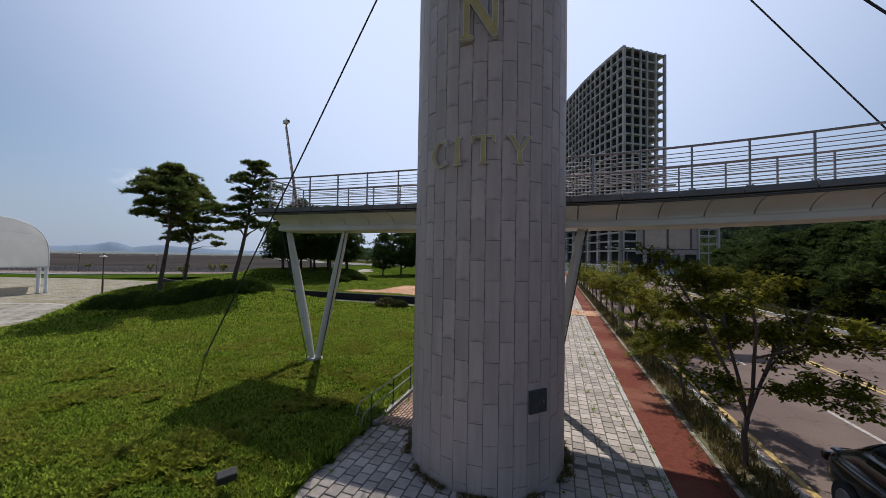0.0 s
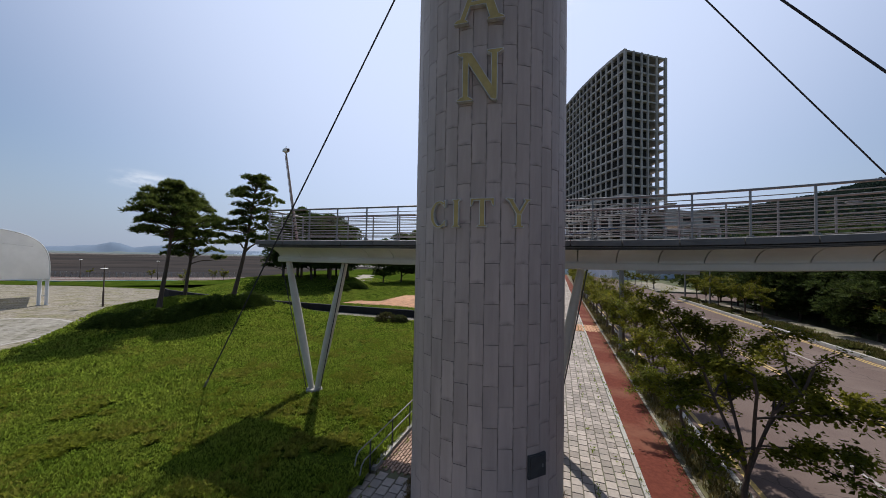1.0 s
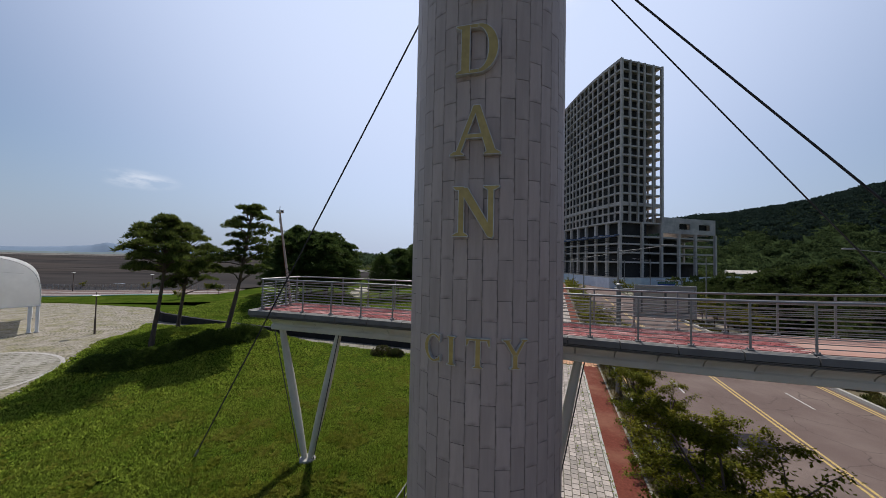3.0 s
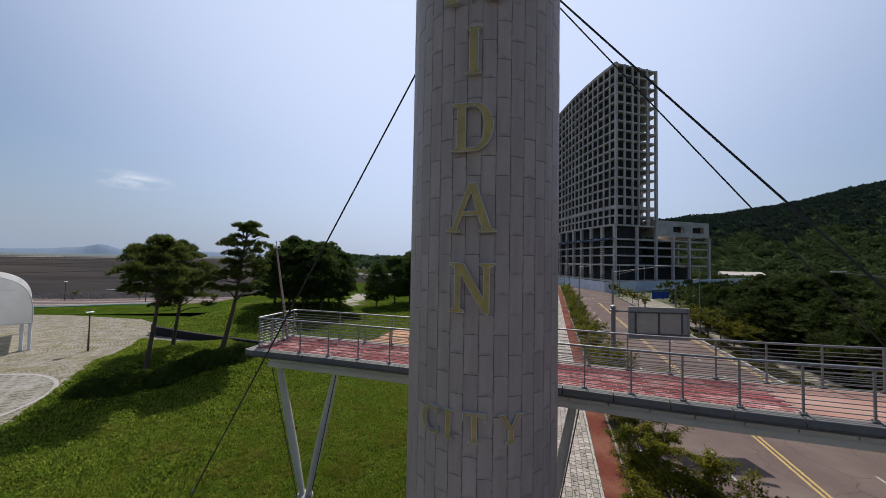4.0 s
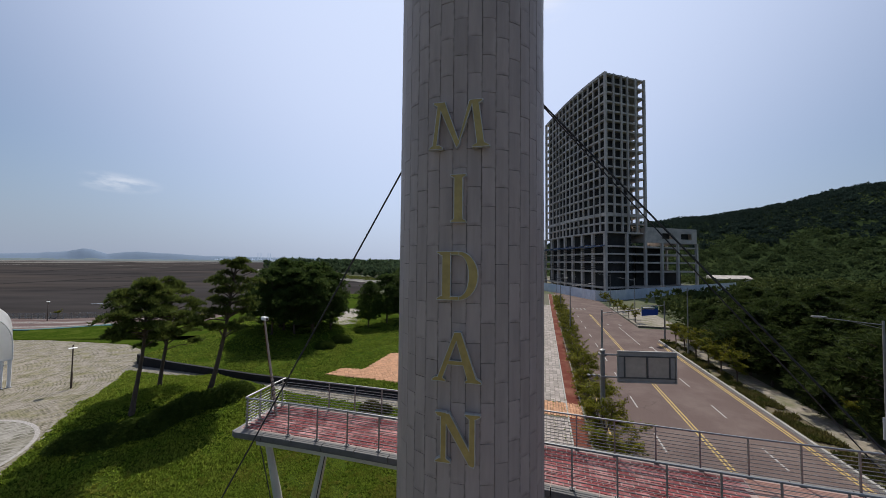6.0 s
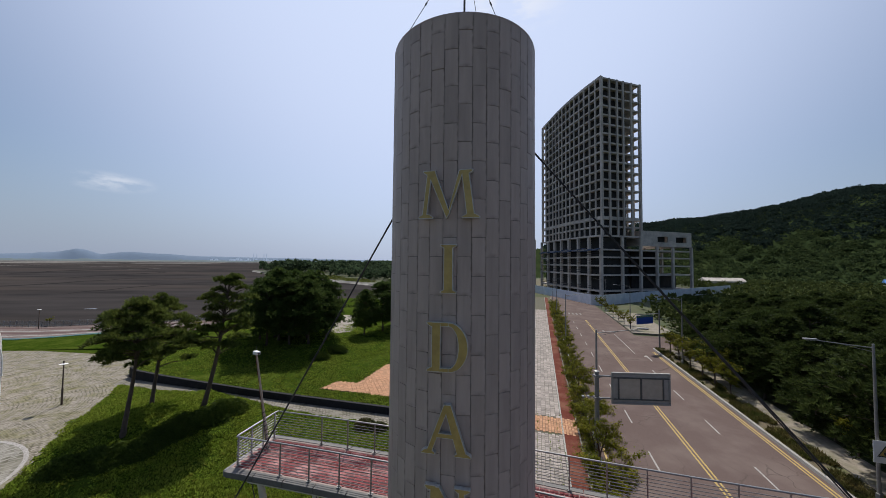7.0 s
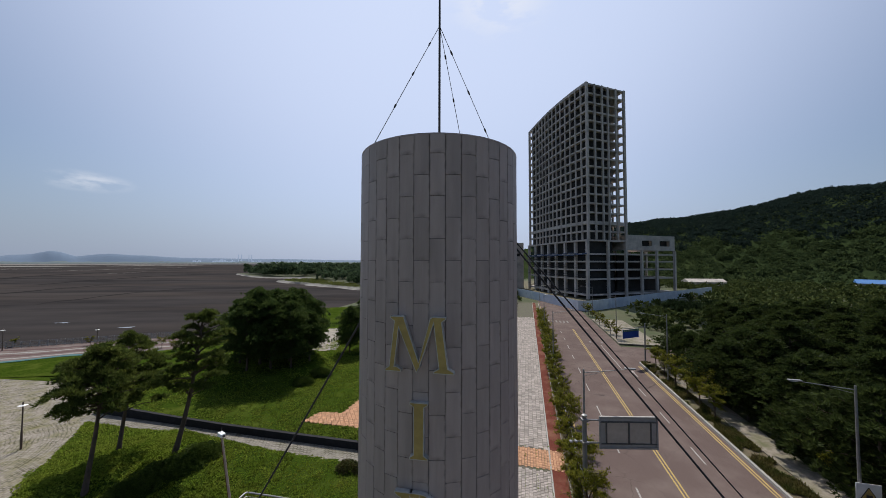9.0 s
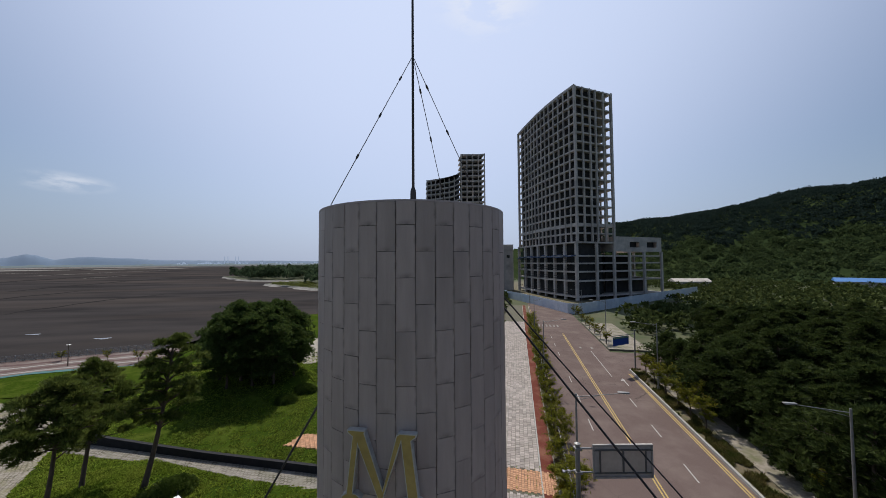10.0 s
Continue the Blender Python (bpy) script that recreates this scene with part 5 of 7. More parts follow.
# ---- plants ----
def tri_fan(verts, faces, c, d, n, length, width, rng, spread):
    """A tuft: n narrow triangles fanning out from c round the direction d."""
    d = d.normalized()
    o = d.orthogonal().normalized()
    w = d.cross(o)
    for k in range(n):
        a = 2 * math.pi * (k + rng.random()) / n
        t = (d + (o * math.cos(a) + w * math.sin(a)) * spread * rng.uniform(0.5, 1.2)).normalized()
        side = t.cross(d)
        side = side.normalized() if side.length > 1e-4 else o
        side = (side + d * rng.uniform(-0.6, 0.6)).normalized()
        l = length * rng.uniform(0.7, 1.2)
        b = len(verts)
        verts.append(tuple(c - side * width * 0.5 + t * l * 0.25))
        verts.append(tuple(c + side * width * 0.5 + t * l * 0.25))
        verts.append(tuple(c + t * l))
        faces.append((b, b + 1, b + 2))


def limb(bm, a, b, r0, r1, rng, sag=0.0, n=4, sides=6):
    a, b = Vector(a), Vector(b)
    pts, rad = [], []
    ln = (b - a).length
    for i in range(n + 1):
        k = i / n
        p = a.lerp(b, k)
        p.z += sag * math.sin(math.pi * k)
        if 0 < i < n:
            p += Vector((rng.uniform(-1, 1), rng.uniform(-1, 1), rng.uniform(-1, 1))) * ln * 0.04
        pts.append(p)
        rad.append(r0 + (r1 - r0) * k)
    add_tube(bm, pts, rad, sides, cap=False)
    return pts


def pine(h, crown_from, spread, pads, tufts, seed, lean=(0, 0), needle=None, tuft=(8, 0.42, 0.12), flat=0.30, label="", group="", trunk_r=None, pad_r=(0.8, 1.5)):
    """A pine: bare leaning trunk, limbs, and layered pads of needle tufts."""
    rng = random.Random(seed)
    root = empty("pine_tree", None, label, "tree", group)
    bm = bmesh.new()
    lx, ly = lean
    n = 9
    r = trunk_r or h * 0.017
    stem = []
    for i in range(n + 1):
        k = i / n
        stem.append(Vector((lx * k + 0.12 * math.sin(k * 5 + seed), ly * k + 0.12 * math.cos(k * 4 + seed) - 0.12, -0.3 + (h * 0.95 + 0.3) * k)))
    add_tube(bm, stem, [r * (1.25 if i == 0 else 1 - 0.75 * i / n) for i in range(n + 1)], 9)

    def on_stem(z):
        k = min(max((z + 0.3) / (h * 0.95 + 0.3), 0), 0.999) * n
        i = int(k)
        return stem[i].lerp(stem[i + 1], k - i)
    verts, faces = [], []
    for p in range(pads):
        k = (p + 0.5) / pads
        z = h * (crown_from + (0.97 - crown_from) * k)
        shape = math.sin(math.pi * min(1, (0.22 + 0.78 * k))) ** 0.7
        reach = spread * shape * rng.uniform(0.35, 1.0) if p < pads - 2 else 0.2
        a = p * 2.4 + rng.uniform(-0.5, 0.5)
        base = on_stem(z - 0.1 * h * rng.uniform(0.3, 1.0))
        c = on_stem(z) + Vector((math.cos(a) * reach, math.sin(a) * reach, rng.uniform(-0.35, 0.3)))
        limb(bm, base, c - Vector((0, 0, 0.15)), r * 0.34, r * 0.10, rng, sag=0.15, sides=5)
        pr = rng.uniform(*pad_r) * (0.65 + 0.5 * shape)
        for sub in range(3):
            sa = a + rng.uniform(-1.2, 1.2)
            e = c + Vector((math.cos(sa), math.sin(sa), rng.uniform(0, 0.25))) * pr * 0.6
            limb(bm, c - Vector((0, 0, 0.15)), e, r * 0.10, r * 0.04, rng, n=2, sides=4)
        for t in range(tufts):
            ra = rng.random() * 2 * math.pi
            rr = math.sqrt(rng.random())
            lump = 0.75 + 0.35 * math.sin(ra * 3 + p * 1.7)
            q_ = c + Vector((math.cos(ra) * rr * pr * lump, math.sin(ra) * rr * pr * lump, flat * pr * (rng.uniform(-0.6, 1.1) * math.sqrt(1 - rr * rr * 0.8)) - 0.16 * pr * rr * rr + 0.10 * math.sin(ra * 2 + p)))
            d = Vector((math.cos(ra) * rr * 0.9, math.sin(ra) * rr * 0.9, rng.uniform(0.35, 1.0)))
            tri_fan(verts, faces, q_, d, tuft[0], tuft[1], tuft[2], rng, 0.9)
    part("trunk", bm, M_BARK, root, "rough brown bark", smooth=True)
    link_mesh("crown", mesh_from("crown", verts, faces, needle or M_NEEDLE), root, "layered dark green needle pads")
    return root


def place(ob, x, y, z, rz=0.0, s=1.0):
    ob.matrix_basis = Matrix.Translation((x, y, z)) @ Matrix.Rotation(rz, 4, "Z") @ Matrix.Diagonal((s, s, s, 1))
    return ob


def copy_at(ob, x, y, z, rz, s):
    c = copy_thing(ob, Matrix.Translation((x, y, z)) @ Matrix.Rotation(rz, 4, "Z"))
    c.scale = (s, s, s * 1.0)
    return c


g1 = "pines on the lawn mound"
place(pine(10.0, 0.56, 2.75, 44, 80, 11, pad_r=(0.5, 1.05), flat=0.17, lean=(0.45, 0.3), tuft=(9, 0.36, 0.07), label="tall dark green pine with layered flat crown", group=g1), -21.9, 25.9, 1.55)
place(pine(9.9, 0.42, 2.9, 42, 76, 23, pad_r=(0.5, 1.05), flat=0.17, lean=(0.2, 0.5), tuft=(9, 0.36, 0.07), label="tall dark green pine with layered flat crown", group=g1), -23.9, 31.0, 1.4)
place(pine(12.0, 0.42, 2.4, 38, 72, 37, pad_r=(0.5, 0.95), flat=0.17, lean=(1.7, 0.8), tuft=(9, 0.34, 0.07), label="slender leaning pine with a long bare trunk", group=g1), -19.1, 30.2, 1.6)

# the dark grove behind
g2 = "pines of the dark grove"
grove_a = place(pine(11.8, 0.2, 3.8, 50, 64, 51, label="broad dark pine in a dense grove", group=g2, needle=M_NEEDLE_G, tuft=(8, 0.46, 0.11), flat=0.34, pad_r=(1.0, 1.8)), -22.3, 52.0, back_z(-22.3, 52.0) - 0.05, 0, 0.95)
grove_b = place(pine(11.2, 0.2, 3.7, 48, 64, 52, label="broad dark pine in a dense grove", group=g2, needle=M_NEEDLE_G, tuft=(8, 0.46, 0.11), flat=0.34, pad_r=(1.0, 1.8)), -18.6, 53.6, back_z(-18.6, 53.6) - 0.05, 0, 0.95)
rng = random.Random(5)
for i, (x, y, s) in enumerate(((-25.4, 53.0, 0.88), (-25.2, 57.5, 0.9), (-21.6, 56.3, 0.98), (-17.4, 50.8, 0.82), (-16.2, 57.0, 0.82), (-20.4, 60.0, 0.9), (-27.6, 57.0, 0.76), (-23.9, 54.6, 0.95), (-20.0, 50.4, 0.88), (-18.6, 58.0, 0.9), (-15.6, 53.8, 0.7), (-23.0, 49.6, 0.82))):
    copy_at(grove_a if i % 2 else grove_b, x, y, back_z(x, y) - 0.05, rng.uniform(0, 6.2), s)
g3 = "pines beyond the lawn"
for i, (x, y, s) in enumerate(((-11.2, 62.5, 0.74), (-8.5, 66, 0.92), (-4.5, 68, 0.98), (-1.0, 71, 0.9), (-6.0, 73, 0.95), (3.5, 74, 0.95), (7.0, 80, 1.0), (0.5, 80, 1.0))):
    tagged(copy_at(grove_b if i % 2 else grove_a, x, y, 0.5, rng.uniform(0, 6.2), s), "dark green pine beyond the lawn", group=g3)


# street trees
def street_tree(seed, h=4.3, spread=1.7, leaves=2300, leaf=1.0, label="", group="", fork_at=1.25, girth=0.085):
    rng = random.Random(seed)
    root = empty("street_tree", None, label, "tree", group)
    bm = bmesh.new()
    fork = fork_at + rng.uniform(-0.15, 0.15)
    trunk = limb(bm, (0, 0, -0.2), (rng.uniform(-0.1, 0.1), rng.uniform(-0.1, 0.1), fork), girth, girth * 0.76, rng, n=4, sides=8)
    tips = []
    for i in range(4):
        a = i * 1.6 + rng.uniform(-0.4, 0.4)
        rr = spread * rng.uniform(0.35, 0.6)
        e = Vector((math.cos(a) * rr, math.sin(a) * rr, fork + (h - fork) * rng.uniform(0.45, 0.75)))
        p = limb(bm, trunk[-1], e, girth * 0.6, 0.022, rng, sag=0.1, n=4, sides=6)
        for j in range(5):
            b0 = p[rng.choice((1, 2, 3, 4))]
            a2 = a + rng.uniform(-1.3, 1.3)
            r2 = spread * rng.uniform(0.6, 1.1)
            e2 = Vector((math.cos(a2) * r2, math.sin(a2) * r2, b0.z + rng.uniform(-0.25, 1.1)))
            e2.z = min(e2.z, h)
            q2 = limb(bm, b0, e2, 0.02, 0.006, rng, sag=0.12, n=4, sides=5)
            tips.append(q2)
            for m in range(3):
                b1 = q2[rng.choice((1, 2, 3))]
                e3 = b1 + Vector((rng.uniform(-0.6, 0.6), rng.uniform(-0.6, 0.6), rng.uniform(-0.2, 0.5)))
                e3.z = min(e3.z, h + 0.2)
                tips.append(limb(bm, b1, e3, 0.008, 0.003, rng, n=3, sides=4))
    part("trunk", bm, M_BARK, root, "dark forked trunk", smooth=True)
    verts, faces = [], []
    for i in range(leaves):
        seg = rng.choice(tips)
        k = rng.uniform(0.3, 1.0) * (len(seg) - 1)
        j = min(int(k), len(seg) - 2)
        c = seg[j].lerp(seg[j + 1], k - j) + Vector((rng.gauss(0, 0.09), rng.gauss(0, 0.09), rng.gauss(0, 0.06)))
        d = Vector((rng.uniform(-1, 1), rng.uniform(-1, 1), rng.uniform(-0.75, 0.15))).normalized()
        sd = d.cross(Vector((rng.uniform(-0.4, 0.4), rng.uniform(-0.4, 0.4), 1))).normalized()
        l, w = leaf * rng.uniform(0.09, 0.145), leaf * rng.uniform(0.028, 0.046)
        up = d.cross(sd) * 0.012
        b = len(verts)
        verts += [tuple(c), tuple(c + d * l * 0.5 + sd * w + up), tuple(c + d * l), tuple(c + d * l * 0.5 - sd * w + up)]
        faces += [(b, b + 1, b + 2), (b, b + 2, b + 3)]
    link_mesh("crown", mesh_from("crown", verts, faces, M_LEAF), root, "loose crown of green and yellowish leaves")
    return root


gs = "street trees beside the red lane"
lab = "young street tree with loose yellow-green leaves"
near_kinds = [street_tree(s, h=4.15, spread=1.95, leaf=0.78, label="leafy street tree with a forked dark trunk", group=gs, leaves=n, fork_at=1.0, girth=0.058) for s, n in ((3, 14000), (27, 12000))]
kinds = [street_tree(s, h=4.1, spread=1.5, leaf=0.9, label=lab, group=gs, leaves=n) for s, n in ((8, 6200), (14, 5800), (19, 5800))]
spots = [8.75 + 3.9 * k for k in range(26)]
first = set()
for i, u in enumerate(spots):
    x, y, _ = road(u + rng.uniform(-0.2, 0.2), 1.95)
    ob = near_kinds[i % 2] if i < 3 else kinds[i % 3]
    s = (1.24, 1.0, 0.95)[i] if i < 3 else rng.uniform(0.92, 1.15)
    if ob.name not in first:
        first.add(ob.name)
        place(ob, x, y, PAVE_Z, rng.uniform(0, 6.2), s)
    else:
        copy_at(ob, x, y, PAVE_Z, rng.uniform(0, 6.2), s)
gf = "street trees across the road"
for i, (u, v) in enumerate([(20.5, 20.9), (26.5, 21.2), (33.0, 21.6)] + [(44.5 + 3.6 * k, 18.7) for k in range(6)]):
    x, y, _ = road(u + rng.uniform(-0.6, 0.6), v)
    tagged(copy_at(kinds[i % 3], x, y, PAVE_Z, rng.uniform(0, 6.2), rng.uniform(0.8, 1.15)), "young leafy street tree on the weedy verge", group=gf)
for i in range(9):
    x, y, _ = road(84 + i * 6, 17.9)
    tagged(copy_at(kinds[i % 3], x, y, PAVE_Z, rng.uniform(0, 6.2), rng.uniform(0.7, 0.95)), "small street tree before the site fence", group=gf)

# pine wood beside the road
gw = "pines of the roadside wood"
lw_ = "bushy dark green pine in a dense wood"
wood = [pine(8.6, 0.20, 3.0, 32, 62, 71, label=lw_, group=gw, needle=M_NEEDLE_F, tuft=(10, 0.44, 0.10), flat=0.5, pad_r=(0.9, 1.5)),
        pine(7.6, 0.18, 2.8, 28, 62, 72, label=lw_, group=gw, needle=M_NEEDLE_F, tuft=(10, 0.44, 0.10), flat=0.5, pad_r=(0.9, 1.6)),
        pine(9.4, 0.24, 2.7, 32, 60, 73, label=lw_, group=gw, needle=M_NEEDLE_F, tuft=(10, 0.44, 0.10), flat=0.45, pad_r=(0.9, 1.5))]
spots = []
v = 22.2
row = 0
while v < 92:
    u = 2.0 + (row % 2) * 2.4
    while u < (66 if v < 40 else 100):
        spots.append((u + rng.uniform(-1.2, 1.2), v + rng.uniform(-1.3, 1.3)))
        u += 4.8 if v < 50 else 6.2
    v += 4.3 if v < 50 else 6.0
    row += 1
for i, (u, v) in enumerate(spots):
    x, y, _ = road(u, v)
    ob = wood[i % 3]
    if i < 3:
        place(ob, x, y, LAND_Z, rng.uniform(0, 6.2), rng.uniform(0.85, 1.1))
    else:
        ob = copy_at(ob, x, y, LAND_Z, rng.uniform(0, 6.2), rng.uniform(0.8, 1.12))
    ob.scale.x = ob.scale.y = ob.scale.z * 1.22


def far_woods(name, spots, size, material, label, fans=16):
    rng = random.Random(len(spots))
    verts, faces = [], []
    for x, y, z in spots:
        s = size * rng.uniform(0.6, 1.3)
        for k in range(fans):
            a, e = rng.random() * 2 * math.pi, rng.uniform(-0.1, 1.0)
            n_ = Vector((math.cos(a) * math.sqrt(max(0, 1 - e * e)), math.sin(a) * math.sqrt(max(0, 1 - e * e)), e))
            c = Vector((x, y, z)) + Vector((n_.x * s, n_.y * s, (n_.z * 0.9 + 0.35) * s)) * rng.uniform(0.75, 1.0)
            tri_fan(verts, faces, c, n_ + Vector((0, 0, 0.4)), 4, s * 0.55, s * 0.42, rng, 1.1)
    ob = link_mesh(name, mesh_from(name, verts, faces, material))
    return tagged(ob, label, "woods", kind="stuff")


M_WOODS = leafy("far wood leaves", (0.046, 0.066, 0.022), (0.082, 0.098, 0.030), trans=0.25, island=0.4, rough=0.9)
M_FOOTWOODS = leafy("foothill leaves", (0.037, 0.058, 0.024), (0.058, 0.079, 0.030), trans=0.45, island=0.25, rough=0.9)
# bluish tint of the hill leaves is painted distance haze
M_HILLWOODS = leafy("haze-tinted hill wood leaves", (0.016, 0.028, 0.024), (0.023, 0.036, 0.029), trans=0.5, island=0.12, rough=0.95)
pts = []
for i in range(1500):
    a, r = rng.uniform(20, 80), rng.uniform(105, 360)
    x, y = r * math.sin(radians(a)), r * math.cos(radians(a))
    u, v = to_road(x, y)
    inb = inside((x, y), [(50, 200), (58, 112), (66, 110), (175, 176), (160, 260)])
    if v > 30 and not inb and not (v < 92 and u < 100) and not inside((x, y), [(70, 105), (64, 112), (120, 143), (125, 130)]):
        pts.append((x, y, LAND_Z))
far_woods("scrub_woods", pts, 3.0, M_WOODS, "dense green scrub and trees below the hill", fans=18)
pts, low_pts = [], []
for i in range(8000):
    a, k = rng.uniform(20, 82), math.sqrt(rng.random())
    r = 330 + 430 * k
    x, y = r * math.sin(radians(a)), r * math.cos(radians(a))
    if k > 0.42 + 0.05 * math.sin(a * 0.9):
        pts.append((x, y, near_hill(a, k) - 0.5))
    else:
        low_pts.append((x, y, near_hill(a, k) - 0.5))
far_woods("foot_woods", low_pts, 4.0, M_FOOTWOODS, "lighter green woodland at the foot of the hill", fans=14)
far_woods("hill_woods", pts, 4.2, M_HILLWOODS, "dense woodland covering the hill", fans=10)
pts = []
# leaves coloured bluer to stand for haze across the mudflat
M_SPITWOODS = leafy("haze-tinted spit wood leaves", (0.045, 0.072, 0.038), (0.068, 0.096, 0.050), trans=0.45, island=0.4, rough=0.9)
SPIT = [(0, 240), (-50, 268), (-72, 300), (-92, 338), (-96, 380), (-120, 398), (-152, 402), (-176, 414), (-210, 452), (-256, 522), (-210, 640), (60, 690), (80, 300)]
while len(pts) < 1150:
    x, y = rng.uniform(-262, 80), rng.uniform(235, 690)
    if inside((x, y), SPIT):
        pts.append((x, y, LAND_Z + rng.choice((1.5, 4.0, 7.5)) * min(1.0, max(0.25, (y - 250) / 150))))
far_woods("spit_woods", pts, 5.2, M_SPITWOODS, "low green woodland on the spit across the mud", fans=24)
pts = []
M_SCRUB = leafy("yellow-green scrub leaves", (0.10, 0.12, 0.030), (0.15, 0.16, 0.042), trans=0.4, island=0.4)
CLEARING = [(-44, 240), (-70, 268), (-92, 293), (-112, 311), (-127, 333), (-112, 350), (-92, 340), (-72, 302), (-50, 268), (-35, 250)]
while len(pts) < 420:
    x, y = rng.uniform(-130, -30), rng.uniform(235, 355)
    if inside((x, y), CLEARING):
        pts.append((x, y, LAND_Z - 0.4))
far_woods("shore_scrub", pts, 1.1, M_SCRUB, "low yellow-green scrub along the muddy shore", fans=12)
# pale beach that slopes from the spit down to the mud
M_RIMSTONE = mat("pale shore stones", (0.26, 0.245, 0.225), rough=0.95, color2=(0.13, 0.12, 0.11), scale=0.2, color3=(0.09, 0.085, 0.08), scale2=0.03)
line = []
for (x0, y0), (x1, y1) in zip(SHORE[8:24], SHORE[9:25]):
    n = max(2, int(math.hypot(x1 - x0, y1 - y0) / 5))
    line += [(x0 + (x1 - x0) * k / n, y0 + (y1 - y0) * k / n) for k in range(n)]
verts, faces = [], []
for k, (x, y) in enumerate(line):
    p0, p1 = line[max(0, k - 2)], line[min(len(line) - 1, k + 2)]
    d = Vector((p0[1] - p1[1], p1[0] - p0[0])).normalized()
    w = max(0.8, 3.4 + 5.0 * noise.noise(Vector((x / 22, y / 22, 3))) + 2.2 * noise.noise(Vector((x / 6, y / 6, 8))))
    for off, z in ((-2.5, LAND_Z + 0.03), (0.25, LAND_Z - 0.05), (w * 0.5, -1.45), (w, -1.92)):
        verts.append((x + d.x * off, y + d.y * off, z))
for k in range(len(line) - 1):
    for j in range(3):
        faces.append((4 * k + j, 4 * k + 4 + j, 4 * k + 5 + j, 4 * k + 1 + j))
tagged(link_mesh("shore_stones", mesh_from("shore_stones", verts, faces, M_RIMSTONE)), "pale stony beach round the spit", "shore", kind="structure")


# grass and weeds
def blades(name, count, sampler, n, length, width, material, label, spread=0.8):
    rng = random.Random(count)
    verts, faces = [], []
    made = 0
    while made < count:
        p = sampler(rng)
        if p is None:
            continue
        tri_fan(verts, faces, Vector(p[:3]), Vector((rng.uniform(-0.3, 0.3), rng.uniform(-0.3, 0.3), 1)), n, length * p[3], width * p[3], rng, spread)
        made += 1
    return tagged(link_mesh(name, mesh_from(name, verts, faces, material)), label, "grass", kind="stuff")


def lawn_sample(rng):
    x, y = -7 + rng.gauss(0, 8.5), 11 + rng.gauss(0, 8.5)
    if not on_lawn(x, y) or y < 2 or x < -26:
        return None
    k = noise.noise(Vector((x * 0.45, y * 0.45, 9))) + 0.7 * noise.noise(Vector((x * 2.2, y * 2.2, 4)))
    if k + rng.uniform(-0.5, 0.5) < -0.55:
        return None
    return x, y, lawn_z(x, y) - 0.02, 0.95 + 0.55 * k


blades("lawn_grass", 110000, lawn_sample, 4, 0.14, 0.06, M_BLADE, "short leafy green lawn grass", 1.0)
M_CLOVER = leafy("clover leaves", (0.16, 0.185, 0.02), (0.20, 0.20, 0.035), trans=0.45, island=0.35, rough=0.8)


def clover_sample(rng):
    x, y = -7 + rng.gauss(0, 8.0), 10 + rng.gauss(0, 7.5)
    if not on_lawn(x, y) or y < 2 or x < -26:
        return None
    if noise.noise(Vector((x * 0.6, y * 0.6, 21))) + 0.8 * noise.noise(Vector((x * 2.6, y * 2.6, 2))) < 0.22:
        return None
    return x, y, lawn_z(x, y) + 0.01, rng.uniform(0.8, 1.5)


blades("lawn_clover", 16000, clover_sample, 5, 0.13, 0.075, M_CLOVER, "pale clumps of clover in the lawn", 1.6)


def edge_sample(rng):
    u, v = rng.uniform(-1, 28), LAWN_V - 0.12 + rng.gauss(0, 0.09)
    x, y, _ = road(u, v)
    return x, y, PAVE_Z + 0.03, rng.uniform(0.8, 1.7)


blades("edge_grass", 5000, edge_sample, 5, 0.16, 0.04, M_BLADE, "longer grass spilling over the lawn edging", 1.1)


def back_sample(rng):
    x, y = rng.uniform(-37, 16), 31 + 40 * rng.random() ** 1.3
    if not on_back(x, y) or inside((x, y), ORANGE_POLY):
        return None
    k = noise.noise(Vector((x * 0.3, y * 0.3, 9))) + 0.6 * noise.noise(Vector((x * 1.1, y * 1.1, 4)))
    if k + rng.uniform(-0.5, 0.5) < -0.1:
        return None
    return x, y, back_z(x, y) - 0.03, 1.0 + 0.5 * k


M_BACKBLADE = leafy("back lawn blades", (0.125, 0.182, 0.024), (0.175, 0.215, 0.034), trans=0.6, island=0.6, rough=0.8)
blades("back_grass", 36000, back_sample, 4, 0.22, 0.10, M_BACKBLADE, "rough green grass on the back lawn", 1.0)


def mound_sample(rng):
    x, y = rng.uniform(-36, -10), rng.uniform(12, 40)
    if not on_lawn(x, y):
        return None
    k = noise.noise(Vector((x * 0.4, y * 0.4, 9))) + 0.6 * noise.noise(Vector((x * 1.5, y * 1.5, 4)))
    if k + rng.uniform(-0.5, 0.5) < -0.1:
        return None
    return x, y, lawn_z(x, y) - 0.02, 1.0 + 0.5 * k


blades("mound_grass", 22000, mound_sample, 4, 0.20, 0.10, M_BLADE, "rough green grass on the mound", 1.0)


def strip_sample(rng):
    u, v = rng.uniform(2, 70), rng.uniform(1.46, 2.44)
    if rng.random() < u / 90:
        return None
    x, y, _ = road(u, v)
    return x, y, PAVE_Z, rng.uniform(0.5, 1.5)


M_WEED = leafy("dry weeds", (0.15, 0.11, 0.045), (0.10, 0.09, 0.03), trans=0.35, island=0.4)
blades("strip_weeds", 4200, strip_sample, 5, 0.22, 0.03, M_WEED, "dry weedy grass in the planting strip", 0.6)


M_VERGE = leafy("verge weeds", (0.055, 0.068, 0.016), (0.13, 0.105, 0.04), trans=0.35, island=0.5)


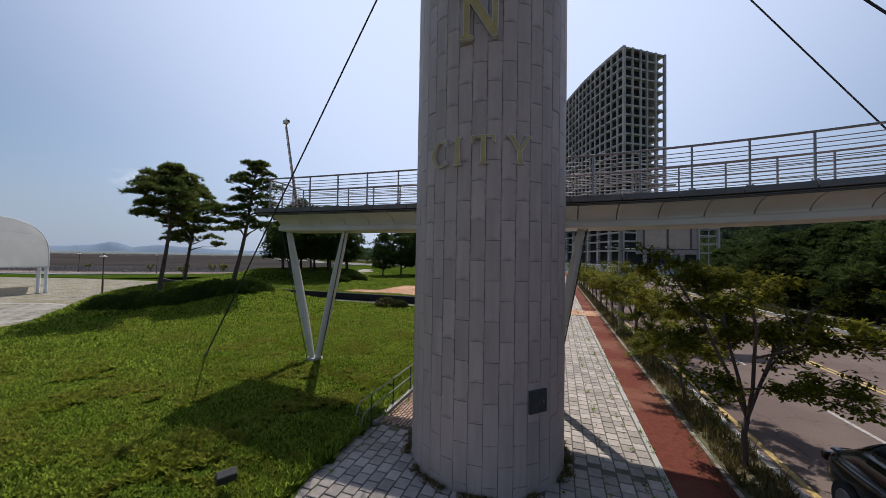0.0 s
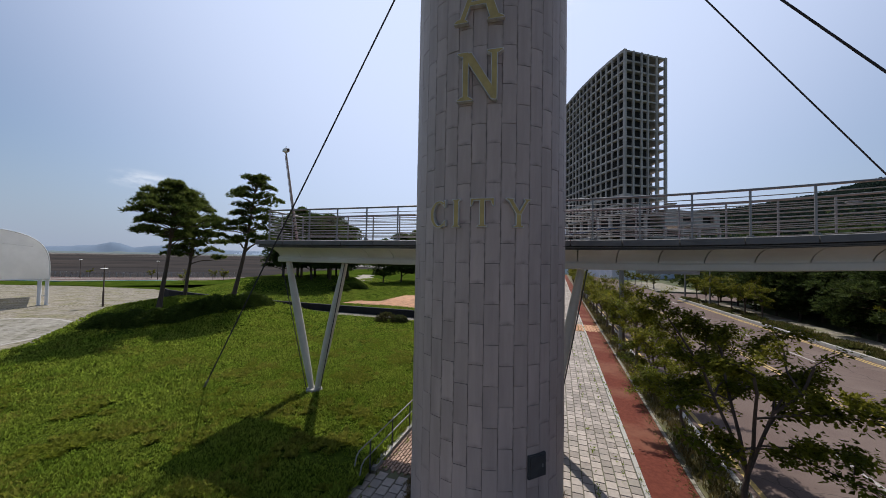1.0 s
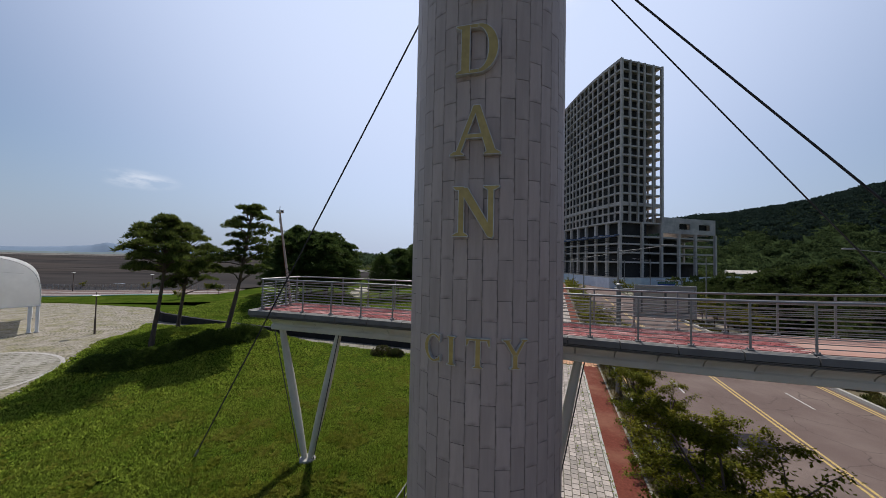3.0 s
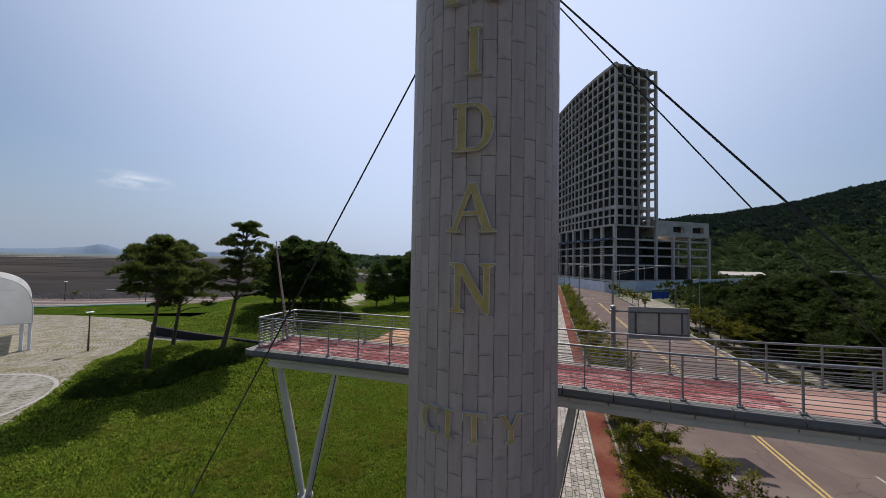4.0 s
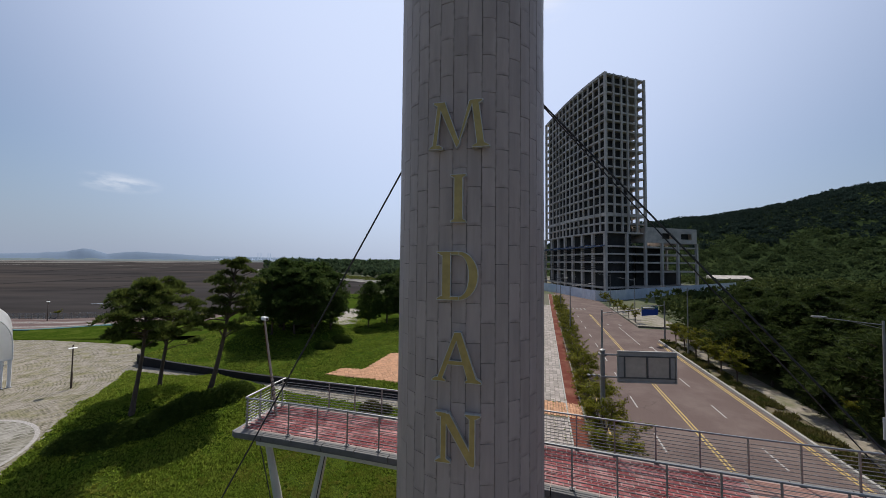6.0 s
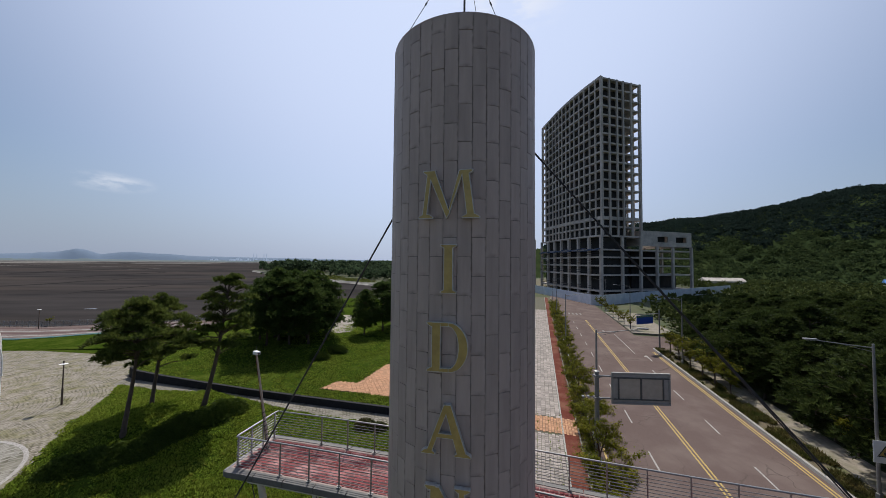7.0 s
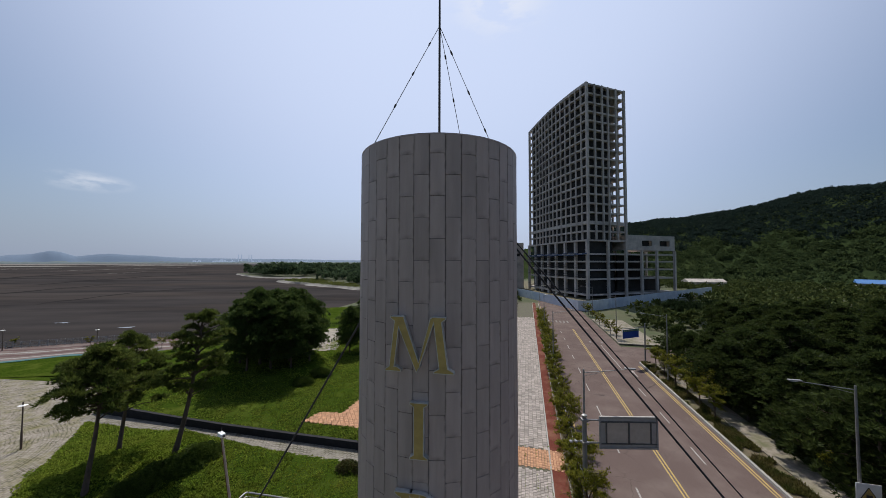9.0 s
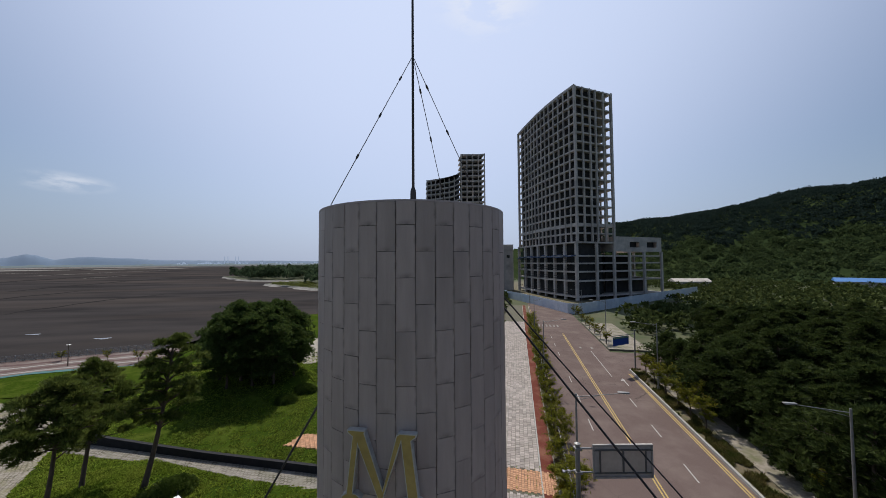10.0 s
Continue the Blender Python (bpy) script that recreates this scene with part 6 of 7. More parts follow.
def verge_sample(rng):
    u, v = rng.uniform(8, 66), rng.uniform(17.5, 19.3)
    if noise.noise(Vector((u * 0.5, v * 0.8, 6))) < -0.12:
        return None
    x, y, _ = road(u, v)
    return x, y, PAVE_Z - 0.02, rng.uniform(0.6, 1.5)


blades("verge_weeds", 8500, verge_sample, 5, 0.30, 0.08, M_VERGE, "leafy weeds and low shrubs on the verge", 0.8)


def joint_sample(rng):
    u, v = rng.uniform(2, 34), rng.choice((-6.75, -4.2, -2.05, -1.1, -0.4, 0.06)) + rng.gauss(0, 0.04)
    x, y, _ = road(u, v)
    if math.hypot(x - PX, y - PY) < PR:
        return None
    return x, y, PAVE_Z, rng.uniform(0.5, 1.4)


blades("joint_weeds", 700, joint_sample, 6, 0.10, 0.022, M_BLADE, "small weeds in the paving joints", 1.0)


def foot_sample(rng):
    a = rng.uniform(0, 2 * math.pi)
    if noise.noise(Vector((math.cos(a) * 2.5, math.sin(a) * 2.5, 8))) < -0.05:
        return None
    r = PR + 0.03 + abs(rng.gauss(0, 0.10))
    return PX + r * math.cos(a), PY + r * math.sin(a), PAVE_Z, rng.uniform(0.4, 1.2)


blades("foot_weeds", 900, foot_sample, 5, 0.10, 0.022, M_WEED, "dry weeds and litter round the pylon foot", 1.1)


def litter_sample(rng):
    u, v = rng.uniform(3, 60), 1.30 - abs(rng.gauss(0, 0.16))
    x, y, _ = road(u, v)
    return x, y, PAVE_Z + 0.003, rng.uniform(0.5, 1.3)


blades("lane_litter", 2600, litter_sample, 3, 0.05, 0.03, M_WEED, "fallen leaves along the edge of the red lane", 2.5)


# shrub bank on the mound
def shrub_mass(name, spots, leaves, size, material, label):
    rng = random.Random(leaves)
    verts, faces = [], []
    for i in range(leaves):
        x, y, z, rx, ry, h = rng.choice(spots)
        a, rr = rng.random() * 2 * math.pi, math.sqrt(rng.random())
        e = rng.random() ** 0.5
        px_, py_ = x + math.cos(a) * rr * rx, y + math.sin(a) * rr * ry
        c = Vector((px_, py_, lawn_z(px_, py_) + z + h * math.sqrt(max(0.05, 1 - rr * rr)) * e))
        tri_fan(verts, faces, c, Vector((math.cos(a) * rr, math.sin(a) * rr, 0.8)), 4, size * 1.3, size * 0.8, rng, 1.0)
    return tagged(link_mesh(name, mesh_from(name, verts, faces, material)), label, "shrubs", kind="stuff")


HEDGE = [(-23.4, 22.9), (-21.2, 23.5), (-19.6, 25.1), (-18.4, 27.3), (-17.4, 29.0), (-16.6, 30.6)]
bank = []
for i in range(44):
    k = i / 43 * (len(HEDGE) - 1)
    j = min(int(k), len(HEDGE) - 2)
    x, y = (HEDGE[j][c] + (HEDGE[j + 1][c] - HEDGE[j][c]) * (k - j) for c in (0, 1))
    bank.append((x + rng.uniform(-0.35, 0.35), y + rng.uniform(-0.35, 0.35), -0.1, 1.0 + 0.25 * math.sin(i * 2.1), 0.95, 0.58 + 0.012 * i + 0.2 * math.sin(i * 1.3)))
shrub_mass("shrub_bank", bank, 26000, 0.12, M_SHRUB, "dense dark green hedge of low shrubs on the mound")
cover = [(-24.0 + rng.uniform(-5, 5), 31 + rng.uniform(-3.5, 3), -0.05, 1.4, 1.1, 0.30) for i in range(26)]
shrub_mass("ground_cover", cover, 7000, 0.11, M_BLADE, "yellow-green ground cover on the mound")
M_RUSTLEAF = leafy("reddish leaves", (0.10, 0.075, 0.03), (0.06, 0.075, 0.025), trans=0.3, island=0.4)
shrub_mass("path_bush", [(-4.9, 29.2, -0.05, 1.0, 0.6, 0.8), (-3.7, 28.9, -0.05, 0.7, 0.5, 0.6)], 900, 0.12, M_RUSTLEAF, "small reddish bush beside the footpath")
for nm, x, y, r in (("grove_shrub", -14.6, 47.6, 0.9), ("grove_shrub", -13.2, 50.6, 1.0)):
    shrub_mass(nm, [(x, y, back_z(x, y) - 0.3, r * 1.6, r * 1.3, 1.0)], 3200, 0.2, M_SHRUB, "low green shrub at the edge of the grove")

# scrub at the far end of the pavement and small trees along the shore
pts = []
for i in range(140):
    u, v = rng.uniform(112, 200), rng.uniform(-40, -7.5)
    x, y, _ = road(u, v)
    if not inside((x, y), [(50, 230), (55, 150), (62, 110), (110, 140), (100, 240)]):
        pts.append((x, y, LAND_Z))
for i in range(60):
    x, y, _ = road(rng.uniform(88, 118), rng.uniform(-30, -8.5))
    if not inside((x, y), [(50, 230), (52, 190), (56, 158), (59.5, 117), (64, 115), (110, 140), (100, 240)]):
        pts.append((x, y, LAND_Z))
far_woods("roadside_scrub", pts, 2.6, M_WOODS, "green scrub beside the far road", fans=18)
for i, (x, y, s) in enumerate(((-57, 74, 0.55), (-50, 72, 0.6), (-45, 68, 0.7), (-47, 60, 0.55), (-66, 75, 0.5), (-80, 75, 0.5))):
    tagged(copy_at(kinds[i % 3], x, y, 0, rng.uniform(0, 6.2), s), "small young tree beside the promenade", group="small trees by the shore")


# ---- street furniture ----
M_GALV = mat("galvanised pole", (0.25, 0.25, 0.25), rough=0.5, metal=0.4, color2=(0.19, 0.185, 0.18), scale=3)
M_BROWNPOLE = mat("brown painted pole", (0.10, 0.065, 0.045), rough=0.6, color2=(0.07, 0.05, 0.035), scale=4)
M_LENS = mat("frosted lamp lens", (0.7, 0.7, 0.68), rough=0.35, color2=(0.6, 0.6, 0.58), scale=4)


def street_lamp(base, arm, group):
    """A tall lamp: tapered pole, bracket arm and flat head; arm: from pole top to head."""
    root = empty("street_lamp", pose(*base), "tall grey street lamp with one bracket arm", "street lamp", group)
    bm = bmesh.new()
    add_tube(bm, [(0, 0, PAVE_Z), (0, 0, 4.5), (0, 0, 9.55)], [0.10, 0.085, 0.06], 10)
    part("pole", bm, M_GALV, root, smooth=True)
    bm = bmesh.new()
    add_box(bm, 0, 0, PAVE_Z + 0.02, 0.42, 0.42, 0.04)
    add_box(bm, 0, 0, PAVE_Z + 0.35, 0.24, 0.24, 0.6, bevel=0.03)
    part("base_plate", bm, M_GALV, root)
    a = Vector(arm)
    bm = bmesh.new()
    add_tube(bm, [(0, 0, 9.3), Vector((0, 0, 9.35)) + a * 0.35, Vector((0, 0, 9.45)) + a * 0.9], [0.035, 0.03, 0.025], 8)
    add_tube(bm, [(0, 0, 9.05), Vector((0, 0, 9.2)) + a * 0.25, Vector((0, 0, 9.36)) + a * 0.5], 0.018, 6)
    part("arm", bm, M_GALV, root, smooth=True)
    rz = math.atan2(a.y, a.x)
    c = Vector((0, 0, 9.5)) + a
    bm = bmesh.new()
    add_box(bm, 0, 0, 0, 0.75, 0.26, 0.10, bevel=0.045)
    head = part("head", bm, M_GALV, root, "flat grey lamp head", smooth=True, matrix=Matrix.Translation(c) @ Matrix.Rotation(rz, 4, "Z"))
    bm = bmesh.new()
    add_box(bm, 0.05, 0, -0.055, 0.5, 0.18, 0.02)
    part("lens", bm, M_LENS, head)
    return root


glamp = "street lamps along the road"
l0 = street_lamp((12.89, 24.1, 0.0), (2.95, -0.95, 0.3), glamp)
l1 = street_lamp((28.5, 19.6, 0.0), (-3.05, 0.95, 0.15), glamp)
for k in (1, 2, 3):
    x, y, _ = road(26.2 + 29.6 * k, 2.1)
    copy_thing(l0, pose(x, y, 0))
    x, y, _ = road(27.0 + 29.4 * k, 18.3)
    copy_thing(l1, pose(x, y, 0))


def sign_gantry():
    root = empty("road_sign_gantry", pose(12.03, 22.42, 0), "back of a grey overhead road sign on a stout pole", "road sign")
    bm = bmesh.new()
    add_tube(bm, [(0, 0, PAVE_Z), (0, 0, 7.0)], [0.16, 0.14], 14)
    part("pole", bm, M_GREYPAINT, root, smooth=True)
    bm = bmesh.new()
    add_tube(bm, [(0, 0, 7.0), (0, 0, 7.04), (0, 0, 7.12)], [0.19, 0.19, 0.04], 14)
    part("cap", bm, M_GALV, root, smooth=True)
    ux, uy = 0.994, -0.105
    for z in (6.72, 5.22):
        bm = bmesh.new()
        add_tube(bm, [(0, 0, z), (ux * 4.6, uy * 4.6 - 0.10, z)], 0.06, 8)
        part("arm", bm, M_GALV, root, smooth=True)
        bm = bmesh.new()
        add_box(bm, 0, 0, z, 0.42, 0.42, 0.16, bevel=0.02)
        part("clamp", bm, M_GALV, root)
    m = Matrix.Translation((0.9, -0.22, 4.92)) @ Matrix.Rotation(math.atan2(uy, ux), 4, "Z")
    bm = bmesh.new()
    add_box(bm, 1.93, 0, 1.06, 3.86, 0.06, 2.12)
    panel = part("panel", bm, mat("pale grey panel", (0.42, 0.39, 0.36), rough=0.7, color2=(0.34, 0.315, 0.29), scale=2), root, "plain grey panel seen from behind", matrix=m)
    M_INRIB = mat("dark inner rib", (0.11, 0.105, 0.10), rough=0.6, color2=(0.08, 0.077, 0.073), scale=4)
    M_RIBS = mat("dull alloy rib", (0.33, 0.315, 0.30), rough=0.6, metal=0.1, color2=(0.27, 0.26, 0.245), scale=4)
    for x0, x1, z0, z1 in ((0, 3.86, 0.0, 0.12), (0, 3.86, 2.0, 2.12), (0, 3.86, 1.72, 1.8), (0, 3.86, 0.3, 0.36), (0.0, 0.1, 0.12, 2.0), (3.76, 3.86, 0.12, 2.0), (0.42, 0.5, 0.36, 1.72), (1.9, 2.0, 0.36, 1.72), (3.36, 3.44, 0.36, 1.72)):
        bm = bmesh.new()
        add_box(bm, (x0 + x1) / 2, -0.07, (z0 + z1) / 2, x1 - x0, 0.08, z1 - z0, bevel=0.008)
        part("rib", bm, M_RIBS if z1 - z0 > 1.5 or x1 - x0 > 3 and z1 - z0 > 0.1 else M_INRIB, panel)
    M_PANELBACK = mat("pale panel back", (0.50, 0.43, 0.355), rough=0.8, metal=0.0, color2=(0.41, 0.35, 0.29), scale=1.5)
    for x0, x1 in ((0.5, 1.9), (2.0, 3.36)):
        bm = bmesh.new()
        add_box(bm, (x0 + x1) / 2, -0.036, 1.04, x1 - x0, 0.012, 1.34)
        part("panel_back", bm, M_PANELBACK, panel)
    # small lamp boxes on a side bracket
    bm = bmesh.new()
    add_tube(bm, [(0, 0, 5.3), (-0.9, 0.1, 5.3)], 0.03, 6)
    part("side_bracket", bm, M_GALV, root, smooth=True)
    for x in (-0.95, -0.6):
        bm = bmesh.new()
        add_box(bm, x, 0.02, 5.32, 0.14, 0.24, 0.11, bevel=0.02)
        part("camera_box", bm, M_GALV, root, "small grey camera box")


sign_gantry()


def blue_sign():
    root = empty("direction_sign", pose(42.2, 58.0, 0), "blue overhead direction sign with pale lettering bars", "road sign")
    bm = bmesh.new()
    add_tube(bm, [(0, 0, LAND_Z), (0, 0, 6.3)], [0.14, 0.11], 12)
    part("pole", bm, M_GREYPAINT, root, smooth=True)
    bm = bmesh.new()
    add_tube(bm, [(0, 0, 5.6), (-5.6, -1.9, 5.7)], 0.06, 8)
    part("arm", bm, M_GREYPAINT, root, smooth=True)
    rz = math.atan2(1.0, 3.0)
    m = Matrix.Translation((-3.6, -1.35, 4.75)) @ Matrix.Rotation(rz, 4, "Z")
    bm = bmesh.new()
    add_box(bm, 0, 0, 0, 4.0, 0.08, 1.5, bevel=0.02)
    panel = part("panel", bm, M_BLUE, root, "deep blue panel", matrix=m)
    M_GREENBAND = mat("green sign band", (0.02, 0.16, 0.09), rough=0.5, color2=(0.02, 0.12, 0.07), scale=3)
    bm = bmesh.new()
    add_box(bm, 0, -0.045, 0.56, 3.96, 0.02, 0.36)
    part("band", bm, M_GREENBAND, panel)
    for k in range(7):
        bm = bmesh.new()
        add_box(bm, -1.6 + k * 0.53, -0.06, 0.55, 0.3, 0.012, 0.16)
        part("letter_bar", bm, M_LINE, panel)


blue_sign()


def warning_sign():
    root = empty("warning_sign", pose(28.42, 19.42, 3.0), "white square warning sign with a yellow triangle on a lamp pole", "road sign")
    m = Matrix.Rotation(-0.35, 4, "Z")
    bm = bmesh.new()
    add_box(bm, 0.25, -0.06, 0, 1.25, 0.03, 1.35, bevel=0.01)
    p = part("panel", bm, M_WHITE, root, matrix=m)
    for nm, s, material, y in (("triangle_border", 0.46, M_DARK, -0.08), ("triangle", 0.36, M_YELLOW, -0.09)):
        bm = bmesh.new()
        pts = [(-s, -s * 0.75), (s, -s * 0.75), (0, s * 0.95)]
        f = [bm.verts.new((x + 0.25, y, z + 0.05)) for x, z in pts]
        b = [bm.verts.new((x + 0.25, y + 0.008, z + 0.05)) for x, z in pts]
        bm.faces.new(f)
        bm.faces.new(b[::-1])
        for i in range(3):
            bm.faces.new((f[i], b[i], b[(i + 1) % 3], f[(i + 1) % 3]))
        part(nm, bm, material, p)
    bm = bmesh.new()
    add_box(bm, 0.25, -0.105, -0.08, 0.3, 0.01, 0.16)
    part("symbol", bm, M_DARK, p)
    bm = bmesh.new()
    add_box(bm, 0.08, 0.02, 0, 0.2, 0.14, 0.1)
    part("clamp", bm, M_GALV, root, matrix=m)


warning_sign()


def plaza_lamp(x, y, z=0.0, h=4.25, group="plaza lamps"):
    root = empty("plaza_lamp", pose(x, y, z), "slim brown lamp post with a round white cap", "lamp post", group)
    bm = bmesh.new()
    add_tube(bm, [(0, 0, 0), (0, 0, 1.6), (0, 0, 1.65), (0, 0, h)], [0.085, 0.08, 0.055, 0.05], 10)
    part("pole", bm, M_BROWNPOLE, root, smooth=True)
    bm = bmesh.new()
    add_tube(bm, [(0, 0, h - 0.32), (0, 0, h - 0.26), (0, 0, h - 0.2)], [0.10, 0.34, 0.08], 20)
    part("cap", bm, M_WHITE, root, "flat white disc", smooth=True)
    bm = bmesh.new()
    add_tube(bm, [(0, 0, h - 0.25), (0, 0, h + 0.05)], [0.06, 0.05], 10)
    part("finial", bm, M_BROWNPOLE, root, smooth=True)
    return root


pl = plaza_lamp(-35.6, 34.8)
for x, y in ((-61.1, 70.9), (-78.5, 71.6), (-96, 71.8)):
    copy_thing(pl, pose(x, y, 0))


def shore_railing():
    root = empty("shore_railing", None, "pale railing along the promenade edge", "railing")
    xs = [-112 + 1.25 * k for k in range(49)]

    def line_y(x):
        return 74.2 + 0.31 * max(0.0, x + 79)
    bm = bmesh.new()
    add_box(bm, 0, 0, 0.6, 0.13, 0.13, 1.2, bevel=0.02)
    me = bpy.data.meshes.new("post")
    bm.to_mesh(me)
    bm.free()
    me.materials.append(M_KERB)
    for x in xs:
        link_mesh("post", me, root, loc=pose(x, line_y(x), 0.04))
    for z in (0.35, 0.62, 0.9, 1.15):
        bm = bmesh.new()
        add_tube(bm, [(x, line_y(x), z) for x in (xs[0], -79.0, xs[-1])], 0.05, 6)
        part("rail", bm, M_GALV, root)
    bm = bmesh.new()
    add_prism(bm, [(x, line_y(x) + 0.15) for x in (xs[0], -79.0, xs[-1])] + [(x, line_y(x) + 1.3) for x in (xs[-1], -79.0, xs[0])], -1.9, 0.1)
    part("sea_wall", bm, M_DARKSTONE, root, "dark sea wall")


shore_railing()


# ---- white tensile canopy on the plaza ----
M_MEMBRANE = leafy("translucent white membrane", (0.82, 0.82, 0.82), (0.74, 0.74, 0.74), trans=0.65, island=0.0, rough=0.6)


def canopy():
    root = empty("membrane_canopy", None, "white arched membrane canopy with a closed gable on thin white legs", "canopy")
    e0 = Vector((-41.7, 35.1, 0))
    side = Vector((-0.64, -0.77, 0)).normalized()
    back = Vector((-0.77, 0.64, 0)).normalized()
    half, hem, rise_, depth, power = 7.0, 2.75, 5.2, 12.0, 2 / 3.5
    n = 40

    def arch(j, inset=0.0):
        """A point of the arched section: metres along the side and height."""
        c, d = math.cos(math.pi * j / n), math.sin(math.pi * j / n)
        return half - math.copysign(abs(c) ** power, c) * (half - inset), hem + max(0.0, d) ** power * (rise_ - inset)

    def at(s, z, k):
        p = e0 + side * s + back * k
        return Vector((p.x, p.y, z))
    bm = bmesh.new()
    rows = [[bm.verts.new(at(*arch(j), depth * i / 8)) for j in range(n + 1)] for i in range(9)]
    for p, q_ in zip(rows, rows[1:]):
        for j in range(n):
            bm.faces.new((p[j], p[j + 1], q_[j + 1], q_[j]))
    bmesh.ops.solidify(bm, geom=bm.faces[:], thickness=0.05)
    part("roof_membrane", bm, M_MEMBRANE, root, "taut white fabric", smooth=True)
    for k0, sign in ((0.12, -1), (depth - 0.12, 1)):
        bm = bmesh.new()
        rows = []
        for i in range(7):
            f = i / 6
            rows.append([])
            for j in range(n + 1):
                s, z = arch(j, 0.04)
                rows[-1].append(bm.verts.new(at(s, hem + (z - hem) * f, k0 + sign * 0.35 * math.sin(math.pi * f) * math.sin(math.pi * j / n))))
        for p, q_ in zip(rows, rows[1:]):
            for j in range(n):
                if (p[j].co - q_[j].co).length + (p[j + 1].co - q_[j + 1].co).length > 1e-4:
                    bm.faces.new((p[j], p[j + 1], q_[j + 1], q_[j]))
        part("gable_membrane", bm, M_MEMBRANE, root, smooth=True)
    # seams and hem tubes
    for name, pts, r in (("rim_tube", [at(*arch(j), 0.0) for j in range(n + 1)], 0.05),
                         ("seam", [at(1.2 + 0.58 * i, 6.15 + 0.5 * math.sin(math.pi * i / 20), -0.28) for i in range(21)], 0.025),
                         ("hem_tube", [at(0.0, hem, 0.0), at(2 * half, hem, 0.0)], 0.06),
                         ("hem_tube", [at(0.0, hem, 0.0), at(0.0, hem, depth)], 0.06),
                         ("hem_tube", [at(2 * half, hem, 0.0), at(2 * half, hem, depth)], 0.06)):
        bm = bmesh.new()
        add_tube(bm, pts, r, 8)
        part(name, bm, M_WHITE, root, smooth=True)
    for s in (0.14, 2 * half - 0.14):
        for k in (0.1, depth - 0.1):
            for d in (0.0, 0.52):
                p = at(s + (d if s < half else -d), 0, k)
                bm = bmesh.new()
                add_tube(bm, [p, (p.x, p.y, hem + 0.02)], 0.14, 12)
                leg_ = part("leg", bm, M_WHITE, root, smooth=True)
                bm = bmesh.new()
                add_box(bm, p.x, p.y, 0.02, 0.42, 0.42, 0.04, rz=0.7)
                part("foot_plate", bm, M_GALV, leg_)


canopy()


# ---- parked car ----
def car():
    M_CARPAINT = mat("dark blue-grey car paint", (0.012, 0.016, 0.022), rough=0.18, color2=(0.015, 0.02, 0.027), scale=2, spec=0.6)
    M_GLASS = mat("dark car glass", (0.01, 0.012, 0.013), rough=0.05, color2=(0.012, 0.014, 0.015), scale=1, spec=0.8)
    M_TYRE = mat("tyre rubber", (0.02, 0.02, 0.02), rough=0.9, color2=(0.03, 0.03, 0.03), scale=8)
    M_LAMPG = mat("dark tail lamp", (0.03, 0.01, 0.01), rough=0.2, color2=(0.025, 0.01, 0.01), scale=4)
    rz = -math.atan2(UX, UY)
    root = empty("car", Matrix.Translation((*road(6.6, 4.02)[:2], ROAD_Z)) @ Matrix.Rotation(rz, 4, "Z") @ Matrix.Diagonal((1, 1, 1.12, 1)), "dark blue-grey car parked at the roadside", "car")
    # stations along y: (y, half width, sill z, belt z, roof z or None, roof half width)
    st = [(-2.2, 0.70, 0.35, 0.72), (-2.05, 0.84, 0.25, 0.86), (-1.4, 0.90, 0.22, 0.95), (-0.6, 0.91, 0.22, 0.98), (0.6, 0.91, 0.22, 0.99), (1.4, 0.90, 0.22, 1.0), (1.95, 0.86, 0.26, 0.98), (2.15, 0.74, 0.36, 0.86)]
    bm = bmesh.new()
    rings = []
    for y, w, z0, z1 in st:
        prof = [(-w * 0.92, z0), (-w, z0 + 0.18), (-w, z1 - 0.16), (-w * 0.93, z1), (0, z1 + 0.03), (w * 0.93, z1), (w, z1 - 0.16), (w, z0 + 0.18), (w * 0.92, z0)]
        rings.append([bm.verts.new((x, y, z)) for x, z in prof])
    for a, b in zip(rings, rings[1:]):
        for k in range(9):
            bm.faces.new((a[k], a[(k + 1) % 9], b[(k + 1) % 9], b[k]))
    bm.faces.new(rings[0])
    bm.faces.new(rings[-1][::-1])
    body = part("body", bm, M_CARPAINT, root, smooth=True)
    sub_mod = body.modifiers.new("round", "SUBSURF")
    sub_mod.levels = sub_mod.render_levels = 2
    # cabin: a rounded shell, and glass set 8 mm proud of it
    def top_at(y):
        f = min(max((y + 1.30) / 0.85, 0), 1) if y < 0.3 else min(max((2.0 - y) / 0.85, 0), 1)
        return 0.06 + 0.46 * f * f * (3 - 2 * f) + 0.03 * math.cos(y - 0.3)

    def shell(y0, y1, t0, t1, grow=0.0, ny=14, nt=16):
        bm = bmesh.new()
        rows = []
        for i in range(ny + 1):
            y = y0 + (y1 - y0) * i / ny
            h = top_at(y) + grow
            w = 0.82 - 0.04 * abs(y - 0.3) + grow
            row = []
            for j in range(nt + 1):
                t = radians(t0 + (t1 - t0) * j / nt)
                cx, cz = math.cos(t), math.sin(t)
                row.append(bm.verts.new((w * math.copysign(abs(cx) ** 0.62, cx) * (1 - 0.14 * cz), y, 0.94 + h * abs(cz) ** 0.62)))
            rows.append(row)
        for p, q_ in zip(rows, rows[1:]):
            for k in range(nt):
                bm.faces.new((p[k], p[k + 1], q_[k + 1], q_[k]))
        return bm
    part("roof", shell(-1.30, 2.02, 0, 180, ny=30, nt=28), M_CARPAINT, root, smooth=True)
    part("rear_window", shell(1.22, 1.90, 30, 150, 0.008), M_GLASS, root, "dark reflecting rear window", smooth=True)
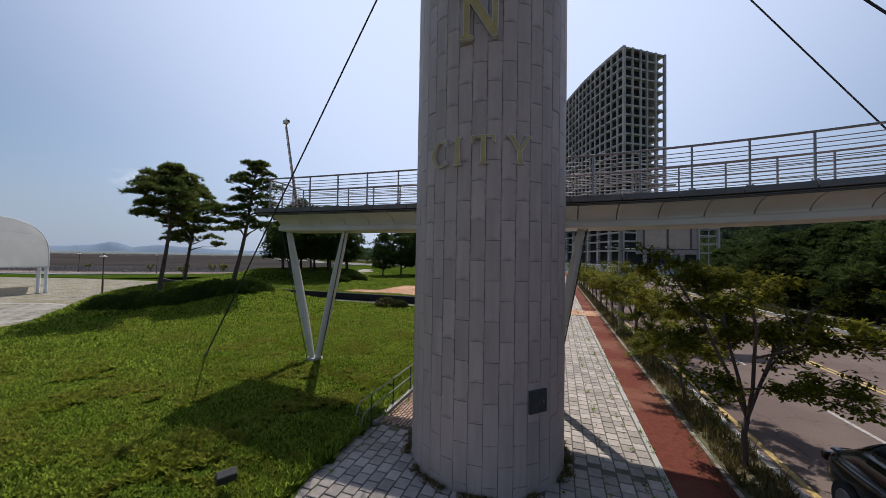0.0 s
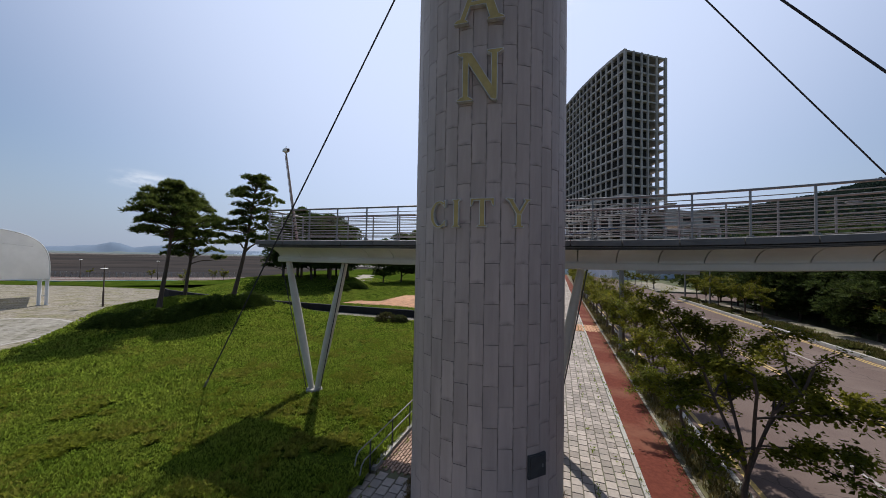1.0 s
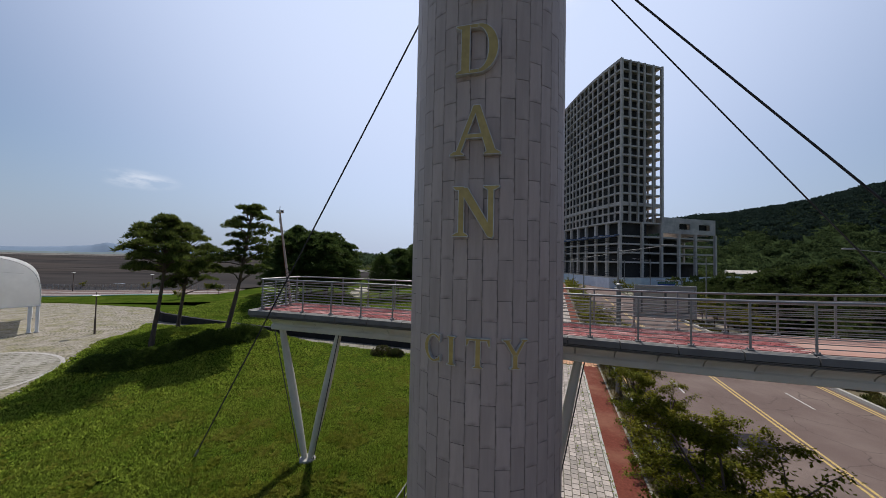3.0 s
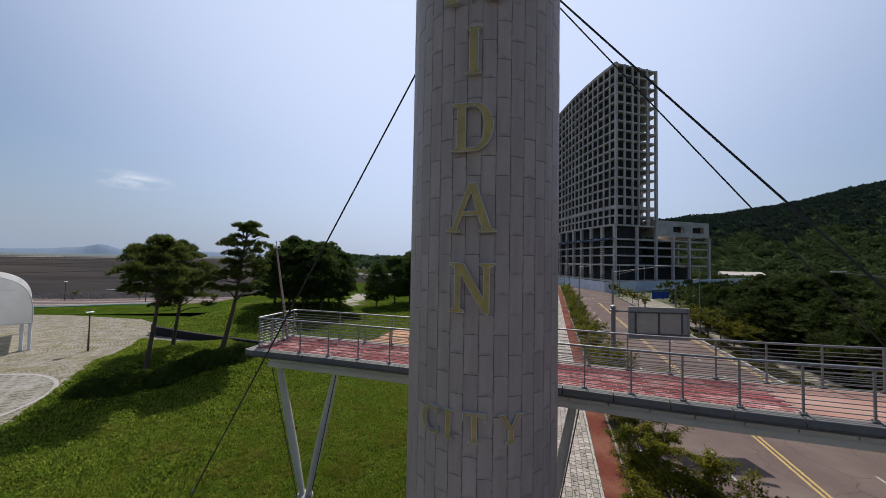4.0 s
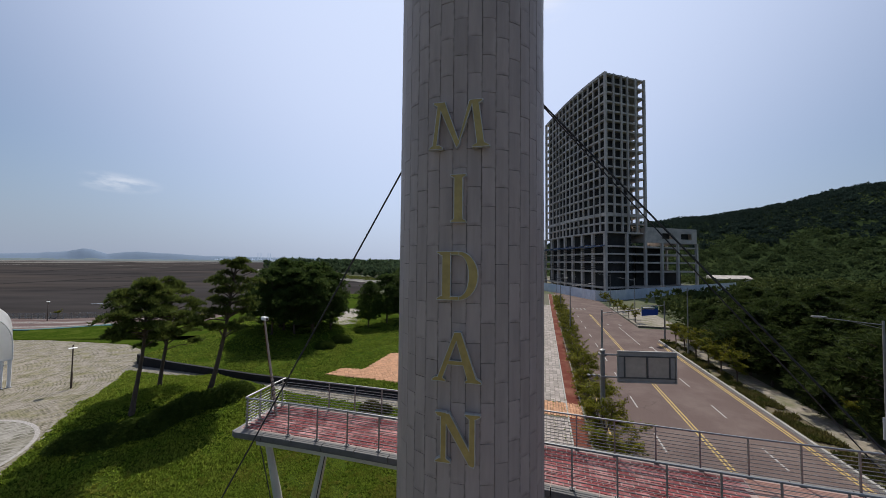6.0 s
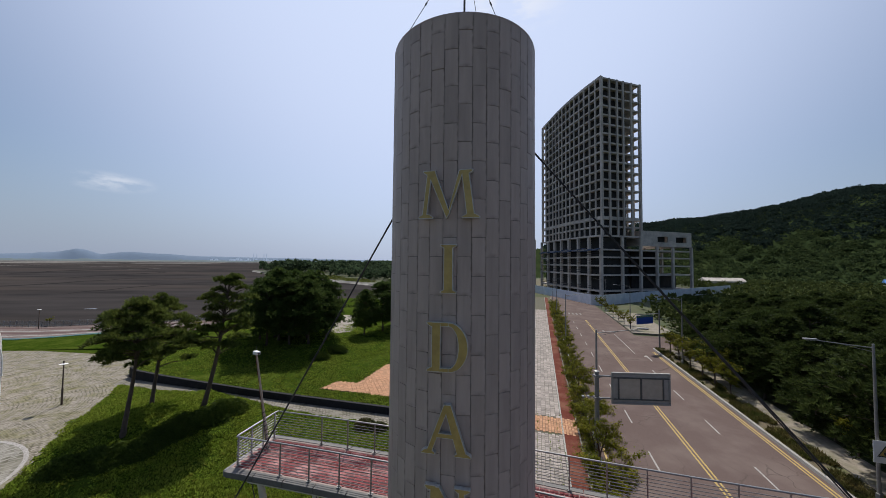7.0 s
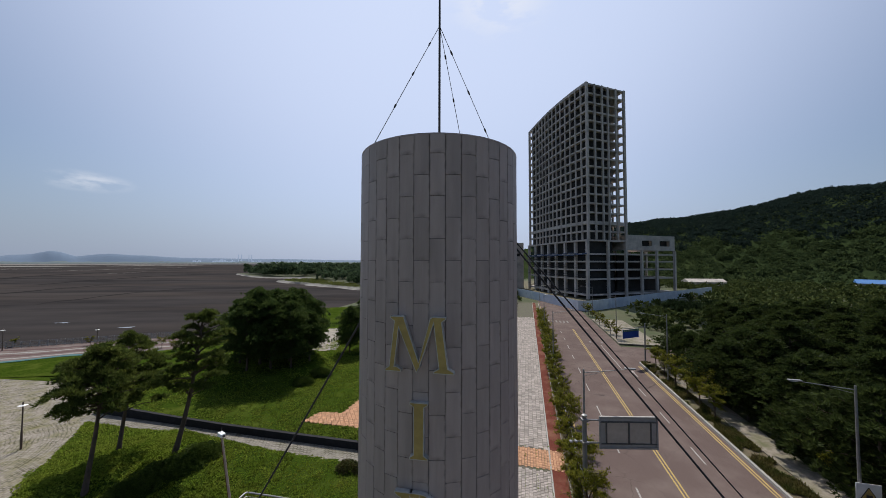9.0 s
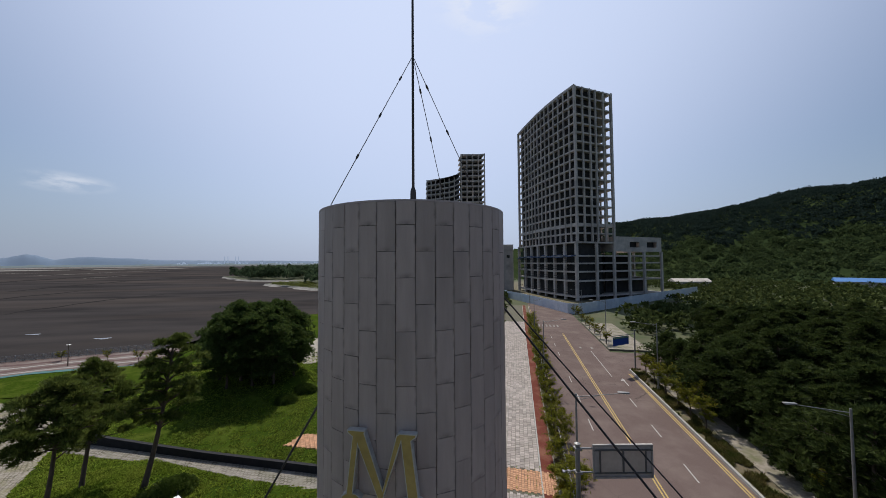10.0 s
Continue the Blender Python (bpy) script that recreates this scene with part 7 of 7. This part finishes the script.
    part("windscreen", shell(-1.18, -0.50, 30, 150, 0.008), M_GLASS, root, "dark reflecting windscreen", smooth=True)
    for y0, y1 in ((-0.42, 0.32), (0.42, 1.12)):
        for t0, t1 in ((9, 36), (144, 171)):
            part("side_window", shell(y0, y1, t0, t1, 0.008, 8, 6), M_GLASS, root, smooth=True)
    for s in (-1, 1):
        bm = bmesh.new()
        add_box(bm, s * 0.98, -0.75, 1.02, 0.18, 0.12, 0.13, bevel=0.03)
        part("mirror", bm, M_CARPAINT, root)
        bm = bmesh.new()
        add_box(bm, s * 0.70, 2.08, 0.78, 0.26, 0.14, 0.16, bevel=0.03)
        part("tail_lamp", bm, M_LAMPG, root)
        for y in (-1.35, 1.35):
            bm = bmesh.new()
            bmesh.ops.create_cone(bm, cap_ends=True, segments=24, radius1=0.32, radius2=0.32, depth=0.2, matrix=Matrix.Translation((s * 0.84, y, 0.32)) @ Matrix.Rotation(math.pi / 2, 4, "Y"))
            wheel = part("wheel", bm, M_TYRE, root)
            bm = bmesh.new()
            bmesh.ops.create_cone(bm, cap_ends=True, segments=20, radius1=0.2, radius2=0.18, depth=0.03, matrix=Matrix.Translation((s * 0.95, y, 0.32)) @ Matrix.Rotation(s * math.pi / 2, 4, "Y"))
            part("rim", bm, M_GALV, wheel)


car()


# ---- ramp, handrail and small things beside the pylon ----
def handrail():
    root = empty("handrail", None, "thin dark metal handrail beside a brick ramp", "handrail")
    us = [7.45 + 1.3 * k for k in range(10)]
    for z, start in ((PAVE_Z + 0.90, 6.75), (PAVE_Z + 0.52, 7.0)):
        bm = bmesh.new()
        pts = [road(start - 0.05, LAWN_V + 0.12, z - 0.28), road(start + 0.02, LAWN_V + 0.12, z - 0.08), road(start + 0.15, LAWN_V + 0.12, z)] + [road(u, LAWN_V + 0.12, z) for u in us[1:]]
        add_tube(bm, pts, 0.017, 7)
        part("rail", bm, M_GREYPAINT, root, smooth=True)
    for u in us:
        x, y, _ = road(u, LAWN_V + 0.12)
        bm = bmesh.new()
        add_tube(bm, [(x, y, PAVE_Z), (x, y, PAVE_Z + 0.9)], 0.022, 7)
        part("post", bm, M_DARK, root, smooth=True)
    return root


handrail()
kerb_run("trim_ramp", -5.45, -5.30, 7.6, 29.5, -0.3, 0.07, 0.8, M_KERB, "pale kerb beside the brick ramp")
kerb_run("trim_ramp_lawn", LAWN_V + 0.02, LAWN_V + 0.2, 7.6, 29.5, -0.3, 0.09, 0.8, M_KERB, "pale kerb between ramp and lawn")


def flood_light():
    x, y = -4.15, 6.55
    root = empty("flood_light", pose(x, y, 0, 0, 0, 40), "small dark flood light on the grass", "lamp")
    bm = bmesh.new()
    add_box(bm, 0, 0, 0.2, 0.34, 0.16, 0.24, bevel=0.02)
    part("housing", bm, M_DARK, root, matrix=pose(0, 0, 0, 35, 0, 0))
    bm = bmesh.new()
    add_box(bm, 0, -0.085, 0.2, 0.28, 0.012, 0.18)
    part("glass", bm, M_DARK, root, matrix=pose(0, 0, 0, 35, 0, 0))
    bm = bmesh.new()
    add_tube(bm, [(0, 0, -0.05), (0, 0, 0.15)], 0.03, 6)
    part("spike", bm, M_DARK, root)


flood_light()


def low_sheds():
    M_BLUEROOF = mat("blue sheet roof", (0.05, 0.17, 0.42), rough=0.5, color2=(0.04, 0.14, 0.35), scale=0.5)
    for name, x, y, l, w, h, rz, material, label in (("shed", 298, 180, 36, 20, 5.0, -0.9, M_BLUEROOF, "long shed with a bright blue roof"), ("shed", 205, 221, 24, 9, 4.2, -0.2, M_CONC, "low pale shed among the trees")):
        root = empty(name, pose(x, y, LAND_Z, 0, 0, math.degrees(rz)), label, "shed")
        bm = bmesh.new()
        add_box(bm, 0, 0, h / 2, l, w, h)
        part("wall", bm, M_CONC, root)
        bm = bmesh.new()
        vs = [bm.verts.new(p) for p in ((-l / 2 - 0.6, -w / 2 - 0.6, h), (l / 2 + 0.6, -w / 2 - 0.6, h), (l / 2 + 0.6, 0, h + 2.2), (-l / 2 - 0.6, 0, h + 2.2), (-l / 2 - 0.6, w / 2 + 0.6, h), (l / 2 + 0.6, w / 2 + 0.6, h))]
        bm.faces.new((vs[0], vs[1], vs[2], vs[3]))
        bm.faces.new((vs[3], vs[2], vs[5], vs[4]))
        bm.faces.new((vs[0], vs[3], vs[4]))
        bm.faces.new((vs[1], vs[5], vs[2]))
        bm.faces.new((vs[0], vs[4], vs[5], vs[1]))
        part("roof", bm, material, root)
        bm = bmesh.new()
        add_box(bm, -l * 0.2, -w / 2 - 0.02, 1.6, 4, 0.1, 3.2)
        part("door", bm, M_GREYPAINT, root)


low_sheds()


def skyline():
    """Small far blocks and masts across the bay."""
    rng = random.Random(4)
    bm = bmesh.new()
    for i in range(60):
        a = radians(rng.uniform(-33, -14))
        r = 3990
        h = rng.choice((14, 18, 22, 26, 34)) * rng.uniform(0.6, 1.0)
        add_box(bm, r * math.sin(a), r * math.cos(a), h / 2, rng.uniform(9, 22), 10, h + 4)
    for a in (-26.95, -26.55, -25.6, -25.25):
        a = radians(a)
        add_box(bm, 3980 * math.sin(a), 3980 * math.cos(a), 42, 5, 5, 88)
    m = mat("far blocks with haze glow", (0.30, 0.32, 0.36), rough=1, color2=(0.26, 0.28, 0.32), scale=0.01)
    # emission paints distance haze over the blocks, which have no lights
    m.node_tree.nodes["Principled BSDF"].inputs["Emission Color"].default_value = (0.33, 0.41, 0.55, 1)
    m.node_tree.nodes["Principled BSDF"].inputs["Emission Strength"].default_value = 0.75
    tagged(part("backdrop_skyline", bm, m, None), "distant tower blocks across the bay, glowing pale as haze", "skyline", kind="structure")


skyline()
# puddles on the mud
M_PUDDLE = mat("wet sheen", (0.16, 0.15, 0.14), rough=0.22, color2=(0.2, 0.2, 0.2), scale=0.3, spec=0.8)
for x, y, rx, ry in ((-109, 114, 1.9, 0.7), (-83, 105, 2.0, 0.9)):
    bm = bmesh.new()
    o = []
    for k in range(18):
        a = 2 * math.pi * k / 18
        j = 1 + 0.3 * math.sin(3 * a + x) + 0.15 * math.sin(7 * a)
        o.append((x + rx * j * math.cos(a), y + ry * j * math.sin(a)))
    add_prism(bm, o, -1.95, -1.885)
    bmesh.ops.triangulate(bm, faces=[f for f in bm.faces if len(f.verts) > 4])
    tagged(part("puddle", bm, M_PUDDLE, None), "shallow shining puddle on the mud", "water", kind="structure")


# ---- paving pieces, last ----
def paver_mesh(l, w, material, name):
    g = 0.013
    b = 0.007
    vs = [(g, g, -0.05), (l - g, g, -0.05), (l - g, w - g, -0.05), (g, w - g, -0.05),
          (g, g, -b), (l - g, g, -b), (l - g, w - g, -b), (g, w - g, -b),
          (g + b, g + b, 0), (l - g - b, g + b, 0), (l - g - b, w - g - b, 0), (g + b, w - g - b, 0)]
    fs = [(8, 9, 10, 11)]
    for k in range(4):
        n = (k + 1) % 4
        fs += [(k, n, 4 + n, 4 + k), (4 + k, 4 + n, 8 + n, 8 + k)]
    return vs, fs


def lay(name, parent, v0, v1, u0, u1, l, w, material, joined_material, singles, label, z=0.0):
    """Columns of blocks along the strip, each set half a block on from the last; the first ones laid singly where the camera passes nearest."""
    cols = max(1, round((v1 - v0) / w))
    w = (v1 - v0) / cols
    vs, fs = paver_mesh(w, l, material, name)
    me = mesh_from(name, vs, fs, material)
    rv, rf = [], []
    rot = math.atan2(UY, UX) - math.pi / 2
    made = 0
    for i in range(int((u1 - u0) / l)):
        for j in range(cols):
            u, v = u0 + (i + 0.5 * (j % 2)) * l, v0 + j * w
            x, y, _ = road(u, v)
            xc, yc, _ = road(u + l / 2, v + w / 2)
            if math.hypot(xc - PX, yc - PY) < PR - 0.1:
                continue
            m = Matrix.Translation((x, y, PAVE_Z + z + random.uniform(-0.004, 0.003))) @ Matrix.Rotation(rot + random.uniform(-0.006, 0.006), 4, "Z")
            if singles and made < 300 and 6.5 < u < 20 and v > -3.6:
                link_mesh(name, me, parent, loc=m)
                made += 1
            else:
                k = len(rv)
                rv += [tuple(m @ Vector(p)) for p in vs]
                rf += [tuple(k + q_ for q_ in f) for f in fs]
    ob = link_mesh(name + "s", mesh_from(name + "s", rv, rf, joined_material), parent)
    if label:
        ob["label"] = label
    return tagged(ob, kind="stuff")


pavement = empty("pavement", None, "pale grey block paving with weedy joints", "pavement", kind="structure")
lay("paver", pavement, -5.28, -0.02, 7.66, 30.0, 0.33, 0.30, M_PAVER, M_PAVER_J, True, "")
lay("paver", pavement, -7.12, -0.02, -11.0, 7.6, 0.33, 0.30, M_PAVER, M_PAVER_J, False, "")
lay("far_paver", pavement, -6.6, -0.02, 33.2, 110.0, 0.45, 0.45, M_PAVER, M_PAVER_J, False, "")
M_BROWNBRICK = mat("brown paving brick", (0.33, 0.22, 0.17), rough=0.9, color2=(0.26, 0.17, 0.13), scale=5, island=0.2)
ramp = empty("brick_ramp", None, "brown brick ramp beside the lawn", "ramp", kind="structure")
lay("ramp_brick", ramp, LAWN_V + 0.22, -5.46, 7.7, 29.4, 0.2, 0.1, M_BROWNBRICK, M_BROWNBRICK, False, "", z=0.02)
crossing = empty("brick_crossing", None, "orange brick band across the pavement", "paving", kind="structure")
lay("crossing_brick", crossing, -6.6, 1.32, 30.1, 33.1, 0.25, 0.25, M_ORANGE, M_ORANGE, False, "", z=0.012)


def orange_path():
    poly = ORANGE_POLY
    rv, rf = [], []
    a = 0.33
    for i in range(-80, 80):
        for j in range(-80, 80):
            cx = -5 + (i * math.cos(a) - j * 0.5 * math.sin(a)) * 0.42
            cy = 40 + (i * math.sin(a) + j * 0.5 * math.cos(a)) * 0.42
            if not inside((cx, cy), poly):
                continue
            l, w, h = 0.20, 0.09, back_z(cx, cy) + 0.15
            b = len(rv)
            for sx, sy in ((-1, -1), (1, -1), (1, 1), (-1, 1)):
                dx, dy = sx * l, sy * w
                rv.append((cx + dx * math.cos(a) - dy * math.sin(a), cy + dx * math.sin(a) + dy * math.cos(a), h))
            rv += [(x, y, h - 0.12) for x, y, z in rv[b:b + 4]]
            rf += [(b, b + 1, b + 2, b + 3)] + [(b + k, b + 4 + k, b + 4 + (k + 1) % 4, b + (k + 1) % 4) for k in range(4)]
    root = empty("orange_path", None, "orange brick path on the back lawn", "path", kind="structure")
    tagged(link_mesh("path_bricks", mesh_from("path_bricks", rv, rf, M_ORANGE), root), kind="stuff")


orange_path()
